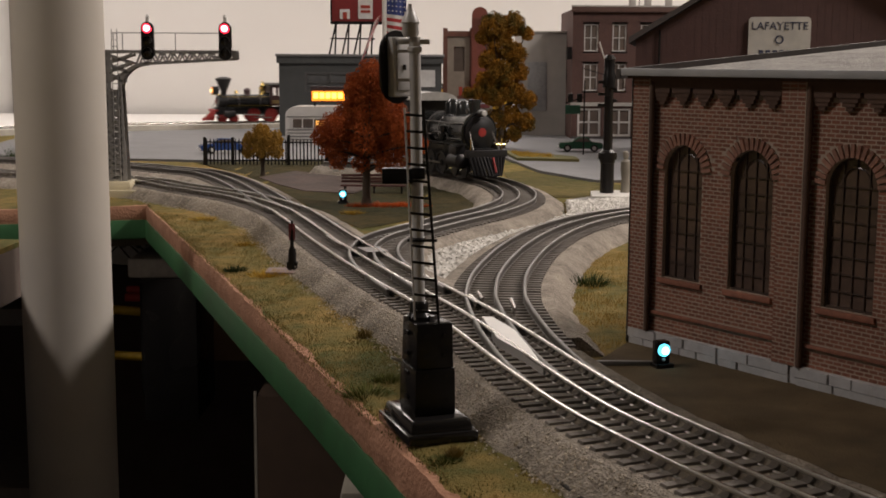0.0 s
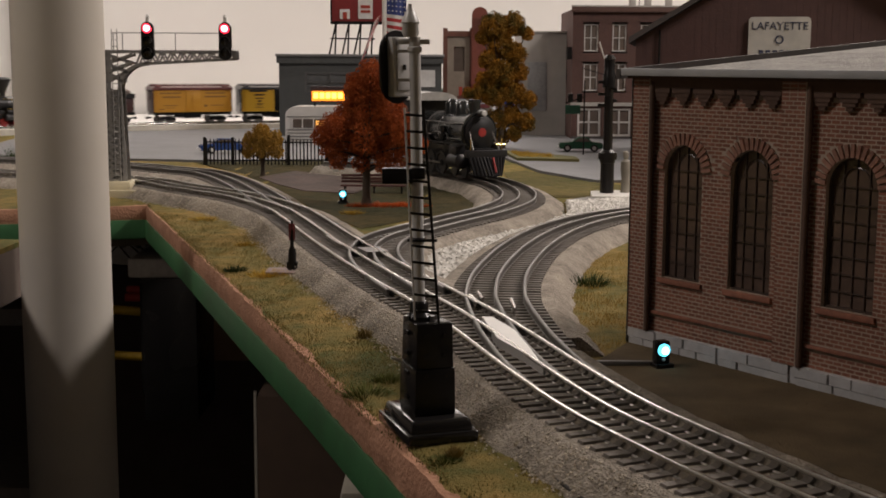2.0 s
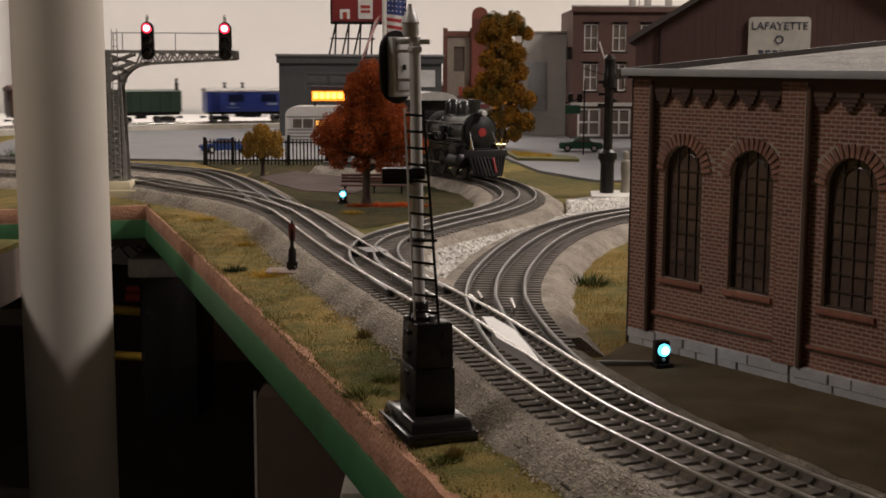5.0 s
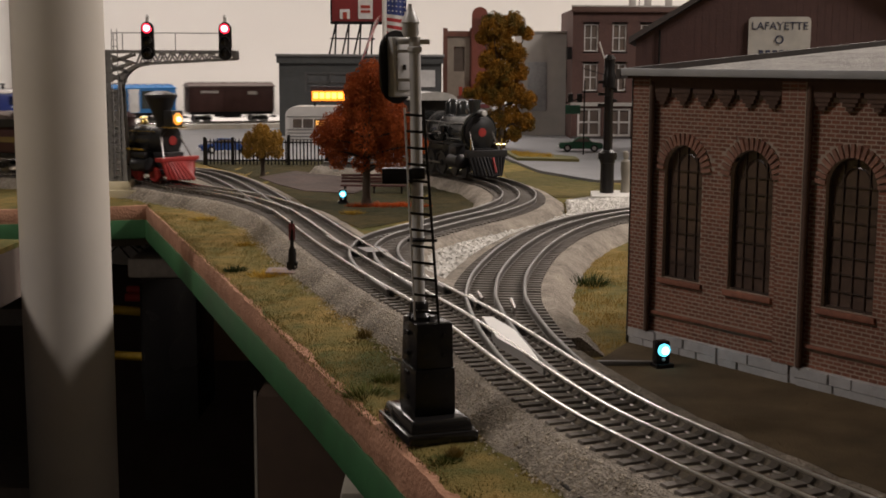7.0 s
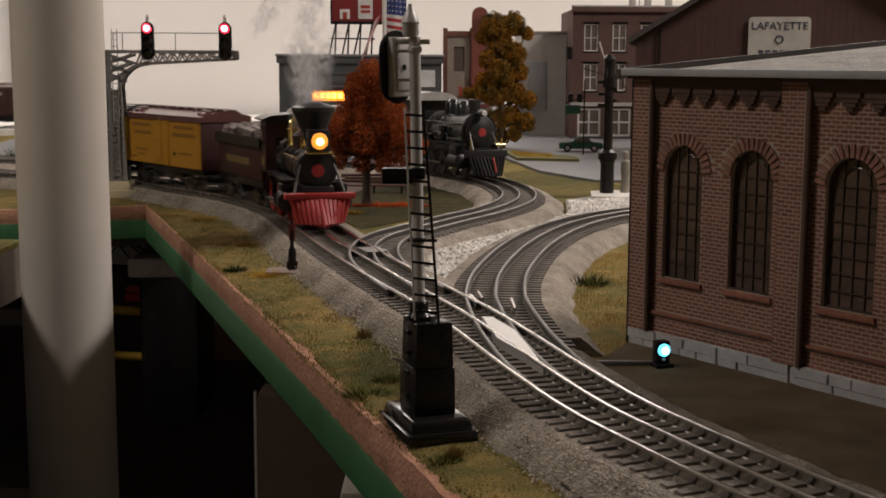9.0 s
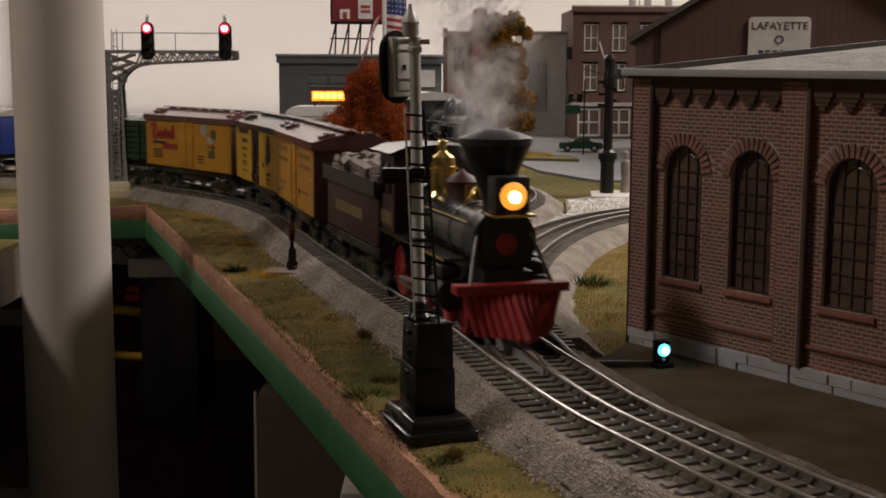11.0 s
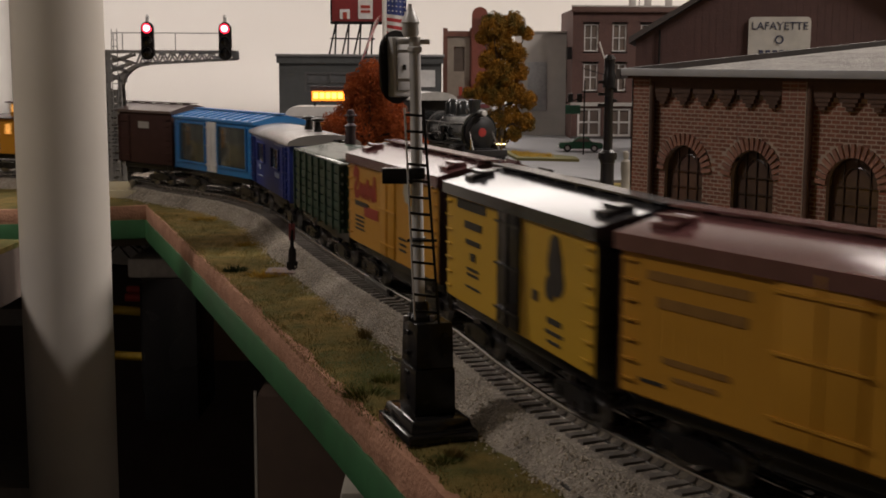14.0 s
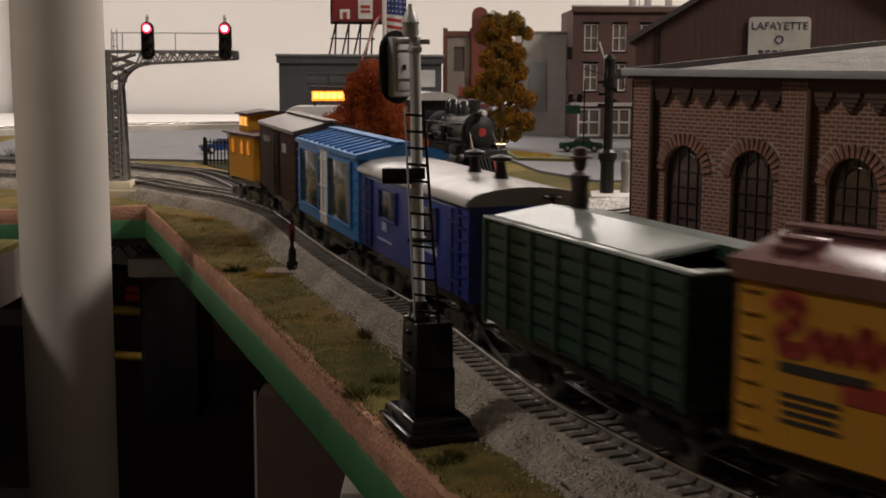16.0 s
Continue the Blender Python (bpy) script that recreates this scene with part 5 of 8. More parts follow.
def parked_locomotive():
    th = thing("parked_steam_locomotive", pose(0.053, 1.462, 0, 0, 0, -64), "black parked steam locomotive on the siding", "locomotive")
    ax = pose(0, 0, 0, 0, 90, 0)
    def along(x, z=0.052):
        return Matrix.Translation((x, 0, z)) @ ax
    dark = mat("weathered_black_boiler", (0.075, 0.08, 0.08), (0.03, 0.032, 0.034), 0.22, 0.5, scale=60)
    bm = bmesh.new()
    lathe(bm, [(0.0185, 0), (0.0195, 0.001), (0.0195, 0.04), (0.0198, 0.041), (0.0205, 0.1), (0.023, 0.13)], 30, along(-0.158))
    part("boiler", bm, dark, th)
    bm = bmesh.new()
    lathe(bm, [(0.0195, 0), (0.0195, 0.004), (0.018, 0.005)], 30, along(-0.029))
    part("smokebox_ring", bm, BLACKIRON, th)
    bm = bmesh.new()
    lathe(bm, [(0.0145, 0), (0.0145, 0.002), (0.008, 0.0042), (0.001, 0.0048)], 26, along(-0.0245))
    d = part("smokebox_door", bm, BLACKIRON, th)
    bm = bmesh.new()
    lathe(bm, [(0.005, 0), (0.005, 0.0012), (0.001, 0.0014)], 18, along(-0.0205))
    part("number_plate", bm, RED, d, "round dark red plate")
    def dome(name, x, pr):
        bm = bmesh.new()
        lathe(bm, pr, 22, Matrix.Translation((x, 0, 0)))
        part(name, bm, dark, th)
    dome("smokestack", -0.04, [(0.0085, 0.068), (0.0068, 0.0725), (0.0068, 0.084), (0.0078, 0.0865), (0.0072, 0.0888), (0.005, 0.0888)])
    dome("sand_dome", -0.068, [(0.011, 0.066), (0.0095, 0.073), (0.0085, 0.082), (0.005, 0.0865), (0.001, 0.0875)])
    dome("steam_dome", -0.096, [(0.0115, 0.068), (0.0098, 0.074), (0.0085, 0.0835), (0.005, 0.088), (0.001, 0.089)])
    bm = bmesh.new()
    lathe(bm, [(0.004, 0), (0.004, 0.01), (0.003, 0.011)], 16, along(-0.026, 0.074))
    part("headlight", bm, STEEL, th)
    bm = bmesh.new()
    lathe(bm, [(0.003, 0.0735), (0.0026, 0.0775), (0.001, 0.0795)], 14, Matrix.Translation((-0.053, 0.008, 0)))
    part("bell", bm, BRASS, th)
    bm = one(-0.2, -0.155, -0.027, 0.027, 0.035, 0.086, 0.001)
    part("cab", bm, BLACKIRON, th)
    bm = prism(bmesh.new(), [(-0.031, 0.085)] + [(-0.031 * math.cos(math.pi * i / 10), 0.086 + 0.0095 * math.sin(math.pi * i / 10)) for i in range(11)] + [(0.031, 0.085)], -0.205, -0.145, pose(0, 0, 0, 0, 0, -90))
    part("cab_roof", bm, mat("pale_grey_roof_paint", (0.5, 0.49, 0.47), None, 0.4), th, "pale grey curved cab roof")
    for side in (-1, 1):
        part("cab_window", one(-0.19, -0.165, side * 0.0272 - 0.0003, side * 0.0272 + 0.0003, 0.06, 0.078), WINGLASS, th)
        part("running_board", one(-0.155, -0.02, side * 0.023 - 0.004, side * 0.023 + 0.004, 0.0375, 0.039), BLACKIRON, th)
        bm = bmesh.new()
        lathe(bm, [(0.0085, 0), (0.0085, 0.024), (0.007, 0.025), (0.002, 0.0265)], 18, Matrix.Translation((-0.05, side * 0.0235, 0.019)) @ ax)
        box(bm, -0.047, -0.028, side * 0.0235 - 0.006, side * 0.0235 + 0.006, 0.027, 0.037, 0.001)
        part("cylinder", bm, BLACKIRON, th)
        bm = bmesh.new()
        cyl(bm, (-0.15, side * 0.0215, 0.062), (-0.026, side * 0.0215, 0.062), 0.0007, n=6)
        part("handrail", bm, STEEL, th)
        bm = bmesh.new()
        cyl(bm, (-0.008, side * 0.017, 0.03), (-0.024, side * 0.0145, 0.053), 0.0009, n=8)
        part("brace_rod", bm, STEEL, th)
        for x in (-0.09, -0.12, -0.15):
            bm = bmesh.new()
            lathe(bm, [(0.0145, -0.001), (0.014, 0.0016), (0.012, 0.0016), (0.0115, 0.0002), (0.004, 0.0002), (0.0035, 0.002)], 22, Matrix.Translation((x, side * 0.0172, 0.0135)) @ pose(0, 0, 0, -90 * side))
            part("driving_wheel", bm, BLACKIRON, th)
        part("side_rod", one(-0.15, -0.09, side * 0.0205 - 0.0008, side * 0.0205 + 0.0008, 0.0125, 0.0148), STEEL, th)
    for x in (-0.03, -0.055):
        for side in (-1, 1):
            bm = bmesh.new()
            lathe(bm, [(0.0075, -0.001), (0.0072, 0.0014), (0.003, 0.0014)], 16, Matrix.Translation((x, side * 0.0168, 0.0072)) @ pose(0, 0, 0, -90 * side))
            part("pilot_wheel", bm, BLACKIRON, th)
    part("frame", one(-0.2, -0.012, -0.012, 0.012, 0.012, 0.034), BLACKIRON, th)
    part("pilot_beam", one(-0.014, -0.007, -0.026, 0.026, 0.0245, 0.0325, 0.0005), BLACKIRON, th)
    for i in range(11):
        y = -0.022 + i * 0.0044
        k = 1 - abs(y) / 0.022
        part("pilot_slat", cyl(bmesh.new(), (-0.008, y, 0.0245), (-0.004 + 0.012 * k, y * 0.75, 0.0035), 0.002, n=6), PILOTBLACK, th)
    part("pilot_stripe", cyl(bmesh.new(), (-0.004, 0.006, 0.024), (0.007, 0.0045, 0.008), 0.0012, n=6), RED, th, "red stripe")
    for y in (-0.02, 0.02):
        part("flag_post", cyl(bmesh.new(), (-0.01, y, 0.0325), (-0.01, y, 0.046), 0.0007, n=6), BRASS, th, "brass marker post")
    for side in (-1, 1):
        part("air_pump", lathe(bmesh.new(), [(0.0035, 0.0), (0.0042, 0.001), (0.0042, 0.007), (0.003, 0.008), (0.003, 0.0095), (0.004, 0.0105), (0.004, 0.0165), (0.002, 0.0175)], 14, Matrix.Translation((-0.075, side * 0.0235, 0.041))), dark, th)
        pts = [(-0.15, 0.0465), (-0.11, 0.0465), (-0.1, 0.05), (-0.07, 0.05), (-0.062, 0.044), (-0.03, 0.044)]
        bm = bmesh.new()
        for (x0, z0), (x1, z1) in zip(pts[:-1], pts[1:]):
            cyl(bm, (x0, side * 0.0222, z0), (x1, side * 0.0222, z1), 0.0008, n=6)
        part("steam_pipe", bm, STEEL, th)
        part("marker_lamp", lathe(bmesh.new(), [(0.0016, 0), (0.0018, 0.003), (0.0008, 0.004)], 10, Matrix.Translation((-0.03, side * 0.013, 0.067))), STEEL, th, "small steel marker lamp")
    part("generator", cyl(bmesh.new(), (-0.052, -0.004, 0.0755), (-0.052, 0.005, 0.0755), 0.003, n=12), STEEL, th)
    part("headlight_lens", lathe(bmesh.new(), [(0.0032, 0), (0.003, 0.0008), (0.001, 0.0012)], 16, along(-0.0152, 0.074)), WHITEP, th, "pale unlit headlight lens")
    for x in (-0.04, -0.068, -0.096, -0.125):
        part("boiler_band", lathe(bmesh.new(), [(0.0204 + (0.001 if x < -0.1 else 0.0), 0), (0.0204 + (0.001 if x < -0.1 else 0.0), 0.0012)], 28, along(x)), STEEL, th)
    part("step_rail", cyl(bmesh.new(), (-0.01, 0.012, 0.0385), (-0.01, 0.025, 0.0385), 0.0009, n=6), BRASS, th)


parked_locomotive()


# ---- water column and figurine ----
def water_column():
    th = thing("water_column", pose(0.1805, 1.42, GZ), "tall black cast-iron water column beside the track", "water column")
    bm = bmesh.new()
    lathe(bm, [(0.011, 0), (0.011, 0.002), (0.0078, 0.003), (0.0075, 0.038), (0.0085, 0.039), (0.0085, 0.042), (0.0105, 0.0425), (0.0105, 0.05), (0.0085, 0.0505), (0.0052, 0.053), (0.005, 0.12), (0.0072, 0.121), (0.0072, 0.135), (0.006, 0.137), (0.006, 0.151), (0.007, 0.152), (0.004, 0.156)], 20)
    part("standpipe", bm, BLACK, th, "black stepped standpipe")
    bm = bmesh.new()
    for z in (0.1, 0.112, 0.125):
        box(bm, -0.012, -0.004, -0.002, 0.002, z, z + 0.0035, 0.0005)
        box(bm, 0.004, 0.009, -0.002, 0.002, z + 0.005, z + 0.0085, 0.0005)
    part("valve_lug", bm, BLACK, th)
    part("lever", cyl(bmesh.new(), (-0.006, -0.003, 0.152), (-0.012, -0.004, 0.17), 0.0008, n=6), WHITEP, th, "thin pale lever")
    part("chain", cyl(bmesh.new(), (-0.03, 0, 0.142), (-0.006, 0, 0.135), 0.0005, n=6), BLACK, th)
    sheet("pavement_slab", [(0.16, 1.38), (0.21, 1.375), (0.24, 1.44), (0.19, 1.45), (0.165, 1.44)], GZ + 0.0055, 0.008, CURBWHITE, "pale plaster slab round the water column", "slab")


water_column()
bm = bmesh.new()
lathe(bm, [(0.006, 0), (0.005, 0.003), (0.0045, 0.016), (0.0058, 0.026), (0.0052, 0.034), (0.002, 0.037), (0.0032, 0.04), (0.003, 0.0445), (0.001, 0.046)], 14)
solo("standing_figurine", bm, mat("plain_tan_plastic", (0.3, 0.27, 0.22), None, 0.7, scale=60), "small plain tan figurine on the pale slab", "figurine", m=pose(0.2015, 1.425, GZ + 0.0055))


# ---- town ----
def window_unit(th, x0, x1, z0, z1, y, frame_mat, pane_mat, lintel=None):
    w = part("window", one(x0, x1, y + 0.002, y + 0.003, z0, z1), pane_mat, th)
    bm = bmesh.new()
    f = min(0.0045, (x1 - x0) * 0.09)
    box(bm, x0, x0 + f, y - 0.001, y + 0.002, z0, z1)
    box(bm, x1 - f, x1, y - 0.001, y + 0.002, z0, z1)
    box(bm, x0 + f, x1 - f, y - 0.001, y + 0.002, z1 - f, z1)
    box(bm, x0 + f, x1 - f, y - 0.001, y + 0.002, z0, z0 + f)
    box(bm, x0 + f, x1 - f, y - 0.0005, y + 0.002, (z0 + z1) / 2 - f * 0.4, (z0 + z1) / 2 + f * 0.4)
    box(bm, (x0 + x1) / 2 - f * 0.4, (x0 + x1) / 2 + f * 0.4, y - 0.0005, y + 0.002, z0 + f, z1 - f)
    part("window_frame", bm, frame_mat, w)
    if lintel:
        part("window_sill", one(x0 - 0.002, x1 + 0.002, y - 0.003, y + 0.001, z0 - 0.003, z0), lintel, w)
        part("lintel", one(x0 - 0.002, x1 + 0.002, y - 0.003, y + 0.001, z1, z1 + 0.004), lintel, w)


def walls_with_holes(bm, x0, x1, z0, z1, y, t, holes):
    """A wall of boxes round rows of square openings (x0, x1, z0, z1)."""
    zs = sorted({z0, z1, *[h[2] for h in holes], *[h[3] for h in holes]})
    for a, b in zip(zs[:-1], zs[1:]):
        row = sorted((h[0], h[1]) for h in holes if h[2] <= a + 1e-6 and h[3] >= b - 1e-6)
        x = x0
        for p, q in row:
            if p > x:
                box(bm, x, p, y, y + t, a, b)
            x = q
        if x1 > x:
            box(bm, x, x1, y, y + t, a, b)
    return bm


def store():
    th = thing("grey_store", pose(-0.323, 2.55, GZ), "flat-roofed dark grey store with a band of windows", "building")
    grey = mat("slate_grey_stucco", (0.078, 0.082, 0.082), (0.062, 0.066, 0.066), 0.75, scale=50)
    holes = [(0.05, 0.148, 0.088, 0.128), (0.156, 0.206, 0.088, 0.128), (0.214, 0.264, 0.088, 0.128)]
    part("wall", walls_with_holes(bmesh.new(), 0, 0.318, 0, 0.158, 0, 0.008, holes), grey, th)
    bm = one(0, 0.008, 0.008, 0.22, 0, 0.158)
    box(bm, 0.31, 0.318, 0.008, 0.22, 0, 0.158)
    box(bm, 0.008, 0.31, 0.212, 0.22, 0, 0.158)
    part("wall", bm, grey, th)
    part("roof", one(-0.006, 0.324, -0.01, 0.225, 0.158, 0.163, 0.0006), mat("grey_flat_roof", (0.2, 0.2, 0.2), None, 0.7), th)
    part("fascia", one(-0.004, 0.322, -0.006, 0.0, 0.145, 0.158), mat("dark_fascia", (0.09, 0.095, 0.095), None, 0.6), th)
    for h in holes:
        window_unit(th, *h, 0.001, mat("grey_alu_frame", (0.10, 0.10, 0.10), None, 0.4), mat("grey_store_pane", (0.13, 0.135, 0.14), None, 0.15))
    part("poster", one(0.278, 0.306, -0.0022, -0.0005, 0.1, 0.133), WHITEP, th, "pale poster panel")


store()


def billboard():
    th = thing("roof_billboard", pose(-0.226, 2.64, 0.147), "red billboard with a white cross on black legs", "billboard")
    for x in (0.0, 0.026, 0.05, 0.074):
        for dx, y in ((0.006, 0.0), (-0.004, 0.02)):
            part("leg", cyl(bmesh.new(), (x - dx, y, 0.0), (x + 0.008, 0.006, 0.066), 0.0018, n=6), BLACK, th)
    for z in (0.03, 0.062):
        part("cross_beam", one(-0.004, 0.086, 0.004, 0.007, z, z + 0.003), BLACK, th)
    part("panel", one(0.0, 0.118, 0.0, 0.004, 0.066, 0.125), mat("billboard_red", (0.22, 0.02, 0.02), None, 0.5), th, "dark red panel")
    part("panel_frame", one(-0.002, 0.12, -0.002, 0.004, 0.06, 0.066), BLACK, th, "black lower frame")
    part("panel_frame", one(-0.003, 0.0, -0.002, 0.004, 0.066, 0.125), BLACK, th)
    part("white_square", one(0.016, 0.036, -0.0022, 0.0, 0.071, 0.09), WHITEP, th, "white square")
    part("red_bar", one(0.022, 0.03, -0.0034, -0.0022, 0.071, 0.084), REDINK, th, "red bar")
    part("white_panel", one(0.053, 0.082, -0.0022, 0.0, 0.071, 0.118), WHITEP, th, "white panel")
    part("red_letter_bar", one(0.058, 0.077, -0.0034, -0.0022, 0.083, 0.088), REDINK, th, "red printed bar")
    part("red_letter_bar", one(0.058, 0.077, -0.0034, -0.0022, 0.092, 0.098), REDINK, th, "red printed bar")


billboard()


def flag():
    th = thing("flag", pose(-0.104, 2.28, GZ), "red, white and blue striped flag draped on a pale pole", "flag")
    part("pole", cyl(bmesh.new(), (0, 0, 0), (0, 0, 0.36), 0.004, n=14), CURBWHITE, th, "thick pale pole")
    red = mat("flag_red", (0.45, 0.04, 0.04), None, 0.8)
    blue = mat("flag_blue", (0.04, 0.06, 0.22), None, 0.8)

    def fly(u, v):
        """Cloth hanging to one side of the pole: u outwards, v down."""
        return Vector((0.004 + u * 0.034, 0.003 * math.sin(u * 8 + v * 2), 0.3 - v * 0.105 - u * 0.006 * v))

    def fold(u, v):
        """The corner that has blown round to the other side."""
        return Vector((-0.004 - v * 0.034 - u * 0.012 * (1 - 0.4 * v), -0.006 + 0.003 * math.sin(u * 7 + v * 3), 0.232 - v * 0.08 - u * 0.012))

    def piece(name, at, u0, u1, v0, v1, m, nu=6, nv=8):
        bm = bmesh.new()
        g = [[[bm.verts.new(at(u0 + (u1 - u0) * i / nu, v0 + (v1 - v0) * j / nv) + Vector((0, y, 0))) for j in range(nv + 1)] for i in range(nu + 1)] for y in (0.0, 0.0006)]
        for s in g:
            for i in range(nu):
                for j in range(nv):
                    bm.faces.new((s[i][j], s[i + 1][j], s[i + 1][j + 1], s[i][j + 1]))
        part(name, bm, m, th)
    piece("canton", fly, 0.0, 1.0, 0.0, 0.66, blue)
    for i in range(6):
        piece("stripe", fly, 0.0, 1.0, 0.66 + i * 0.057, 0.66 + (i + 1) * 0.057, red if i % 2 else WHITEP, 6, 2)
    for i in range(6):
        piece("stripe", fold, i / 6, (i + 1) / 6, 0.0, 1.0, red if i % 2 == 0 else WHITEP, 2, 8)
    bm = bmesh.new()
    for i in range(5):
        for j in range(8):
            c = fly(0.1 + i * 0.2, 0.04 + j * 0.08)
            cyl(bm, c + Vector((0, -0.001, 0)), c + Vector((0, -0.0004, 0)), 0.0014, n=5)
    part("stars", bm, WHITEP, th)["kind"] = "stuff"


flag()


def diner():
    th = thing("silver_diner", pose(-0.285, 2.33, GZ), "silver diner car with a glowing orange roof sign", "diner")
    skin = mat("brushed_silver", (0.78, 0.76, 0.73), (0.66, 0.64, 0.61), 0.3, 0.15, scale=40)
    out = [(0.0, 0.0), (0.0, 0.05)] + [(0.0 + 0.018 * (1 - math.cos(a)), 0.05 + 0.018 * math.sin(a)) for a in [math.pi / 2 * i / 6 for i in range(1, 7)]] + [(0.113 - 0.012 * (1 - math.cos(a)), 0.05 + 0.018 * math.sin(a)) for a in [math.pi / 2 * (6 - i) / 6 for i in range(0, 6)]] + [(0.113, 0.0)]
    part("body", prism(bmesh.new(), out, 0, 0.09), skin, th)
    part("window_band", one(0.012, 0.106, -0.0012, 0.001, 0.03, 0.046, 0.0003), WINGLASS, th, "dark window band")
    for x in (0.012, 0.03, 0.05, 0.07, 0.09, 0.104):
        part("mullion", one(x, x + 0.002, -0.002, -0.0012, 0.03, 0.046), skin, th)
    for z in (0.008, 0.014, 0.02, 0.026, 0.049):
        part("trim_band", one(0.003, 0.11, -0.0012, 0.0, z, z + 0.0015), STEEL, th)
    part("window_glow", one(0.055, 0.072, -0.0018, -0.0012, 0.033, 0.043), LAMPWIN, th, "warm lit diner window")
    part("sign_box", one(0.044, 0.108, 0.02, 0.03, 0.075, 0.104, 0.0008), mat("dark_sign_box", (0.05, 0.03, 0.03), None, 0.5), th, "dark sign box")
    for x in (0.05, 0.1):
        part("sign_post", one(x, x + 0.003, 0.022, 0.026, 0.066, 0.076), BLACK, th)
    part("neon_panel", one(0.0465, 0.1055, 0.0175, 0.02, 0.078, 0.0955, 0.0003), NEON, th, "glowing orange neon panel")
    for i in range(5):
        x = 0.0495 + i * 0.011
        part("neon_bar", one(x, x + 0.0085, 0.0165, 0.0175, 0.0825, 0.0925, 0.0002), NEONCORE, th, "glowing yellow neon bar")


diner()


def theatre():
    th = thing("theatre_building", pose(0.0, 2.65, GZ), "brown and tan theatre with a tall rounded sign tower", "building")
    brown = mat("theatre_brown", (0.16, 0.065, 0.045), (0.12, 0.05, 0.035), 0.7, scale=80)
    tan = mat("theatre_tan", (0.36, 0.31, 0.25), None, 0.8, scale=60)
    part("wall", walls_with_holes(bmesh.new(), 0, 0.1, 0, 0.21, 0, 0.01, [(0.02, 0.042, 0.13, 0.18)]), tan, th)
    bm = one(0, 0.01, 0.01, 0.25, 0, 0.205)
    box(bm, 0.09, 0.1, 0.01, 0.25, 0, 0.205)
    box(bm, 0.01, 0.09, 0.24, 0.25, 0, 0.205)
    box(bm, 0.01, 0.09, 0.01, 0.24, 0.195, 0.2)
    part("wall", bm, brown, th)
    part("arched_window", prism(bmesh.new(), [(0.0205, 0.13), (0.0415, 0.13)] + [(0.031 + 0.0105 * math.cos(math.pi * i / 10), 0.17 + 0.0105 * math.sin(math.pi * i / 10)) for i in range(11)], 0.004, 0.006), WINGLASS, th, "dark arched window")
    for x in (-0.002, 0.052):
        part("pilaster", one(x, x + 0.009, -0.005, 0.0, 0, 0.217), brown, th)
    part("parapet", one(0.0, 0.1, -0.004, 0.0, 0.2, 0.211), brown, th)
    out = [(0.056, 0.06), (0.088, 0.06), (0.088, 0.243)] + [(0.072 + 0.016 * math.cos(math.pi * i / 10), 0.243 + 0.016 * math.sin(math.pi * i / 10)) for i in range(11)]
    part("sign_tower", prism(bmesh.new(), out, -0.014, -0.004), mat("sign_tower_red", (0.22, 0.06, 0.04), None, 0.6), th, "red-brown rounded sign tower")
    bm = bmesh.new()
    for i in range(11):
        box(bm, 0.06, 0.084, -0.0158, -0.014, 0.235 - i * 0.004, 0.2365 - i * 0.004)
    part("tower_grille", bm, brown, th)
    part("marquee", one(0.0, 0.092, -0.05, -0.004, 0.058, 0.078, 0.001), mat("marquee_red", (0.2, 0.05, 0.05), None, 0.6), th, "dark red marquee")
    part("marquee_edge", one(-0.001, 0.093, -0.0512, -0.05, 0.066, 0.076), GREYTRIM, th, "pale marquee edge")
    for i in range(4):
        x = 0.03 + i * 0.012
        part("marquee_letter_bar", one(x, x + 0.007, -0.0525, -0.0512, 0.082, 0.1), REDINK, th, "red letter bar")
    part("marquee_letter_rail", one(0.026, 0.082, -0.0512, -0.0495, 0.078, 0.082), brown, th)


theatre()


def grey_house():
    th = thing("grey_warehouse", pose(0.155, 2.62, GZ), "plain grey stucco building with a blind doorway", "building")
    g = mat("grey_stucco", (0.5, 0.475, 0.44), (0.42, 0.4, 0.37), 0.85, scale=40)
    part("wall", prism(bmesh.new(), [(0, 0), (0.1, 0), (0.1, 0.205), (0.025, 0.208), (0.018, 0.214), (0.0, 0.214)], 0, 0.25), g, th)
    part("door_panel", one(0.014, 0.052, -0.002, 0.0005, 0.052, 0.15, 0.0005), mat("grey_panel", (0.4, 0.4, 0.4), None, 0.7), th, "slightly darker raised panel")
    part("coping", one(-0.002, 0.102, -0.004, 0.252, 0.207, 0.211), mat("pale_coping", (0.45, 0.43, 0.4), None, 0.7), th)
    part("wall_lamp", one(0.09, 0.101, -0.012, 0.0, 0.165, 0.19, 0.001), BLACK, th, "black box lamp")
    part("wall_lamp", one(0.09, 0.101, -0.012, 0.0, 0.115, 0.135, 0.001), BLACK, th, "black box lamp")


grey_house()


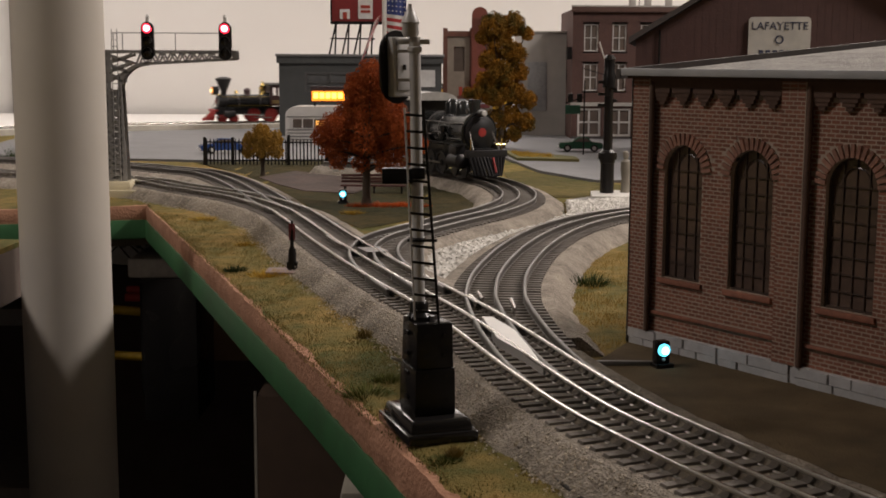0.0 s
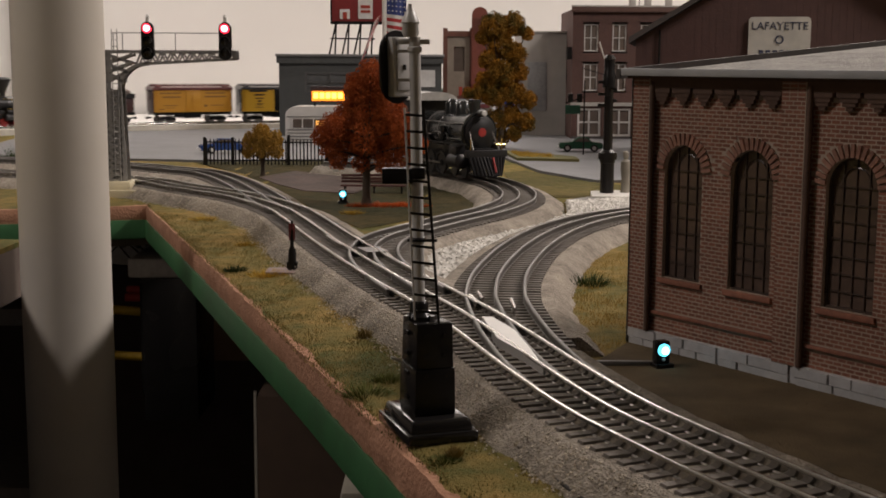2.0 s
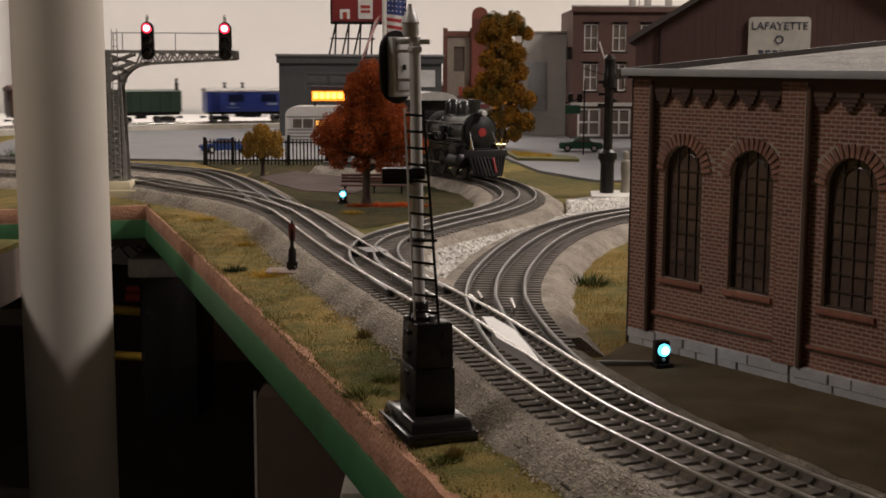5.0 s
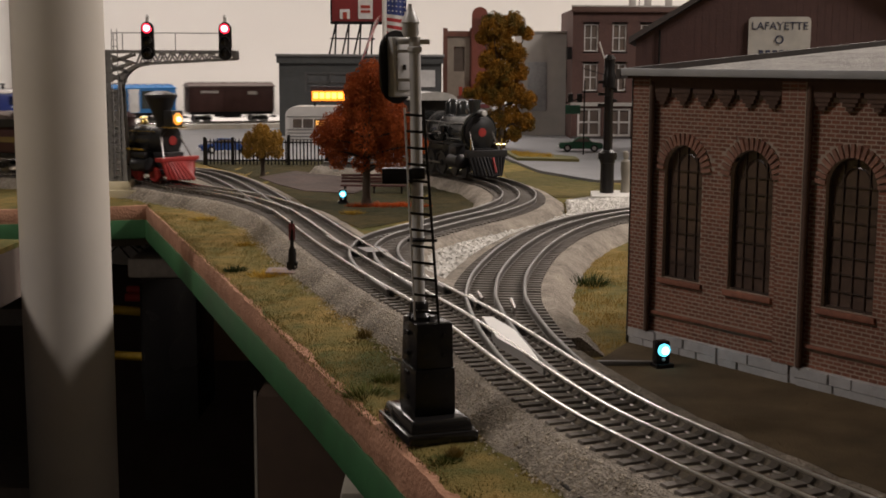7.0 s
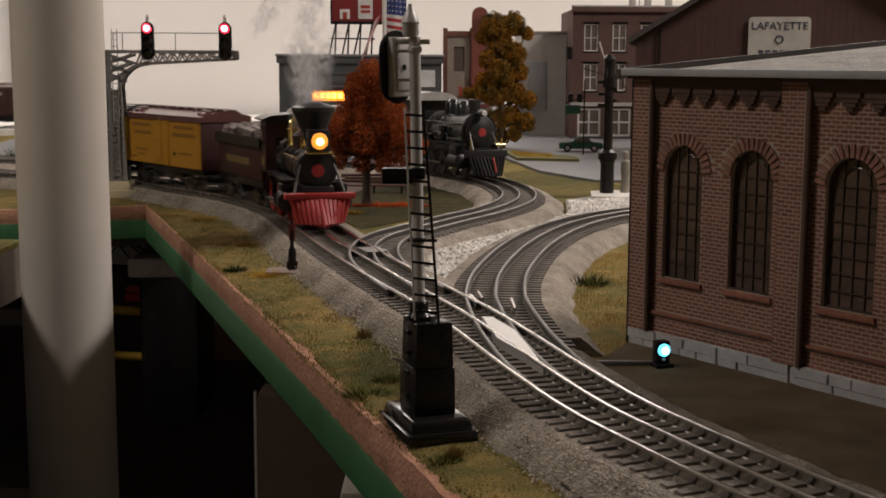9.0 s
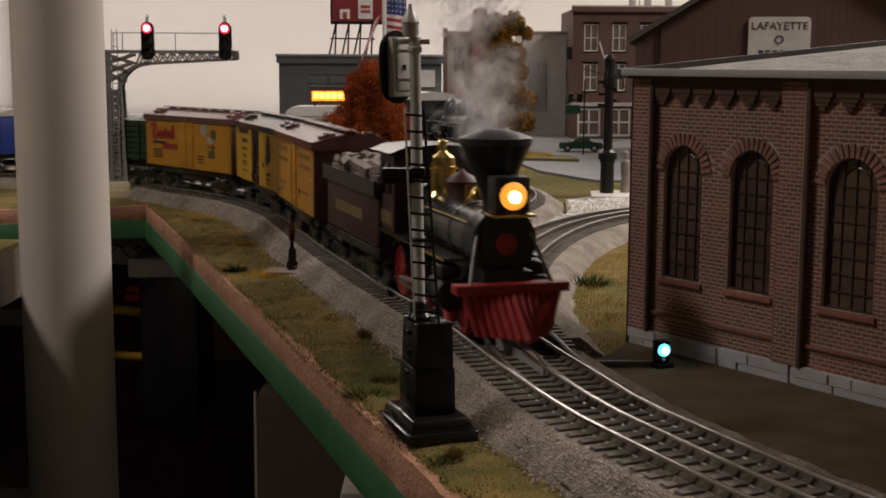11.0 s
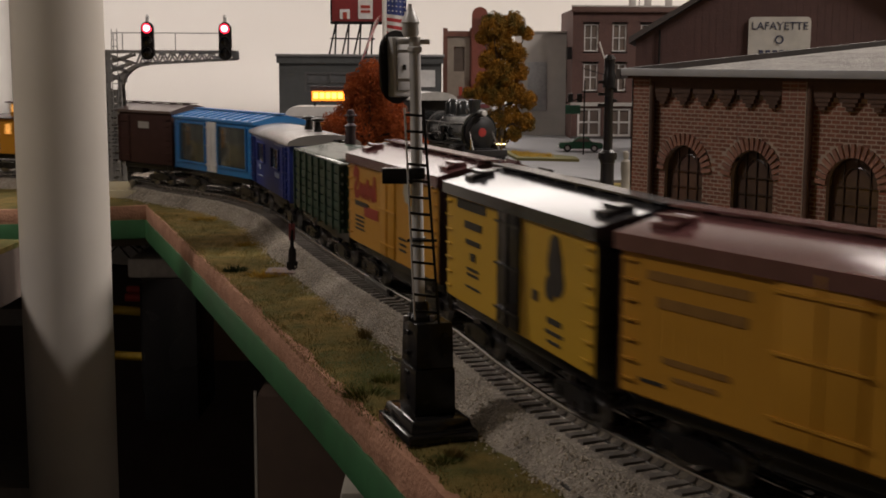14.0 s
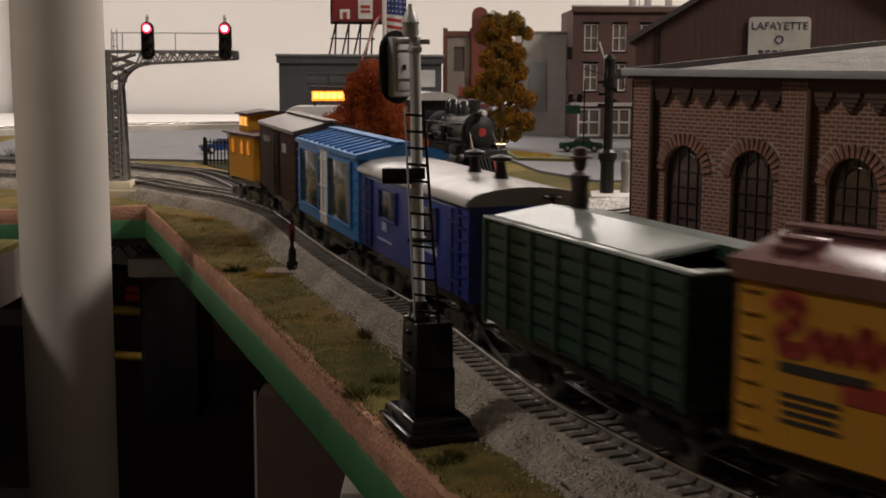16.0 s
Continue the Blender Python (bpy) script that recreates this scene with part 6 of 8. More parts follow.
def brick_block():
    th = thing("brick_row_building", pose(0.246, 2.5, GZ), "three-storey dark brick building with white-framed windows", "building")
    br = mat("far_brick", (0.105, 0.055, 0.045), (0.07, 0.036, 0.03), 0.85, scale=260)
    trim = mat("pale_stone_trim", (0.42, 0.4, 0.37), None, 0.7)
    holes = []
    for z0, z1 in ((0.17, 0.222), (0.095, 0.147)):
        for x in (0.022, 0.076, 0.130, 0.184):
            holes.append((x, x + 0.027, z0, z1))
    for x in (0.012, 0.07, 0.128, 0.186):
        holes.append((x, x + 0.045, 0.008, 0.062))
    part("wall", walls_with_holes(bmesh.new(), 0, 0.24, 0, 0.254, 0, 0.01, holes), br, th)
    bm = one(0, 0.01, 0.01, 0.25, 0, 0.25)
    box(bm, 0.23, 0.24, 0.01, 0.25, 0, 0.25)
    box(bm, 0.01, 0.23, 0.24, 0.25, 0, 0.25)
    box(bm, 0.01, 0.23, 0.01, 0.24, 0.238, 0.243)
    part("wall", bm, br, th)
    for h in holes:
        window_unit(th, *h, 0.003, mat("white_frame", (0.62, 0.6, 0.57), None, 0.6), WINGLASS, trim if h[2] > 0.05 else None)
    part("cornice", one(-0.003, 0.243, -0.007, 0.0, 0.244, 0.254, 0.0008), mat("dark_cornice", (0.13, 0.07, 0.055), None, 0.7), th)
    part("coping", one(-0.003, 0.243, -0.008, 0.004, 0.254, 0.257), trim, th)
    part("belt_course", one(-0.002, 0.242, -0.004, 0.0, 0.066, 0.073), trim, th)
    part("storefront_sill", one(0.0, 0.24, -0.003, 0.0, 0.0, 0.008), mat("dark_sill", (0.08, 0.07, 0.07), None, 0.7), th)
    part("side_sign", one(-0.011, -0.002, -0.01, 0.02, 0.155, 0.178), BLACK, th, "small black hanging sign")
    for x in (0.11, 0.14, 0.18):
        part("chimney", one(x, x + 0.012, 0.02, 0.035, 0.243, 0.275, 0.0005), trim, th, "pale chimney")
    part("aerial", cyl(bmesh.new(), (0.13, 0.03, 0.25), (0.13, 0.03, 0.3), 0.0007, n=6), BLACK, th)


brick_block()


def street_lamp():
    th = thing("street_sign_post", pose(0.222, 2.05, GZ), "slim black street lamp with a small green sign", "street lamp")
    part("post", cyl(bmesh.new(), (0, 0, 0), (0, 0, 0.12), 0.0012, n=8), BLACK, th)
    part("arm", cyl(bmesh.new(), (-0.03, 0, 0.085), (0, 0, 0.095), 0.0011, n=6), BLACK, th)
    part("sign", one(-0.03, -0.006, -0.002, 0.0, 0.068, 0.082, 0.0005), mat("green_sign", (0.03, 0.12, 0.08), None, 0.5), th, "small green sign")
    for x in (-0.026, -0.012):
        part("lamp_head", one(x, x + 0.008, -0.004, 0.004, 0.086, 0.1, 0.001), BLACK, th)


def lettering(text, size, m, parent, material, name):
    cu = bpy.data.curves.new(name, "FONT")
    cu.body, cu.size, cu.align_x, cu.extrude = text, size, "CENTER", 0.0003
    ob = bpy.data.objects.new(name + "_source", cu)
    me = bpy.data.meshes.new_from_object(ob)
    bpy.data.objects.remove(ob)
    me.materials.append(material)
    o = new(name, me)
    o.parent = parent
    o.matrix_basis = m
    return o


def motor_house():
    th = thing("dark_gabled_workshop", pose(0.281, 1.9, GZ, 0, 0, -10), "dark red-brown gabled workshop with a pale sign", "building")
    wood = mat("dark_red_siding", (0.07, 0.032, 0.028), (0.05, 0.023, 0.02), 0.8, scale=60, bump=0.3, bscale=300)
    W, zs, za = 0.44, 0.182, 0.318
    part("wall", prism(bmesh.new(), [(0, 0), (W, 0), (W, zs), (W / 2, za), (0, zs)], 0, 0.35), wood, th)
    bm = bmesh.new()
    for i in range(44):
        x = 0.002 + i * 0.01
        top = zs + (za - zs) * (1 - abs(x + 0.004 - W / 2) / (W / 2)) - 0.004
        box(bm, x, x + 0.0096, -0.0006, 0.0, 0.0, top)
    part("siding", bm, wood, th)["kind"] = "stuff"
    roofm = mat("dark_roof_edge", (0.06, 0.05, 0.048), None, 0.7)
    for d in (0, 1):
        pts = [(-0.012, zs - 0.006), (W / 2, za + 0.002), (W / 2, za + 0.01), (-0.012, zs + 0.003)]
        if d:
            pts = [(W - x, z) for x, z in pts][::-1]
        part("roof", prism(bmesh.new(), pts, -0.014, 0.36), roofm, th)
    part("corner_board", one(-0.002, 0.006, -0.003, 0.0, 0, zs), wood, th)
    part("conduit", cyl(bmesh.new(), (0.032, -0.003, 0.05), (0.032, -0.003, 0.195), 0.0015, n=8), BLACK, th)
    out = []
    x0, x1, z0, z1, r = 0.157, 0.243, 0.145, 0.214, 0.006
    for cx, cz, a0 in ((x1 - r, z1 - r, 0), (x0 + r, z1 - r, 90), (x0 + r, z0 + r, 180), (x1 - r, z0 + r, 270)):
        out += [(cx + r * math.cos(radians(a0 + 18 * i)), cz + r * math.sin(radians(a0 + 18 * i))) for i in range(6)]
    sg = part("sign_board", prism(bmesh.new(), out, -0.005, -0.001), mat("pale_sign_paint", (0.5, 0.48, 0.44), None, 0.7, scale=60), th, "pale sign board with dark lettering")
    ink = mat("navy_sign_ink", (0.03, 0.035, 0.07), None, 0.7)
    lettering("LAFAYETTE", 0.0155, pose(0.2, -0.0053, 0.196, 90, 0, 0), sg, ink, "sign_lettering")
    bm = bmesh.new()
    for i in range(16):
        a0, a1 = 2 * math.pi * i / 16, 2 * math.pi * (i + 1) / 16
        prism(bm, [(0.2 + 0.0062 * math.cos(a0), 0.182 + 0.0062 * math.sin(a0)), (0.2 + 0.0062 * math.cos(a1), 0.182 + 0.0062 * math.sin(a1)), (0.2 + 0.0042 * math.cos(a1), 0.182 + 0.0042 * math.sin(a1)), (0.2 + 0.0042 * math.cos(a0), 0.182 + 0.0042 * math.sin(a0))], -0.0058, -0.005)
    part("sign_emblem", bm, ink, sg, "round dark emblem")
    for i in range(6):
        x = 0.172 + i * 0.0095
        part("sign_letter_bar", one(x, x + 0.0065, -0.0058, -0.005, 0.153, 0.167), ink, sg)


motor_house()
street_lamp()


# ---- single bricks of the building front ----


def bricks():
    h, w = 0.00195, 0.00475
    joint = 0.00056
    verts, faces = [], []
    near = 0
    mesh = None
    def add(u0, u1, y0, y1, z0, z1):
        k = len(verts)
        verts.extend([(u0, y0, z0), (u1, y0, z0), (u1, y0, z1), (u0, y0, z1), (u0, y1, z0), (u1, y1, z0), (u1, y1, z1), (u0, y1, z1)])
        faces.extend([tuple(i + k for i in f) for f in ((0, 1, 2, 3), (1, 5, 6, 2), (4, 0, 3, 7), (3, 2, 6, 7), (4, 5, 1, 0))])
    rnd = random.Random(2)
    brick_mesh = mesh_of(one(0, w - joint, -0.0005, 0.0005, 0, h - joint), "brick")
    brick_mesh.materials.append(BRICK)
    z, row = -0.0066, 0
    while z < 0.1105 + h:
        for a, b in zip([p[1] for p in BAY[:-1]], [p[0] for p in BAY[1:]]):
            u = a + (w / 2 if row % 2 else 0) - w
            while u < b:
                u0, u1 = max(a, u), min(b, u + w) - joint
                if z + h > SILL - 0.0005 and z < SPRING:
                    for p, q in WINDOWS:
                        if u0 < p < u1:
                            u1 = p - 0.0001
                        elif u0 < q < u1:
                            u0 = q + 0.0001
                if u1 - u0 > 0.0007 and not blocked(u0, u1, z, z + h) and not (0.0018 < z + h and z < 0.0044):
                    y = 0.00046 - rnd.uniform(0, 0.00007)
                    if near < 150 and u1 - u0 > w * 0.8 and 0.0 <= z < 0.02 and a < 0.15:
                        ob = new("brick", brick_mesh)
                        ob.parent = FRONT
                        ob.location = (u0, y + 0.0005, z)
                        near += 1
                    else:
                        add(u0, u1, y, 0.001, z, z + h - joint)
                u += w
        for a, b in BAY:
            n = 3
            ww = (b - a) / n
            for i in range(-1, n + 1):
                u0 = max(a, a + i * ww + (ww / 2 if row % 2 else 0))
                u1 = min(b, a + (i + 1) * ww + (ww / 2 if row % 2 else 0)) - joint
                if u1 - u0 > 0.0008:
                    add(u0, u1, -0.00284 - rnd.uniform(0, 0.00007), -0.002, z, z + h - joint)
        z += h
        row += 1
    while z < 0.1225:
        for a, b in BAY:
            n = 3
            ww = (b - a) / n
            for i in range(n):
                add(a + i * ww, a + (i + 1) * ww - joint, -0.003, -0.002, z, z + h - joint)
        z += h
    me = bpy.data.meshes.new("brickwork")
    me.from_pydata(verts, [], faces)
    me.materials.append(BRICK)
    ob = new("brickwork", me)
    ob.parent, ob["kind"], ob["label"] = FRONT, "stuff", "courses of small red-brown bricks"
    # arch bricks
    ARCHBRICK = mat("arch_brick_brown", (0.40, 0.21, 0.15), (0.26, 0.13, 0.095), 0.85, scale=350, rand=0.3)
    for a, b in WINDOWS[:4]:
        c, r, hh = (a + b) / 2, (b - a) / 2, TOP - SPRING
        n = 17
        for i in range(n):
            t = math.pi * (i + 0.5) / n
            p = Vector((c - (r + 0.003) * math.cos(t), 0, SPRING + (hh + 0.003) * math.sin(t)))
            ang = math.degrees(math.atan2(p.z - (SPRING - 0.001), p.x - c))
            ob = part("arch_brick", one(-0.0029, 0.0029, -0.0006, 0.0008, -0.00095, 0.00095, m=Matrix.Translation(p) @ pose(0, 0, 0, 0, -ang, 0)), ARCHBRICK, FRONT)


bricks()


# ---- train ----
SPEED = 0.2205
WHEELSETS = []


def wheelset(parent, x, r, material=None):
    bm = bmesh.new()
    for y in (-0.0168, 0.0168):
        k = Matrix.Translation((0, y, 0)) @ pose(0, 0, 0, 90 if y < 0 else -90)
        lathe(bm, [(r + 0.0009, -0.0013), (r + 0.0009, -0.0006), (r, -0.0005), (r * 0.97, 0.0012), (r * 0.8, 0.0012), (r * 0.72, 0.0005), (r * 0.35, 0.0004), (r * 0.3, 0.0014), (0, 0.0014)], 18, k)
    cyl(bm, (0, -0.017, 0), (0, 0.017, 0), 0.0014, n=8)
    ob = part("wheelset", bm, material or BLACKIRON, parent)
    ob.location = (x, 0, r)
    WHEELSETS.append((ob, r))
    return ob


def truck(parent, x):
    """A four-wheel bogie with side frames."""
    bm = bmesh.new()
    for y in (-0.0215, 0.0215):
        prism(bm, [(-0.019, 0.0065), (-0.015, 0.0045), (-0.0115, 0.0065), (-0.004, 0.0045), (0.004, 0.0045), (0.0115, 0.0065), (0.015, 0.0045), (0.019, 0.0065), (0.018, 0.0105), (0.006, 0.0125), (-0.006, 0.0125), (-0.018, 0.0105)], y - 0.0013, y + 0.0013, Matrix.Translation((x, 0, 0)))
        for dx in (-0.0125, 0.0125):
            cyl(bm, (x + dx, y - 0.002, 0.008), (x + dx, y + 0.002, 0.008), 0.0024, n=10)
        for dx in (-0.003, 0, 0.003):
            cyl(bm, (x + dx, y, 0.0055), (x + dx, y, 0.011), 0.0012, n=8)
    box(bm, x - 0.005, x + 0.005, -0.021, 0.021, 0.009, 0.0125)
    part("truck_frame", bm, BLACK, parent, "black cast side-frame bogie")
    for dx in (-0.0125, 0.0125):
        wheelset(parent, x + dx, 0.0068, STEEL)


def coupler(parent, x, d):
    bm = bmesh.new()
    box(bm, min(x, x + d * 0.010), max(x, x + d * 0.010), -0.002, 0.002, 0.009, 0.0125, 0.0005)
    box(bm, min(x + d * 0.008, x + d * 0.013), max(x + d * 0.008, x + d * 0.013), -0.0035, 0.0035, 0.008, 0.0135, 0.0008)
    part("coupler", bm, BLACK, parent)


def bars(parent, material, side, rects, name="lettering", depth=0.00035, y=0.0275):
    """Small printed blocks on a side: rows of x0, x1, z0, z1."""
    for x0, x1, z0, z1 in rects:
        yy = (y * side, (y + depth) * side)
        part(name, one(x0, x1, min(yy), max(yy), z0, z1), material, parent)


def plain_car(name, length, label, body_mat, roof_mat, end_mat, style, w=0.0275, z0=0.0225, z1=0.0755, ridge=0.0815, eave=0.0026, rise=0.009):
    th = thing(name, Matrix(), label, "freight car", "cars of the train")
    h = length / 2
    bm = one(-h, h, -w, w, z0, z1, 0.0006)
    part("body", bm, body_mat, th)
    # sheathing: upright boards proud of the body
    for side in (-1, 1):
        if style != "reefer":
            continue
        n = int(length / 0.0056)
        step = (length - 0.002) / n
        yy = (side * w, side * (w + 0.00028))
        board = mesh_of(one(0, step - 0.0003, min(yy), max(yy), z0 + 0.0008, z1 - 0.001), "board")
        board.materials.append(body_mat)
        for i in range(n):
            ob = new("board", board)
            ob.parent, ob.location = th, (-h + 0.001 + i * step, 0, 0)
    for d in (-1, 1):
        xx = (d * h, d * (h + 0.0012))
        bm = one(min(xx), max(xx), -w, w, z0 - 0.001, z1 + 0.0003, 0.0004)
        for k in range(9):
            z = z0 + 0.004 + k * 0.0055
            xq = (d * (h + 0.001), d * (h + 0.0018))
            if style == "stock":
                box(bm, min(xq), max(xq), -w + 0.003, w - 0.003, z, z + 0.0022)
        part("end_wall", bm, end_mat or body_mat, th)
    # roof
    bm = bmesh.new()
    if style == "round":
        out = [(-(w + 0.002) + 0, z1 - 0.001)]
        for i in range(13):
            a = math.pi * (1 - i / 12)
            out.append(((w + 0.002) * math.cos(a), z1 + rise * math.sin(a)))
        out.append((w + 0.002, z1 - 0.001))
        prism(bm, out, -h - 0.003, h + 0.003, pose(0, 0, 0, 0, 0, 90))
    else:
        prism(bm, [(-w - 0.0018, z1 - eave), (w + 0.0018, z1 - eave), (w + 0.0018, z1), (0.004, ridge), (-0.004, ridge), (-w - 0.0018, z1)], -h - 0.0025, h + 0.0025, pose(0, 0, 0, 0, 0, 90))
    part("roof", bm, roof_mat, th)
    if style != "round":
        bm = bmesh.new()
        for y in (-0.0031, 0, 0.0031):
            box(bm, -h - 0.004, h + 0.004, y - 0.0014, y + 0.0014, ridge + 0.001, ridge + 0.0018)
        for i in range(8):
            x = -h + 0.01 + i * (length - 0.02) / 7
            box(bm, x - 0.001, x + 0.001, -0.004, 0.004, ridge - 0.0004, ridge + 0.001)
        part("roof_walk", bm, roof_mat, th, "plank roof walk")
        if style in ("reefer", "stock"):
            for sx in (-1, 1):
                for sy in (-1, 1):
                    x, y = sx * (h - 0.012), sy * 0.016
                    bm = bmesh.new()
                    tilt = Matrix.Translation((x, y, ridge - 0.0023)) @ pose(0, 0, 0, -sy * 13)
                    box(bm, -0.006, 0.006, -0.0055, 0.0055, -0.0012, 0.0014, 0.0004, m=tilt)
                    box(bm, -0.0072, 0.0072, -0.001, 0.001, 0.0014, 0.0026, m=tilt)
                    part("ice_hatch", bm, roof_mat, th)
    # brake wheel
    bm = bmesh.new()
    cyl(bm, (h + 0.004, 0.012, 0.05), (h + 0.004, 0.012, 0.07), 0.0007, n=6)
    lathe(bm, [(0.0048, 0), (0.0052, 0.0006), (0.0048, 0.0012), (0.0038, 0.0008), (0.001, 0.0014)], 14, Matrix.Translation((h + 0.004, 0.012, 0.0695)))
    part("brake_wheel", bm, BLACK, th)
    # underframe
    bm = one(-h + 0.002, h - 0.002, -w + 0.004, w - 0.004, 0.0165, z0, 0.0006)
    box(bm, -0.03, 0.03, -0.02, -0.012, 0.0105, 0.0165, 0.0008)
    box(bm, -0.02, 0.02, 0.012, 0.02, 0.0105, 0.0165, 0.0008)
    cyl(bm, (-0.012, -0.005, 0.0125), (0.012, -0.005, 0.0125), 0.004, n=12)
    for y in (-0.018, 0.018):
        cyl(bm, (-h + 0.03, y, 0.0165), (-0.022, y, 0.0095), 0.0006, n=6)
        cyl(bm, (-0.022, y, 0.0095), (0.022, y, 0.0095), 0.0006, n=6)
        cyl(bm, (0.022, y, 0.0095), (h - 0.03, y, 0.0165), 0.0006, n=6)
    part("underframe", bm, BLACK, th)
    for d in (-1, 1):
        truck(th, d * (h - 0.03))
        coupler(th, d * (h - 0.002), d)
    # ladders and steps
    for side in (-1, 1):
        for d in (-1, 1):
            for k in range(7):
                z = z0 + 0.005 + k * 0.0066 * (z1 - z0) / 0.053
                yy = (side * (w + 0.0003), side * (w + 0.0014))
                xx = (d * (h - 0.0085), d * (h - 0.0015))
                part("grab_iron", one(min(xx), max(xx), min(yy), max(yy), z, z + 0.0006), body_mat, th)
            xx = (d * (h - 0.0075), d * (h - 0.0025))
            bm = one(min(xx) - 0.0004, max(xx) + 0.0004, side * w - 0.0005, side * w + 0.0005, z0 - 0.007, z0 - 0.006)
            for q in xx:
                box(bm, q - 0.0004, q + 0.0004, side * w - 0.0005, side * w + 0.0005, z0 - 0.006, z0 + 0.001)
            part("step", bm, BLACK, th)
    return th


def door(th, x0, x1, z0, z1, material, y=0.0275, label=""):
    for side in (-1, 1):
        yy = (side * (y - 0.0005), side * (y + 0.0012))
        bm = one(x0, x1, min(yy), max(yy), z0, z1, 0.0003)
        yb = (side * (y + 0.001), side * (y + 0.0019))
        for z in (z0 + 0.006, (z0 + z1) / 2, z1 - 0.007):
            box(bm, x0 - 0.002, x1 + 0.002, min(yb), max(yb), z, z + 0.0009)
        box(bm, (x0 + x1) / 2 - 0.0005, (x0 + x1) / 2 + 0.0005, min(yb), max(yb), z0, z1)
        part("door", bm, material, th, label)


def text_rows(th, material, blocks, sides=(-1, 1), y=0.0278):
    """Print in plain bars: blocks of x centre, width, z, height."""
    for side in sides:
        bars(th, material, side, [(c * side - wd / 2, c * side + wd / 2, z, z + hh) for c, wd, z, hh in blocks], y=y)


def reefer_orange():
    th = plain_car("refrigerator_car", 0.173, "orange-yellow wooden refrigerator car with a maroon roof", ORANGE, MAROONROOF, MAROON, "reefer", eave=0.0055)
    door(th, -0.016, 0.016, 0.0235, 0.0735, ORANGE)
    text_rows(th, mat("faded_brown_print", (0.30, 0.15, 0.03), None, 0.6), [(-0.05, 0.044, 0.062, 0.003), (-0.05, 0.05, 0.054, 0.0035), (0.05, 0.046, 0.062, 0.003), (0.048, 0.04, 0.0535, 0.0034), (-0.052, 0.03, 0.036, 0.002), (0.05, 0.03, 0.036, 0.002), (0.05, 0.02, 0.031, 0.0015)])
    text_rows(th, INK, [(-0.028, 0.005, 0.034, 0.004), (0.07, 0.012, 0.028, 0.0012)])
    return th


def reefer_lemon():
    th = plain_car("refrigerator_car", 0.173, "deep yellow refrigerator car with a black roof and black door", YELLOW, mat("black_car_roof", (0.05, 0.048, 0.05), None, 0.14, scale=70), BLACK, "reefer", eave=0.005)
    door(th, -0.013, 0.013, 0.0235, 0.0725, BLACK, label="black sliding door")
    text_rows(th, INK, [(0.05, 0.04, 0.0655, 0.0042), (0.047, 0.024, 0.0575, 0.0032), (0.047, 0.02, 0.0505, 0.0022), (0.047, 0.007, 0.0435, 0.0035), (0.047, 0.016, 0.039, 0.0012), (0.047, 0.016, 0.0365, 0.0012), (0.047, 0.02, 0.031, 0.001)])
    text_rows(th, INK, [(-0.03, 0.006, 0.04, 0.004), (-0.05, 0.014, 0.034, 0.0022), (-0.05, 0.017, 0.03, 0.0014), (-0.05, 0.013, 0.0265, 0.0012)])
    for side in (-1, 1):
        bm = bmesh.new()
        for k, (cx, cz, r) in enumerate([(0, 0.057, 0.0075), (0.003, 0.051, 0.006), (-0.004, 0.0475, 0.005), (0.0, 0.063, 0.005)]):
            cyl(bm, (-0.05 * side + cx, side * 0.0277, cz), (-0.05 * side + cx, side * (0.0281 + 0.0001 * k), cz), r, n=14)
        part("emblem", bm, INK, th, "dark printed emblem")
    return th


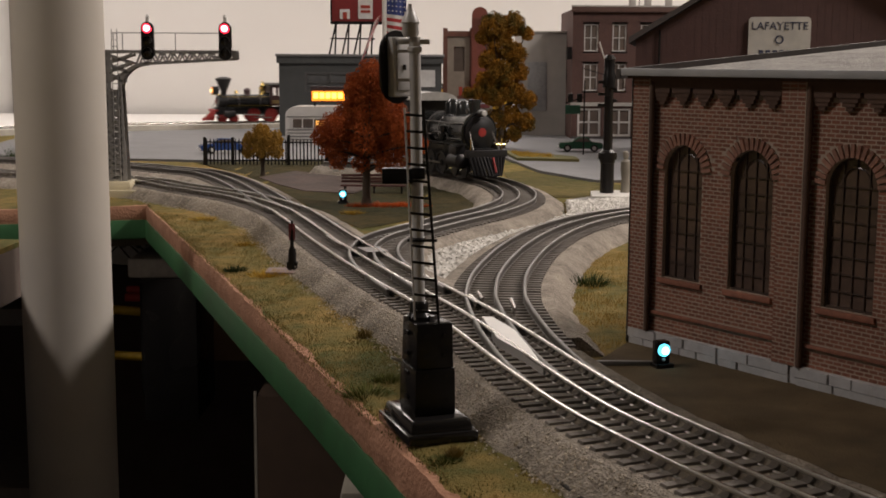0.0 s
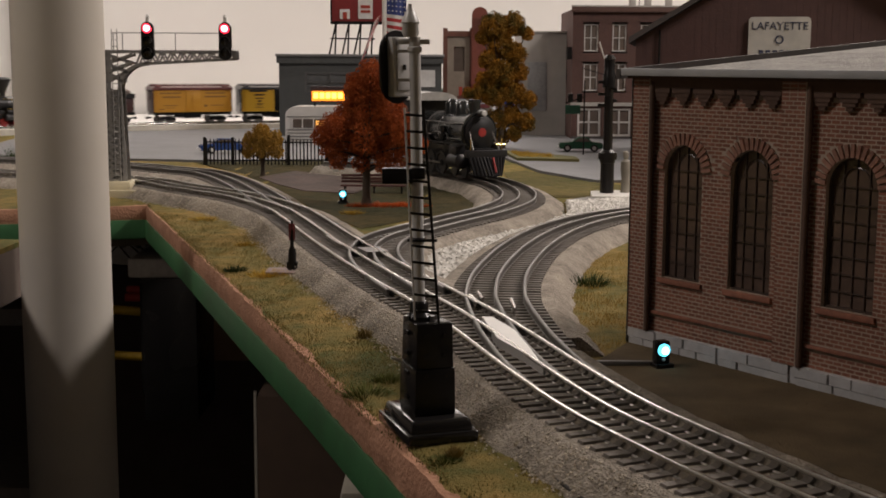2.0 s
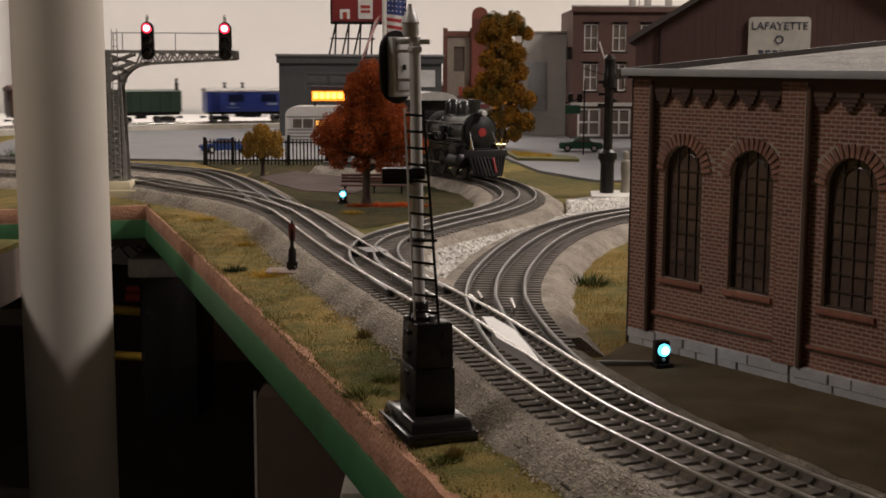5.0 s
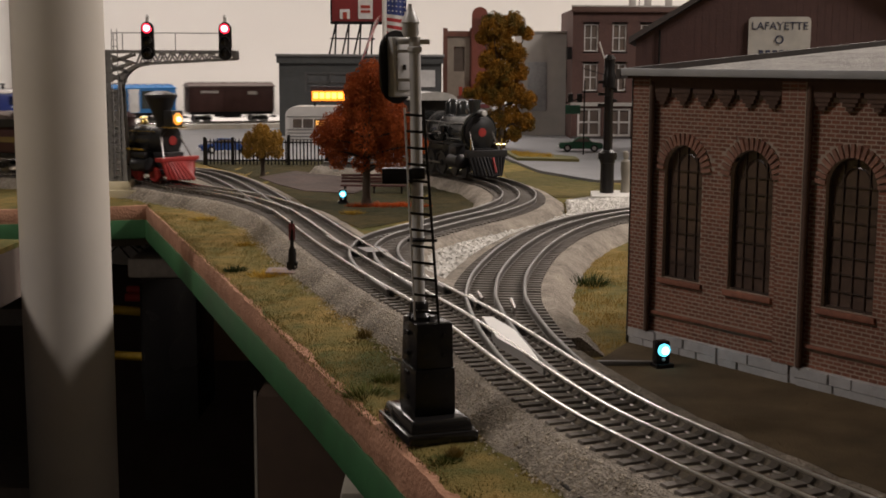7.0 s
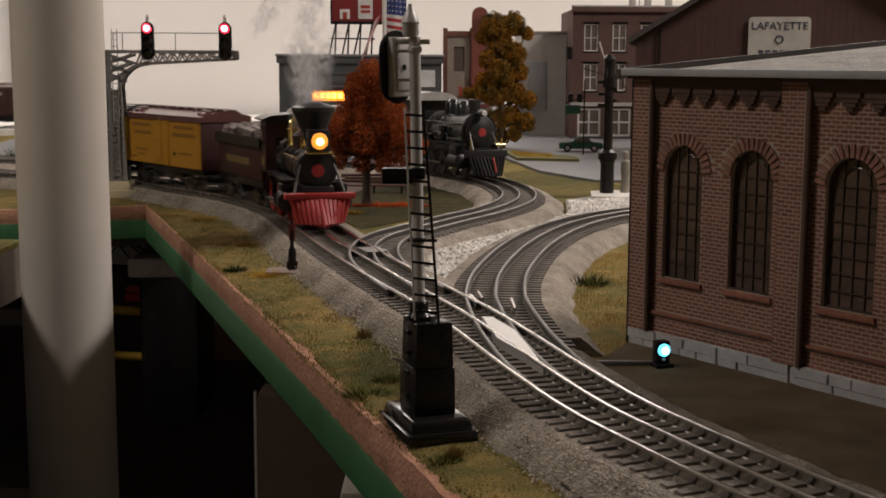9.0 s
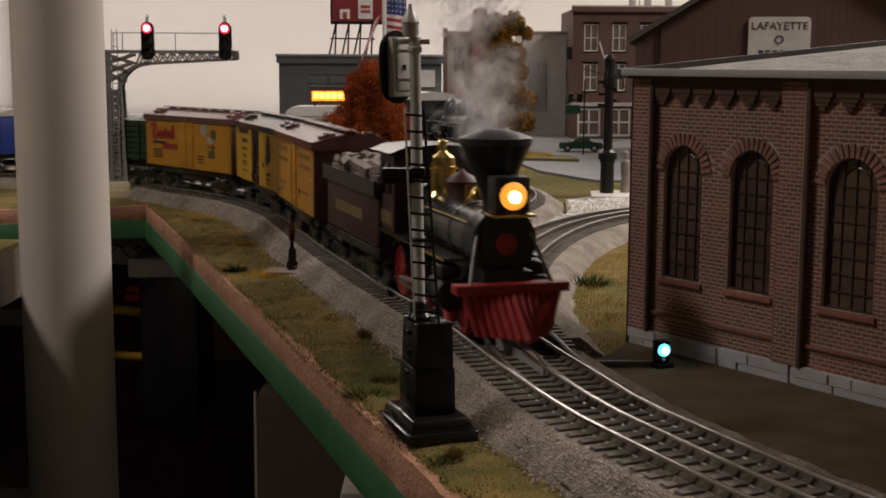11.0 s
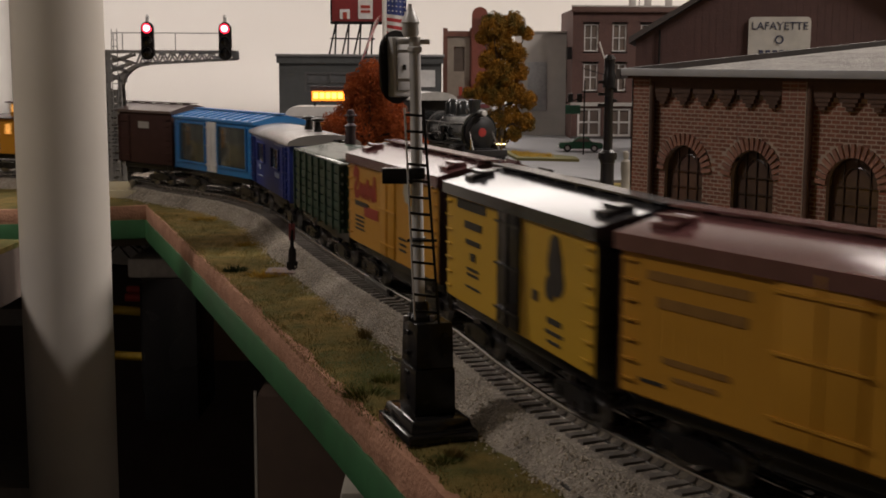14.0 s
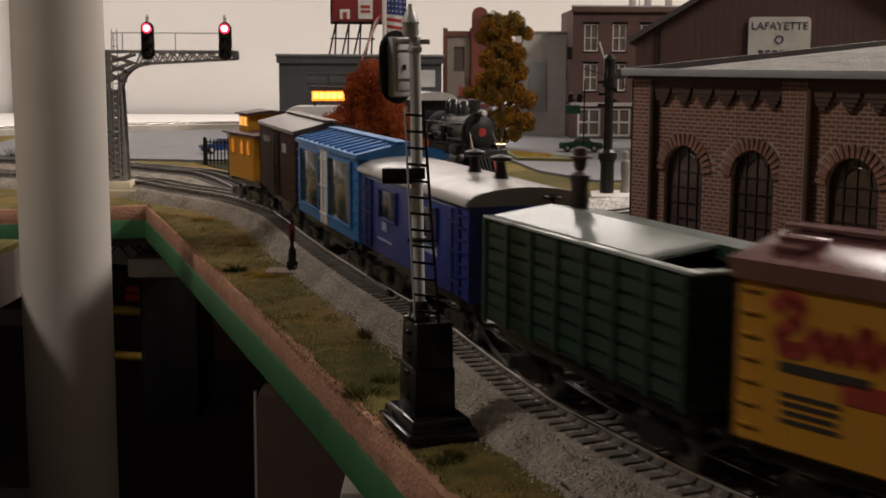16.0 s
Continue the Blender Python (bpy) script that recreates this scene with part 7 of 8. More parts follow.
def reefer_print():
    th = plain_car("refrigerator_car", 0.173, "orange refrigerator car with red and black billboard print", ORANGE, MAROONROOF, MAROON, "reefer", eave=0.0055)
    door(th, -0.014, 0.014, 0.0235, 0.0735, ORANGE)
    for side in (-1, 1):
        bm = bmesh.new()
        yy = side * 0.0279
        # red script as a chain of loops and strokes
        pts = [(0.073, 0.063), (0.069, 0.067), (0.064, 0.065), (0.066, 0.060), (0.071, 0.056), (0.069, 0.0515), (0.063, 0.0525), (0.058, 0.058), (0.055, 0.052), (0.051, 0.058), (0.048, 0.052), (0.043, 0.061), (0.041, 0.052), (0.036, 0.058), (0.032, 0.052), (0.028, 0.064), (0.026, 0.052)]
        for a, b in zip(pts[:-1], pts[1:]):
            a, b = Vector((a[0] * side, yy, a[1])), Vector((b[0] * side, yy, b[1]))
            d = (b - a).normalized()
            q = Vector((-d.z, 0, d.x)) * 0.0024
            e = Vector((0, side * 0.0002, 0))
            vs = [bm.verts.new(v + w) for w in (e, -e) for v in (a + q - d * 0.0008, b + q + d * 0.0008, b - q + d * 0.0008, a - q - d * 0.0008)]
            for f in ((0, 1, 2, 3), (7, 6, 5, 4), (0, 4, 5, 1), (1, 5, 6, 2), (2, 6, 7, 3), (3, 7, 4, 0)):
                bm.faces.new([vs[i] for i in f])
        bmesh.ops.recalc_face_normals(bm, faces=bm.faces[:])
        part("red_print", bm, REDINK, th, "red flowing billboard print")
    text_rows(th, REDINK, [(0.035, 0.03, 0.0405, 0.006)])
    text_rows(th, INK, [(0.056, 0.03, 0.0455, 0.0028), (0.06, 0.02, 0.0385, 0.0012), (0.06, 0.02, 0.036, 0.0012), (0.06, 0.018, 0.0335, 0.0012), (0.06, 0.02, 0.031, 0.0012), (-0.05, 0.018, 0.046, 0.001), (-0.028, 0.014, 0.036, 0.0012), (-0.028, 0.012, 0.033, 0.0012), (-0.028, 0.012, 0.03, 0.0012)])
    for side in (-1, 1):
        x = -0.048 * side
        bm = bmesh.new()
        cyl(bm, (x - 0.012, side * 0.0276, 0.063), (x - 0.012, side * 0.0281, 0.063), 0.0065, n=14)
        box(bm, x - 0.006, x + 0.006, side * 0.028 - 0.0002, side * 0.028 + 0.0002, 0.05, 0.056)
        part("pale_print", bm, mat("pale_print", (0.45, 0.42, 0.33), None, 0.6), th, "pale printed picture")
        bm = bmesh.new()
        cyl(bm, (x + 0.006, side * 0.0276, 0.059), (x + 0.006, side * 0.0282, 0.059), 0.0055, n=14)
        box(bm, x - 0.004, x + 0.008, side * 0.028 - 0.0003, side * 0.028 + 0.0003, 0.036, 0.043)
        box(bm, x + 0.002, x + 0.006, side * 0.028 - 0.0003, side * 0.028 + 0.0003, 0.042, 0.049)
        part("dark_print", bm, mat("olive_print", (0.12, 0.11, 0.05), None, 0.6), th, "dark printed picture")
    return th


def stock_car():
    """Slatted sides, one half of the roof a flat ribbed sheet with an open bay, the other a raised half roof."""
    th = thing("stock_car", Matrix(), "dark green slatted stock car with a ribbed half-open roof", "freight car", "cars of the train")
    h, w, z0, z1 = 0.0785, 0.0275, 0.0235, 0.0665
    part("floor_board", one(-h, h, -w, w, z0, z0 + 0.004, 0.0005), DKGREEN, th)
    for side in (-1, 1):
        yy = (side * (w - 0.0015), side * w)
        part("side_wall", one(-h, h, min(yy), max(yy), z0 + 0.004, z1), DKGREEN, th)
        yy = (side * (w + 0.0002), side * (w + 0.0014))
        for k in range(7):
            z = z0 + 0.0025 + k * 0.0059
            part("side_slat", one(-h, h, min(yy), max(yy), z, z + 0.0042), DKGREEN, th)
        yb = (side * (w + 0.0012), side * (w + 0.0026))
        for i in range(8):
            x = -h + 0.002 + i * (2 * h - 0.004) / 7
            part("side_post", one(x - 0.0014, x + 0.0014, min(yb), max(yb), z0, z1), DKGREEN, th)
        yy = (side * (w - 0.0022), side * (w + 0.0018))
        part("top_rail", one(-h - 0.001, h + 0.001, min(yy), max(yy), z1, z1 + 0.0012, 0.0003), GLAREGREEN, th, "pale top rail")
    for d in (-1, 1):
        xx = (d * (h - 0.0015), d * h)
        part("end_wall", one(min(xx), max(xx), -w + 0.0015, w - 0.0015, z0 + 0.004, z1), DKGREEN, th)
        xx = (d * h, d * (h + 0.001))
        for k in range(6):
            z = z0 + 0.004 + k * 0.0064
            part("end_slat", one(min(xx), max(xx), -w + 0.002, w - 0.002, z, z + 0.0042), DKGREEN, th)
        truck(th, d * (h - 0.03))
        coupler(th, d * (h - 0.002), d)
    part("end_rail", one(h - 0.0035, h + 0.001, -w + 0.0022, 0.002, z1, z1 + 0.0012, 0.0003), GLAREGREEN, th)
    slope = Matrix.Translation((0, -w + 0.0022, z1 + 0.0002)) @ pose(0, 0, 0, 8)
    part("roof_sheet", one(-h, 0.046, 0.0, 0.0275, -0.001, 0.0004, m=slope), GLAREGREEN, th, "green-grey ribbed roof sheet, coloured paler for glare")
    n = 36
    for i in range(n):
        x = -h + 0.0015 + i * (h + 0.044) / n
        part("roof_rib", one(x, x + 0.0019, 0.0006, 0.027, 0.0004, 0.0011, m=slope), GLAREGREEN, th)
    part("half_roof", prism(bmesh.new(), [(0.002, z1 - 0.001), (w + 0.002, z1 - 0.001), (w + 0.002, z1 + 0.001), (0.006, z1 + 0.0042), (0.002, z1 + 0.0042)], -h - 0.002, h + 0.002, pose(0, 0, 0, 0, 0, 90) @ Matrix.Diagonal((1, -1, 1, 1))), DKGREEN, th, "raised green half roof")
    part("inner_load", one(0.05, 0.066, -0.016, -0.004, z0 + 0.004, z1 - 0.003, 0.001), WHITEP, th, "pale block inside the open bay")
    part("underframe", one(-h + 0.002, h - 0.002, -w + 0.004, w - 0.004, 0.0165, z0, 0.0006), BLACK, th)
    part("brake_cylinder", cyl(bmesh.new(), (-0.012, -0.012, 0.0125), (0.012, -0.012, 0.0125), 0.0042, n=14), BLACK, th)
    return th


def toy_figure(th):
    """A small upright figurine above the stock car roof."""
    bm = bmesh.new()
    lathe(bm, [(0.0034, 0.0), (0.0042, 0.005), (0.0036, 0.011), (0.0046, 0.016), (0.0019, 0.0178), (0.0028, 0.02), (0.0028, 0.0228), (0.0052, 0.0232), (0.0052, 0.0238), (0.003, 0.0242), (0.0027, 0.0272), (0.0008, 0.028)], 14)
    part("figurine", bm, mat("dark_toy_paint", (0.05, 0.03, 0.035), None, 0.5), th, "small dark toy figurine").location = (-0.0735, 0.0125, 0.0678)


def blue_coach():
    th = plain_car("blue_coach", 0.2, "royal blue toy coach with a rounded grey roof", NAVY, GREYROOF, NAVY, "round", z1=0.0672, rise=0.0075)
    for side in (-1, 1):
        for x0, x1 in ((-0.055, -0.02), (0.02, 0.055)):
            yy = (side * 0.0272, side * 0.0284)
            part("window", one(x0, x1, min(yy), max(yy), 0.044, 0.06, 0.0004), mat("dark_blue_pane", (0.012, 0.018, 0.06), None, 0.15), th)
            bm = bmesh.new()
            yb = (side * 0.0277, side * 0.029)
            box(bm, x0 - 0.0012, x1 + 0.0012, min(yb), max(yb), 0.06, 0.0608)
            box(bm, x0 - 0.0012, x1 + 0.0012, min(yb), max(yb), 0.0432, 0.044)
            box(bm, x0 - 0.0012, x0, min(yb), max(yb), 0.044, 0.06)
            box(bm, x1, x1 + 0.0012, min(yb), max(yb), 0.044, 0.06)
            part("window_frame", bm, NAVY, th)
        door(th, -0.091, -0.073, 0.0235, 0.064, NAVY)
        door(th, 0.073, 0.091, 0.0235, 0.064, NAVY)
    pale = mat("pale_blue_print", (0.35, 0.42, 0.6), None, 0.6)
    text_rows(th, pale, [(0.045, 0.01, 0.037, 0.005), (-0.045, 0.022, 0.037, 0.004), (0.045, 0.03, 0.031, 0.0012), (-0.06, 0.05, 0.0635, 0.0007), (0.06, 0.05, 0.0635, 0.0007)])
    for x in (0.017, 0.057):
        bm = bmesh.new()
        lathe(bm, [(0.004, 0), (0.0032, 0.003), (0.0022, 0.007), (0.0022, 0.009), (0.0055, 0.0095), (0.0055, 0.0112), (0.001, 0.0125)], 14, Matrix.Translation((x, 0.004, 0.0738)))
        part("roof_ventilator", bm, BLACK, th, "black smoke-jack ventilator")
    return th


def aquarium_car():
    th = plain_car("aquarium_car", 0.185, "bright blue freight car with large side windows and white door", AQUA, AQUA, AQUA, "aquarium")
    door(th, -0.011, 0.011, 0.0235, 0.073, WHITEP, label="white centre door")
    for side in (-1, 1):
        for x0, x1 in ((-0.078, -0.016), (0.016, 0.078)):
            yy = (side * 0.0272, side * 0.0286)
            part("window", one(x0, x1, min(yy), max(yy), 0.031, 0.069, 0.0005), mat("murky_tank_pane", (0.075, 0.08, 0.068), (0.03, 0.036, 0.036), 0.1, scale=60), th, "murky tank window")
            bm = bmesh.new()
            yb = (side * 0.0277, side * 0.0293)
            box(bm, x0 - 0.002, x1 + 0.002, min(yb), max(yb), 0.069, 0.0705)
            box(bm, x0 - 0.002, x1 + 0.002, min(yb), max(yb), 0.0295, 0.031)
            box(bm, x0 - 0.002, x0, min(yb), max(yb), 0.031, 0.069)
            box(bm, x1, x1 + 0.002, min(yb), max(yb), 0.031, 0.069)
            part("window_frame", bm, AQUA, th)
    bm = bmesh.new()
    for i in range(11):
        x = -0.085 + i * 0.017
        for side in (-1, 1):
            box(bm, x - 0.0008, x + 0.0008, 0.004, 0.029, -0.0004, 0.0012, m=Matrix.Translation((0, 0, 0.0822)) @ pose(0, 0, 0, -12.5 if side > 0 else 12.5) @ Matrix.Diagonal((1, side, 1, 1)))
    bmesh.ops.recalc_face_normals(bm, faces=bm.faces[:])
    part("roof_ribs", bm, AQUA, th)
    return th


def brown_boxcar():
    # roof coloured paler than the sides to stand for glare
    th = plain_car("boxcar", 0.188, "dark brown wooden boxcar with pale lettering", BROWNCAR, mat("glare_paled_brown_roof", (0.14, 0.10, 0.09), None, 0.3, scale=70), BROWNCAR, "box", z1=0.079, ridge=0.0855)
    door(th, -0.018, 0.018, 0.0235, 0.0735, BROWNCAR)
    text_rows(th, mat("pale_grey_print", (0.4, 0.38, 0.35), None, 0.6), [(0.066, 0.006, 0.063, 0.0055), (0.058, 0.006, 0.063, 0.0055), (0.05, 0.006, 0.063, 0.0055), (0.042, 0.006, 0.063, 0.0055), (0.034, 0.006, 0.063, 0.0055), (-0.045, 0.02, 0.06, 0.007)])
    return th


def caboose():
    th = thing("caboose", Matrix(), "yellow caboose with a cupola and lit windows", "caboose", "cars of the train")
    bm = one(-0.038, 0.038, -0.0265, 0.0265, 0.0225, 0.064, 0.0006)
    part("body", bm, CABYEL, th)
    for side in (-1, 1):
        bm = bmesh.new()
        for i in range(19):
            a = -0.0375 + i * 0.00395
            yy = (side * 0.0265, side * 0.0269)
            box(bm, a, a + 0.0035, min(yy), max(yy), 0.0235, 0.0635)
        part("sheathing", bm, CABYEL, th)
        for x in (-0.022, 0.006, 0.026):
            yy = (side * 0.0262, side * 0.0274)
            part("window", one(x - 0.0036, x + 0.0036, min(yy), max(yy), 0.046, 0.058), LAMPWIN, th, "warm lit window")
            bm = bmesh.new()
            yb = (side * 0.0268, side * 0.0282)
            box(bm, x - 0.0048, x + 0.0048, min(yb), max(yb), 0.058, 0.0592)
            box(bm, x - 0.0048, x + 0.0048, min(yb), max(yb), 0.0448, 0.046)
            for q in (x - 0.0048, x + 0.0036, x - 0.0004):
                box(bm, q, q + (0.0012 if q != x - 0.0004 else 0.0008), min(yb), max(yb), 0.046, 0.058)
            part("window_frame", bm, CABYEL, th)
    bm = bmesh.new()
    prism(bm, [(-0.0295, 0.0632), (0.0295, 0.0632), (0.0295, 0.0646), (0.015, 0.0675), (0, 0.0685), (-0.015, 0.0675), (-0.0295, 0.0646)], -0.052, 0.052, pose(0, 0, 0, 0, 0, 90))
    part("roof", bm, MAROON, th)
    bm = one(-0.024, 0.006, -0.021, 0.021, 0.066, 0.0825, 0.0006)
    cup = part("cupola", bm, CABYEL, th)
    for side in (-1, 1):
        for x in (-0.016, -0.003):
            yy = (side * 0.0205, side * 0.0217)
            part("window", one(x - 0.004, x + 0.004, min(yy), max(yy), 0.0715, 0.0795), LAMPWIN, cup, "warm lit window")
    bm = bmesh.new()
    prism(bm, [(-0.0235, 0.082), (0.0235, 0.082), (0.0235, 0.0832), (0, 0.0862), (-0.0235, 0.0832)], -0.028, 0.01, pose(0, 0, 0, 0, 0, -90))
    part("cupola_roof", bm, MAROON, th)
    bm = bmesh.new()
    cyl(bm, (0.022, 0.01, 0.067), (0.022, 0.01, 0.08), 0.0018, n=10)
    cyl(bm, (0.022, 0.01, 0.08), (0.022, 0.01, 0.082), 0.003, n=10)
    part("stove_pipe", bm, BLACK, th)
    for d in (-1, 1):
        xx = (d * 0.038, d * 0.051)
        bm = one(min(xx), max(xx), -0.0255, 0.0255, 0.0195, 0.0215)
        part("platform", bm, BLACK, th)
        bm = bmesh.new()
        for y in (-0.024, -0.012, 0.0, 0.012, 0.024):
            cyl(bm, (d * 0.0505, y, 0.0215), (d * 0.0505, y, 0.041 if abs(y) < 0.02 else 0.064), 0.0006, n=6)
        cyl(bm, (d * 0.0505, -0.024, 0.041), (d * 0.0505, 0.024, 0.041), 0.0007, n=6)
        part("railing", bm, BLACK, th)
        bm = one(min(d * 0.0378, d * 0.0388), max(d * 0.0378, d * 0.0388), -0.006, 0.006, 0.0235, 0.058)
        part("door", bm, mat("caboose_door_brown", (0.25, 0.12, 0.03), None, 0.5), th)
        truck(th, d * 0.026)
        coupler(th, d * 0.05, d)
    bm = one(-0.05, 0.05, -0.022, 0.022, 0.0165, 0.0225)
    part("underframe", bm, BLACK, th)
    return th


def tender():
    th = thing("tender", Matrix(), "maroon tender piled with grey-brown split logs", "tender", "cars of the train")
    part("frame", one(-0.068, 0.068, -0.025, 0.025, 0.0175, 0.0235, 0.0006), BLACK, th)
    bm = one(-0.066, 0.064, -0.0245, 0.0245, 0.0235, 0.054, 0.0012)
    part("tank", bm, MAROON, th)
    for side in (-1, 1):
        yy = (side * 0.0242, side * 0.025)
        bm = bmesh.new()
        box(bm, -0.04, 0.03, min(yy), max(yy), 0.036, 0.0425)
        part("name_panel", bm, GOLD, th, "dull gold lettering strip")
        bm = bmesh.new()
        for z in (0.0245, 0.0525):
            box(bm, -0.066, 0.064, min(yy), max(yy), z, z + 0.0007)
        part("trim_line", bm, MAROON, th)
    bm = bmesh.new()
    out = [(-0.0275, 0.054), (0.0275, 0.054), (0.0275, 0.063), (0.0262, 0.063), (0.0262, 0.0555), (-0.0262, 0.0555), (-0.0262, 0.063), (-0.0275, 0.063)]
    prism(bm, out, -0.066, 0.066, pose(0, 0, 0, 0, 0, 90))
    box(bm, -0.0675, -0.066, -0.0275, 0.0275, 0.0535, 0.063)
    part("coping", bm, BLACKIRON, th)
    bm = bmesh.new()
    rnd = random.Random(5)
    for row in range(7):
        y = -0.021 + row * 0.007
        for lay in range(2):
            x = -0.061 + rnd.uniform(0, 0.004)
            while x < 0.05:
                ln, r = rnd.uniform(0.018, 0.026), rnd.uniform(0.0034, 0.0044)
                k = Matrix.Translation((x + ln / 2, y + rnd.uniform(-0.001, 0.001), 0.0625 + lay * 0.0052 * (1.1 - abs(y) * 16) + rnd.uniform(-0.0008, 0.0012))) @ pose(0, 0, 0, rnd.uniform(0, 70), rnd.uniform(-5, 5), rnd.uniform(-9, 9))
                out = [(r * math.cos(a0) * rnd.uniform(0.8, 1.1), r * math.sin(a0) * rnd.uniform(0.8, 1.1)) for a0 in (0.3, 1.6, 2.7, 3.9, 5.2)]
                prism(bm, out, -ln / 2, ln / 2, k @ pose(0, 0, 0, 0, 0, 90))
                x += ln + 0.001
    box(bm, -0.062, 0.06, -0.024, 0.024, 0.056, 0.0605)
    ob = part("fuel_load", bm, COAL, th, "stacked grey-brown split logs")
    ob["kind"] = "stuff"
    for d in (-1, 1):
        truck(th, d * 0.04)
    coupler(th, -0.066, -1)
    part("drawbar", one(0.064, 0.082, -0.002, 0.002, 0.014, 0.016), BLACK, th)
    return th


def locomotive():
    """An old-time 4-4-0: the pilot's tip is at x = 0, the cab behind."""
    th = thing("steam_locomotive", Matrix(), "black old-time steam locomotive with red wheels, red pilot and brass fittings", "locomotive")
    # pilot
    bm = bmesh.new()
    n = 13
    for i in range(n):
        y = -0.0235 + 0.047 * i / (n - 1)
        k = 1 - abs(y) / 0.0235
        top = Vector((0.0, y, 0.0235))
        foot = Vector((0.003 + 0.021 * k, y * 0.74, 0.0035))
        part("pilot_slat", cyl(bmesh.new(), top, foot, 0.002, n=8), RED, th)
    vs = [bm.verts.new(v) for v in ((-0.001, -0.0235, 0.0238), (-0.001, 0.0235, 0.0238), (0.0015, 0.0172, 0.003), (0.022, 0.0, 0.003), (0.0015, -0.0172, 0.003))]
    bm.faces.new((vs[0], vs[1], vs[2], vs[3], vs[4]))
    bm.faces.new((vs[4], vs[3], vs[2]))
    box(bm, 0.0015, 0.0045, -0.017, 0.017, 0.0028, 0.0052)
    part("pilot", bm, RED, th, "red slatted cowcatcher pilot")
    part("pilot_beam", one(-0.006, 0.0035, -0.0285, 0.0285, 0.0225, 0.0272, 0.0006), RED, th, "red pilot beam")
    # smokebox, boiler
    bm = bmesh.new()
    ax = pose(0, 0, 0, 0, 90, 0)
    def along(x, z=0.045):
        return Matrix.Translation((x, 0, z)) @ ax
    lathe(bm, [(0.0145, 0), (0.0155, 0.0008), (0.0155, 0.018), (0.0165, 0.0185), (0.0165, 0.02)], 28, along(-0.031))
    part("smokebox", bm, BLACKIRON, th)
    bm = bmesh.new()
    lathe(bm, [(0.0115, 0), (0.0125, 0.0012), (0.0125, 0.0022), (0.006, 0.003), (0.001, 0.0036)], 24, along(-0.0115))
    sb = part("smokebox_door", bm, BLACKIRON, th)
    bm = bmesh.new()
    lathe(bm, [(0.0052, 0), (0.0052, 0.001), (0.001, 0.0013)], 18, along(-0.0082, 0.0445))
    part("number_plate", bm, RED, sb, "round red plate")
    bm = bmesh.new()
    lathe(bm, [(0.0145, 0), (0.0145, 0.094)], 28, along(-0.125))
    part("boiler", bm, BOILER, th, "grey-blue polished boiler jacket")
    bm = bmesh.new()
    lathe(bm, [(0.0175, 0), (0.0175, 0.016), (0.0148, 0.024)], 28, along(-0.132, 0.0465))
    part("firebox_shell", bm, BOILER, th)
    for x in (-0.106, -0.057):
        bm = bmesh.new()
        lathe(bm, [(0.0151, 0), (0.0151, 0.0012)], 28, along(x))
        part("boiler_band", bm, STEEL, th, "thin steel boiler band")
    # stack
    bm = bmesh.new()
    lathe(bm, [(0.0065, 0.058), (0.0062, 0.064), (0.0075, 0.069), (0.0167, 0.0905), (0.0177, 0.0915), (0.0177, 0.0945), (0.0158, 0.0955), (0.013, 0.0965), (0.006, 0.0985), (0.001, 0.0985)], 28, Matrix.Translation((-0.025, 0, 0)))
    part("smokestack", bm, BLACKIRON, th, "black balloon smokestack")
    # headlight
    part("headlight_bracket", one(-0.016, 0.0035, -0.0105, 0.0105, 0.0585, 0.06, 0.0003), BRASS, th)
    hl = part("headlight", one(-0.013, 0.0005, -0.0085, 0.0085, 0.06, 0.0775, 0.001), BLACKIRON, th, "box headlight with a warm glowing lens")
    bm = bmesh.new()
    lathe(bm, [(0.0066, 0), (0.0066, 0.0012), (0.0054, 0.0022), (0.001, 0.0028)], 24, along(-0.0002, 0.0685))
    part("lens", bm, LAMPYEL, hl, "glowing warm yellow lens")
    bm = bmesh.new()
    lathe(bm, [(0.003, 0), (0.003, 0.001), (0.001, 0.0014)], 16, along(0.0022, 0.0682))
    part("bulb", bm, LAMPCORE, hl, "bright bulb")
    # domes, bell, whistle
    def brassy(name, x, pr, label=""):
        bm = bmesh.new()
        lathe(bm, pr, 24, Matrix.Translation((x, 0, 0)))
        part(name, bm, BRASS, th, label)
    brassy("steam_dome", -0.113, [(0.0098, 0.058), (0.0085, 0.06), (0.0075, 0.0615), (0.0075, 0.072), (0.0088, 0.0725), (0.0088, 0.0738), (0.0075, 0.0745), (0.0068, 0.079), (0.0035, 0.0812), (0.0022, 0.083), (0.0022, 0.087), (0.003, 0.0875), (0.001, 0.089)], "polished brass steam dome")
    bm = bmesh.new()
    lathe(bm, [(0.0092, 0.057), (0.0075, 0.0595), (0.0075, 0.068), (0.0086, 0.0688), (0.006, 0.0715), (0.002, 0.0735), (0.001, 0.075)], 24, Matrix.Translation((-0.078, 0, 0)))
    part("sand_dome", bm, MAROON, th, "dark maroon sand dome")
    bm = bmesh.new()
    lathe(bm, [(0.005, 0.0615), (0.0042, 0.0635), (0.003, 0.0668), (0.001, 0.0682)], 18, Matrix.Translation((-0.053, 0, 0)))
    for y in (-0.0055, 0.0055):
        cyl(bm, (-0.053, y, 0.057), (-0.053, y, 0.069), 0.0006, n=6)
    cyl(bm, (-0.053, -0.0055, 0.069), (-0.053, 0.0055, 0.069), 0.0006, n=6)
    part("bell", bm, BRASS, th, "small brass bell on a yoke")
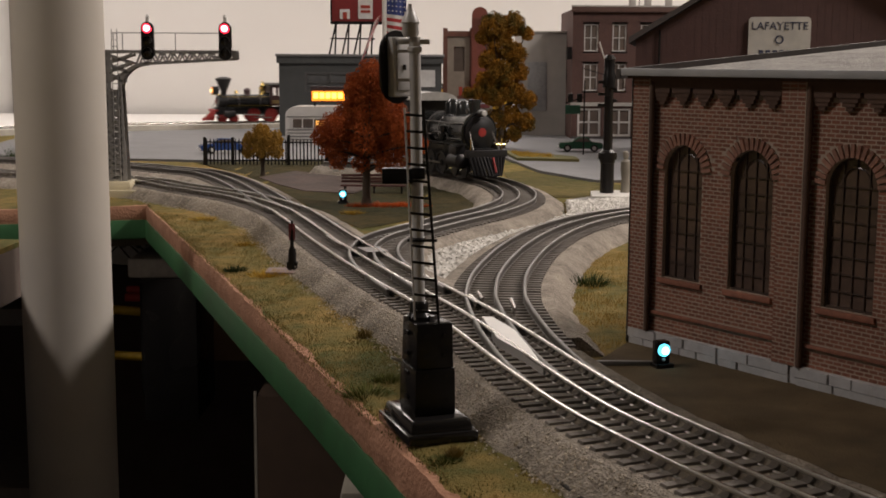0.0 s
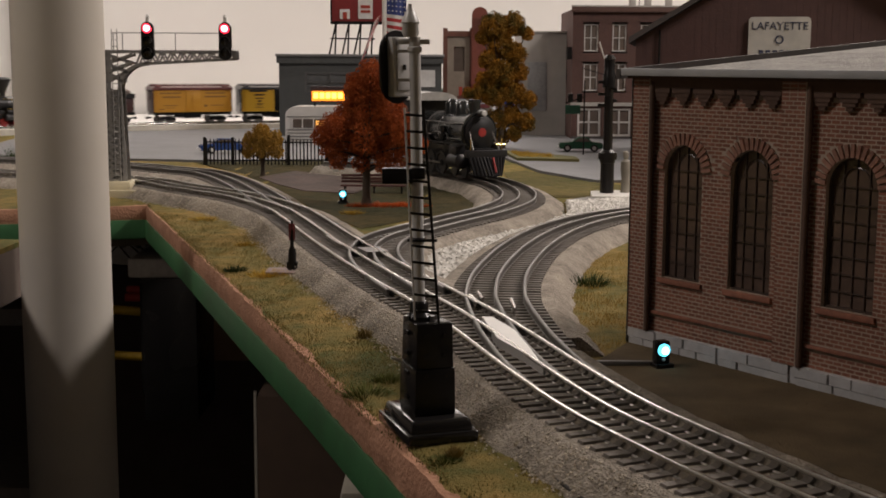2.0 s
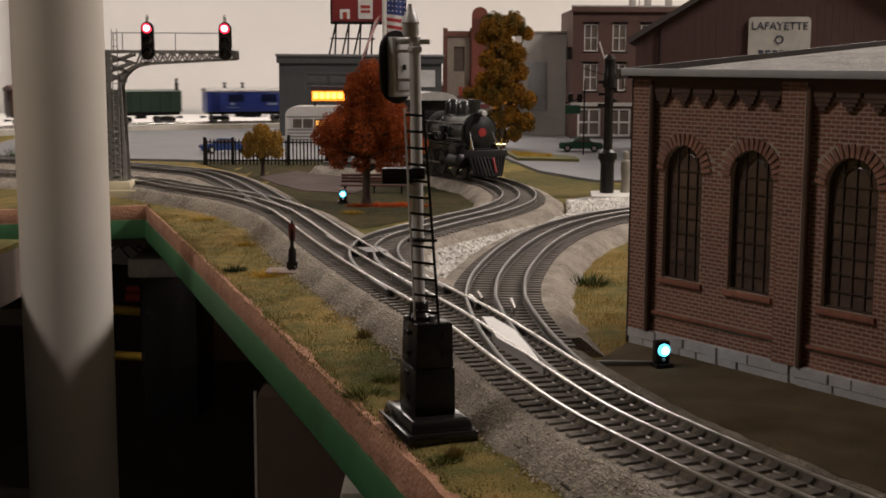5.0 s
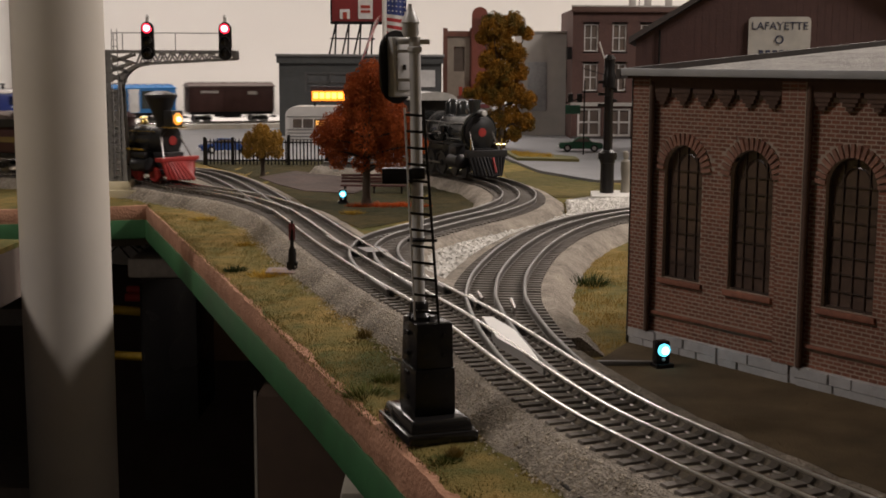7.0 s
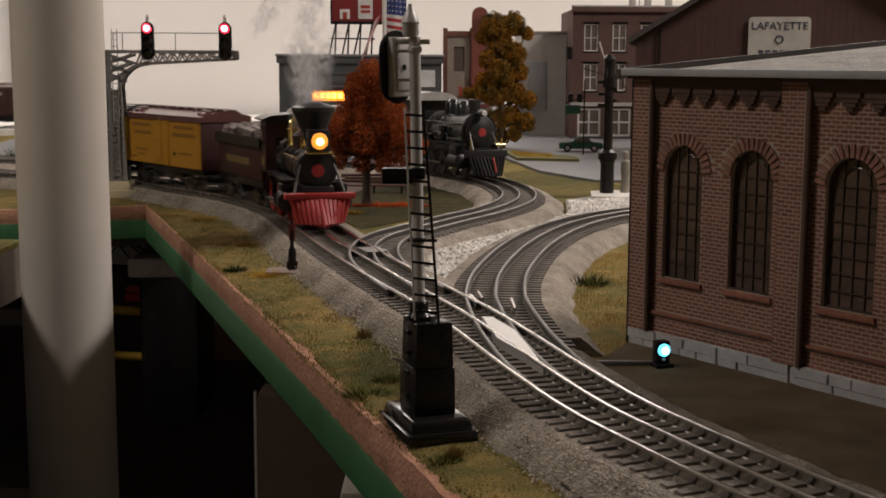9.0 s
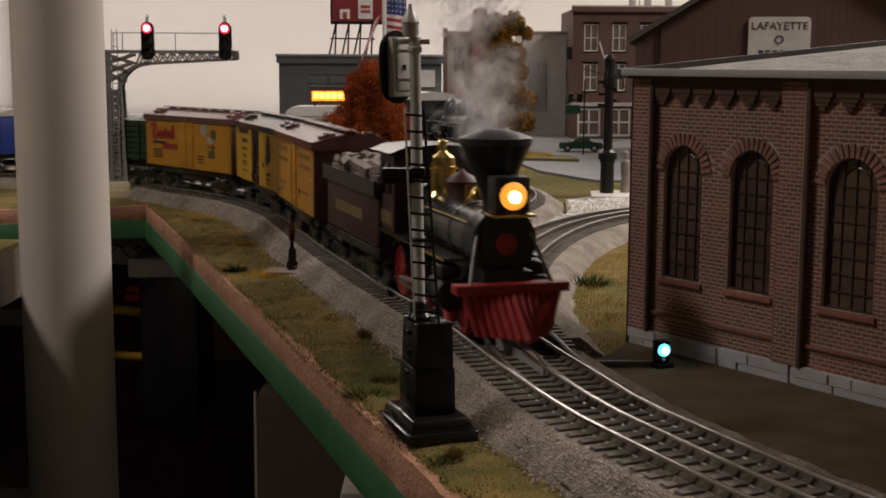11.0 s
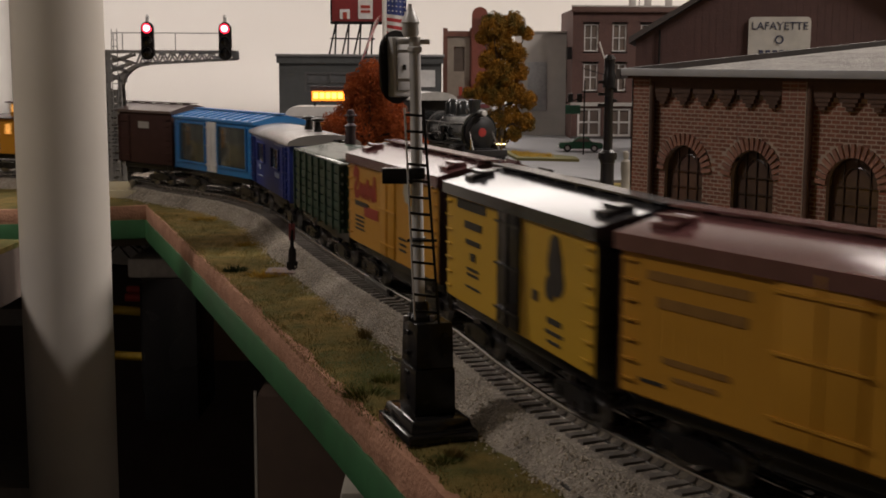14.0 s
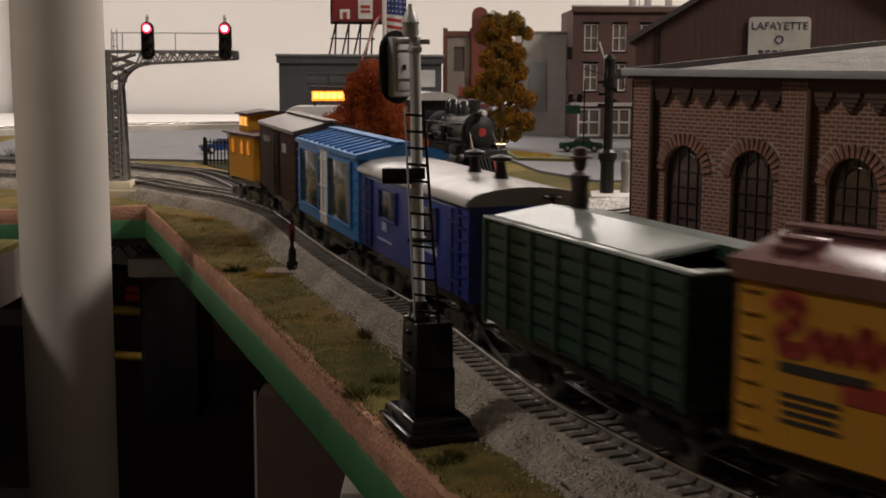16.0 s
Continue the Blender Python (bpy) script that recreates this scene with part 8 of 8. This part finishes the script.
    # running boards, handrails
    for side in (-1, 1):
        yy = (side * 0.0145, side * 0.026)
        bm = one(-0.126, -0.026, min(yy), max(yy), 0.0345, 0.0358)
        part("running_board", bm, BLACKIRON, th)
        yb = (side * 0.0257, side * 0.0264)
        part("brass_edging", one(-0.152, -0.026, min(yb), max(yb), 0.0345, 0.0362), BRASS, th, "brass edge strip")
        bm = bmesh.new()
        cyl(bm, (-0.122, side * 0.0165, 0.0545), (-0.018, side * 0.0165, 0.0545), 0.0006, n=6)
        for x in (-0.115, -0.085, -0.055, -0.022):
            cyl(bm, (x, side * 0.0135, 0.0525), (x, side * 0.017, 0.0548), 0.0006, n=6)
        part("handrail", bm, BRASS, th)
        bm = bmesh.new()
        cyl(bm, (-0.001, side * 0.0205, 0.0268), (-0.0135, side * 0.0125, 0.053), 0.001, n=8)
        part("brace_rod", bm, STEEL, th, "pale steel smokebox brace")
        bm = bmesh.new()
        lathe(bm, [(0.008, 0), (0.008, 0.001), (0.0072, 0.002), (0.0072, 0.021), (0.008, 0.022), (0.008, 0.023), (0.002, 0.0235)], 20, Matrix.Translation((-0.044, side * 0.0225, 0.0185)) @ ax)
        cyl(bm, (-0.044, side * 0.0225, 0.0185), (-0.066, side * 0.0225, 0.0165), 0.0012, n=8)
        box(bm, -0.042, -0.024, side * 0.0225 - 0.005, side * 0.0225 + 0.005, 0.0265, 0.0325, 0.0008)
        part("cylinder", bm, BLACKIRON, th)
        bm = bmesh.new()
        cyl(bm, (-0.064, side * 0.0245, 0.0162), (-0.110, side * 0.0245, 0.0135), 0.0013, n=8)
        part("main_rod", bm, STEEL, th, "steel main rod")
    # frame and cab
    part("frame", one(-0.156, -0.004, -0.0125, 0.0125, 0.0155, 0.032, 0.001), BLACKIRON, th)
    cab = bmesh.new()
    for side in (-1, 1):
        yy = (side * 0.0225, side * 0.0245)
        a, b = min(yy), max(yy)
        box(cab, -0.156, -0.125, a, b, 0.036, 0.0565)
        box(cab, -0.156, -0.125, a, b, 0.0745, 0.0805)
        for x0, x1 in ((-0.156, -0.152), (-0.143, -0.138), (-0.13, -0.125)):
            box(cab, x0, x1, a, b, 0.0565, 0.0745)
    box(cab, -0.127, -0.125, -0.0225, -0.0165, 0.036, 0.0805)
    box(cab, -0.127, -0.125, 0.0165, 0.0225, 0.036, 0.0805)
    box(cab, -0.127, -0.125, -0.0165, 0.0165, 0.064, 0.0805)
    box(cab, -0.157, -0.125, -0.0245, 0.0245, 0.0345, 0.036)
    part("cab", cab, MAROON, th, "dark maroon wooden cab")
    for side in (-1, 1):
        yy = (side * 0.0244, side * 0.0249)
        part("cab_panel", one(-0.153, -0.128, min(yy), max(yy), 0.0395, 0.047), GOLD, th, "dull gold panel")
    bm = bmesh.new()
    prism(bm, [(-0.0285, 0.0795), (0.0285, 0.0795), (0.0285, 0.0808), (0.02, 0.084), (0, 0.0855), (-0.02, 0.084), (-0.0285, 0.0808)], -0.164, -0.119, pose(0, 0, 0, 0, 0, -90))
    part("cab_roof", bm, BLACK, th, "glossy black cab roof")
    # wheels
    for x, r in ((-0.0885, 0.0146), (-0.128, 0.0146)):
        for side in (-1, 1):
            bm = bmesh.new()
            k = pose(0, 0, 0, 90 if side < 0 else -90)
            lathe(bm, [(r + 0.001, -0.002), (r + 0.001, -0.0012), (r, -0.001), (r * 0.985, 0.0016), (r * 0.86, 0.0016), (r * 0.86, -0.001)], 32, k)
            for i in range(12):
                a = 2 * math.pi * i / 12
                cyl(bm, (0.002 * math.cos(a), side * 0.0002, 0.002 * math.sin(a)), (r * 0.9 * math.cos(a), side * 0.0002, r * 0.9 * math.sin(a)), 0.00085, n=6)
            lathe(bm, [(0.003, -0.001), (0.003, 0.0018), (0.001, 0.0024)], 16, k)
            prism(bm, [(-0.009, 0.006), (-0.004, 0.0115), (0.004, 0.0115), (0.009, 0.006), (0.004, 0.0075), (-0.004, 0.0075)], -0.0012, 0.0012)
            ob = part("driving_wheel", bm, RED, th, "red spoked driving wheel")
            ob.location = (x, side * 0.0172, r)
            WHEELSETS.append((ob, r))
        bm = bmesh.new()
        cyl(bm, (x, -0.016, r), (x, 0.016, r), 0.002, n=10)
        part("axle", bm, BLACKIRON, th)
        bm = bmesh.new()
        for side in (-1, 1):
            out = [(x + 0.0175 * math.cos(a), r + 0.0175 * math.sin(a)) for a in [math.pi * i / 10 for i in range(11)]] + [(x + 0.0167 * math.cos(a), r + 0.0167 * math.sin(a)) for a in [math.pi * (10 - i) / 10 for i in range(11)]]
            yy = (side * 0.0145, side * 0.0215)
            for a, b in zip(range(0, 10), range(21, 11, -1)):
                quad = [out[a], out[a + 1], out[b - 1], out[b]]
                prism(bm, quad, min(yy), max(yy))
        part("splasher", bm, BLACKIRON, th)
    for side in (-1, 1):
        bm = bmesh.new()
        box(bm, -0.128, -0.0885, side * 0.0205 - 0.0008, side * 0.0205 + 0.0008, 0.0075, 0.0095)
        part("side_rod", bm, STEEL, th, "steel side rod")
    for x in (-0.02, -0.046):
        wheelset(th, x, 0.0075, RED)
    bm = one(-0.053, -0.012, -0.0115, 0.0115, 0.0075, 0.0105, 0.0005)
    part("leading_truck_frame", bm, BLACKIRON, th)
    return th


def lead(t):
    """The train runs a little ahead of its even pace while the engine comes round the bend."""
    u = min(1.0, max(0.0, (t - 6.8) / 0.9)) if t < 7.8 else min(1.0, max(0.0, (9.1 - t) / 1.3))
    return 0.019 * u * u * (3 - 2 * u)


def car_rows(back, half, ref=0.0):
    """Rows of a car whose middle is that far behind the pilot's tip, with its bogies half apart from it."""
    rows = []
    for i in range(81):
        t = i * 0.2
        s = train_s(t - back / SPEED) + lead(t)
        a, b = on_line(s + half), on_line(s - half)
        d = a - b
        c = (a + b) / 2 + d / np.linalg.norm(d) * ref
        rows.append((t, pose(c[0], c[1], 0.0, 0, 0, math.degrees(math.atan2(d[1], d[0])))))
    return rows


# name, distance behind the pilot of the middle, half bogie spacing, shift from the middle to the origin
LOCO = locomotive()
TRAIN = [(LOCO, 0.078, 0.03, 0.073), (tender(), 0.222, 0.04, 0.0), (reefer_orange(), 0.404, 0.055, 0), (reefer_lemon(), 0.586, 0.055, 0), (reefer_print(), 0.788, 0.055, 0), (stock_car(), 0.968, 0.05, 0), (blue_coach(), 1.19, 0.065, 0), (aquarium_car(), 1.386, 0.06, 0), (brown_boxcar(), 1.591, 0.06, 0), (caboose(), 1.755, 0.026, 0)]
toy_figure(TRAIN[5][0])


# ---- smoke ----


def smoke_material():
    m = bpy.data.materials.new("thin_white_smoke")
    m.use_nodes = True
    nt = m.node_tree
    nt.nodes.remove(nt.nodes["Principled BSDF"])
    dif, tra, clear = (nt.nodes.new("ShaderNodeBsdf" + k) for k in ("Diffuse", "Translucent", "Transparent"))
    dif.inputs["Color"].default_value = tra.inputs["Color"].default_value = (0.9, 0.9, 0.93, 1)
    both, veil = nt.nodes.new("ShaderNodeMixShader"), nt.nodes.new("ShaderNodeMixShader")
    nt.links.new(dif.outputs[0], both.inputs[1])
    nt.links.new(tra.outputs[0], both.inputs[2])
    nt.links.new(clear.outputs[0], veil.inputs[1])
    nt.links.new(both.outputs[0], veil.inputs[2])
    nt.links.new(veil.outputs[0], nt.nodes["Material Output"].inputs["Surface"])
    tc = nt.nodes.new("ShaderNodeTexCoord")
    info = nt.nodes.new("ShaderNodeObjectInfo")
    mp = nt.nodes.new("ShaderNodeMapping")
    mp.inputs["Scale"].default_value = (1 / 0.03, 1 / 0.0135, 0.0)
    nt.links.new(tc.outputs["Object"], mp.inputs["Vector"])
    gr = nt.nodes.new("ShaderNodeTexGradient")
    gr.gradient_type = "SPHERICAL"
    nt.links.new(mp.outputs[0], gr.inputs["Vector"])
    add = nt.nodes.new("ShaderNodeVectorMath")
    add.operation = "ADD"
    nt.links.new(tc.outputs["Object"], add.inputs[0])
    nt.links.new(info.outputs["Random"], add.inputs[1])
    no = nt.nodes.new("ShaderNodeTexNoise")
    no.inputs["Scale"].default_value, no.inputs["Detail"].default_value = 70.0, 4.0
    no.inputs["Distortion"].default_value = 1.2
    nt.links.new(add.outputs[0], no.inputs["Vector"])
    mr = nt.nodes.new("ShaderNodeMapRange")
    mr.inputs["From Min"].default_value, mr.inputs["From Max"].default_value = 0.36, 0.68
    mr.inputs["To Max"].default_value = 0.95
    nt.links.new(no.outputs["Fac"], mr.inputs["Value"])
    mul = nt.nodes.new("ShaderNodeMath")
    mul.operation = "MULTIPLY"
    nt.links.new(gr.outputs["Fac"], mul.inputs[0])
    nt.links.new(mr.outputs[0], mul.inputs[1])
    nt.links.new(mul.outputs[0], veil.inputs[0])
    return m


SMOKE = smoke_material()
PUFFS = []


def puff_mesh(seed):
    """A thin lumpy shell, longer than wide."""
    bm = bmesh.new()
    n, k = 10, 20
    mid = bm.verts.new((0, 0, 0.004))
    rings = []
    for i in range(1, n + 1):
        r = i / n
        rings.append([bm.verts.new((0.03 * r * math.cos(2 * math.pi * j / k), 0.0135 * r * math.sin(2 * math.pi * j / k), 0.004 * (1 - r * r) + 0.003 * noise.noise((3 * r * math.cos(2 * math.pi * j / k), 3 * r * math.sin(2 * math.pi * j / k), seed)))) for j in range(k)])
    for j in range(k):
        bm.faces.new((mid, rings[0][j], rings[0][(j + 1) % k]))
        for a, b in zip(rings[:-1], rings[1:]):
            bm.faces.new((a[j], b[j], b[(j + 1) % k], a[(j + 1) % k]))
    me = smooth(mesh_of(bm, "smoke_puff"), 180)
    me.materials.append(SMOKE)
    return me


def loco_pose(t):
    s = train_s(t - 0.078 / SPEED) + lead(t)
    a, b = on_line(s + 0.03), on_line(s - 0.03)
    d = (a - b) / np.linalg.norm(a - b)
    c = (a + b) / 2 + d * 0.073
    return c, d


PUFF_MESHES = [puff_mesh(i * 1.7) for i in range(4)]
for i in range(72):
    ob = tagged(new("smoke_puff", PUFF_MESHES[i % 4]), "thin white smoke rising from the locomotive stack", "smoke", "smoke plume")
    PUFFS.append((ob, 8.3 + i * 0.065))


def puff_rows(start, seed):
    """Rides flat inside the boiler, then leaves the stack, rises and drifts."""
    r = random.Random(seed)
    up, drift = r.uniform(0.08, 0.14), r.uniform(0.04, 0.13)
    side, spin = r.uniform(-0.02, 0.02), r.uniform(-25, 25)
    rows = []
    t = 0.0
    while t < start - 0.02:
        c, d = loco_pose(t)
        q = c - d * 0.07
        rows.append((t, pose(q[0], q[1], 0.044, 0, 0, math.degrees(math.atan2(d[1], d[0])))))
        t += 0.2
    c, d = loco_pose(start)
    q = c - d * 0.025
    face = math.degrees(math.atan2(q[1], q[0])) - 90
    for k in range(0, 12):
        u = k * 0.15
        tt = start + u
        if tt > 16.0:
            break
        x = q[0] + d[0] * drift * u + side * min(u, 1.2) * 2
        y = q[1] + d[1] * drift * u
        rows.append((tt, Matrix.Translation((x, y, 0.094 + up * u)) @ pose(0, 0, 0, 0, 0, face) @ pose(0, 0, 0, 90, 0, 0) @ pose(0, 0, 0, 0, 0, 70 + spin * (1 + 2 * u))))
    last = rows[-1][1].copy()
    if rows[-1][0] < 16.0:
        last.translation.z = min(1.3, last.translation.z + 0.09 * (16.0 - rows[-1][0]))
        rows.append((16.0, last))
    return rows


def motions():
    for ob, back, half, ref in TRAIN:
        walk(ob, car_rows(back, half, ref))
    for i, (ob, start) in enumerate(PUFFS):
        walk(ob, puff_rows(start, 300 + i))
    step = 2 / 30
    for ob, r in WHEELSETS:
        place = ob.location.copy()
        turn = math.degrees(SPEED * step / r)
        turn = turn if turn < 85 else 80
        walk(ob, [(i * step, Matrix.Translation(place) @ pose(0, 0, 0, 0, i * turn, 0)) for i in range(241)])


motions()
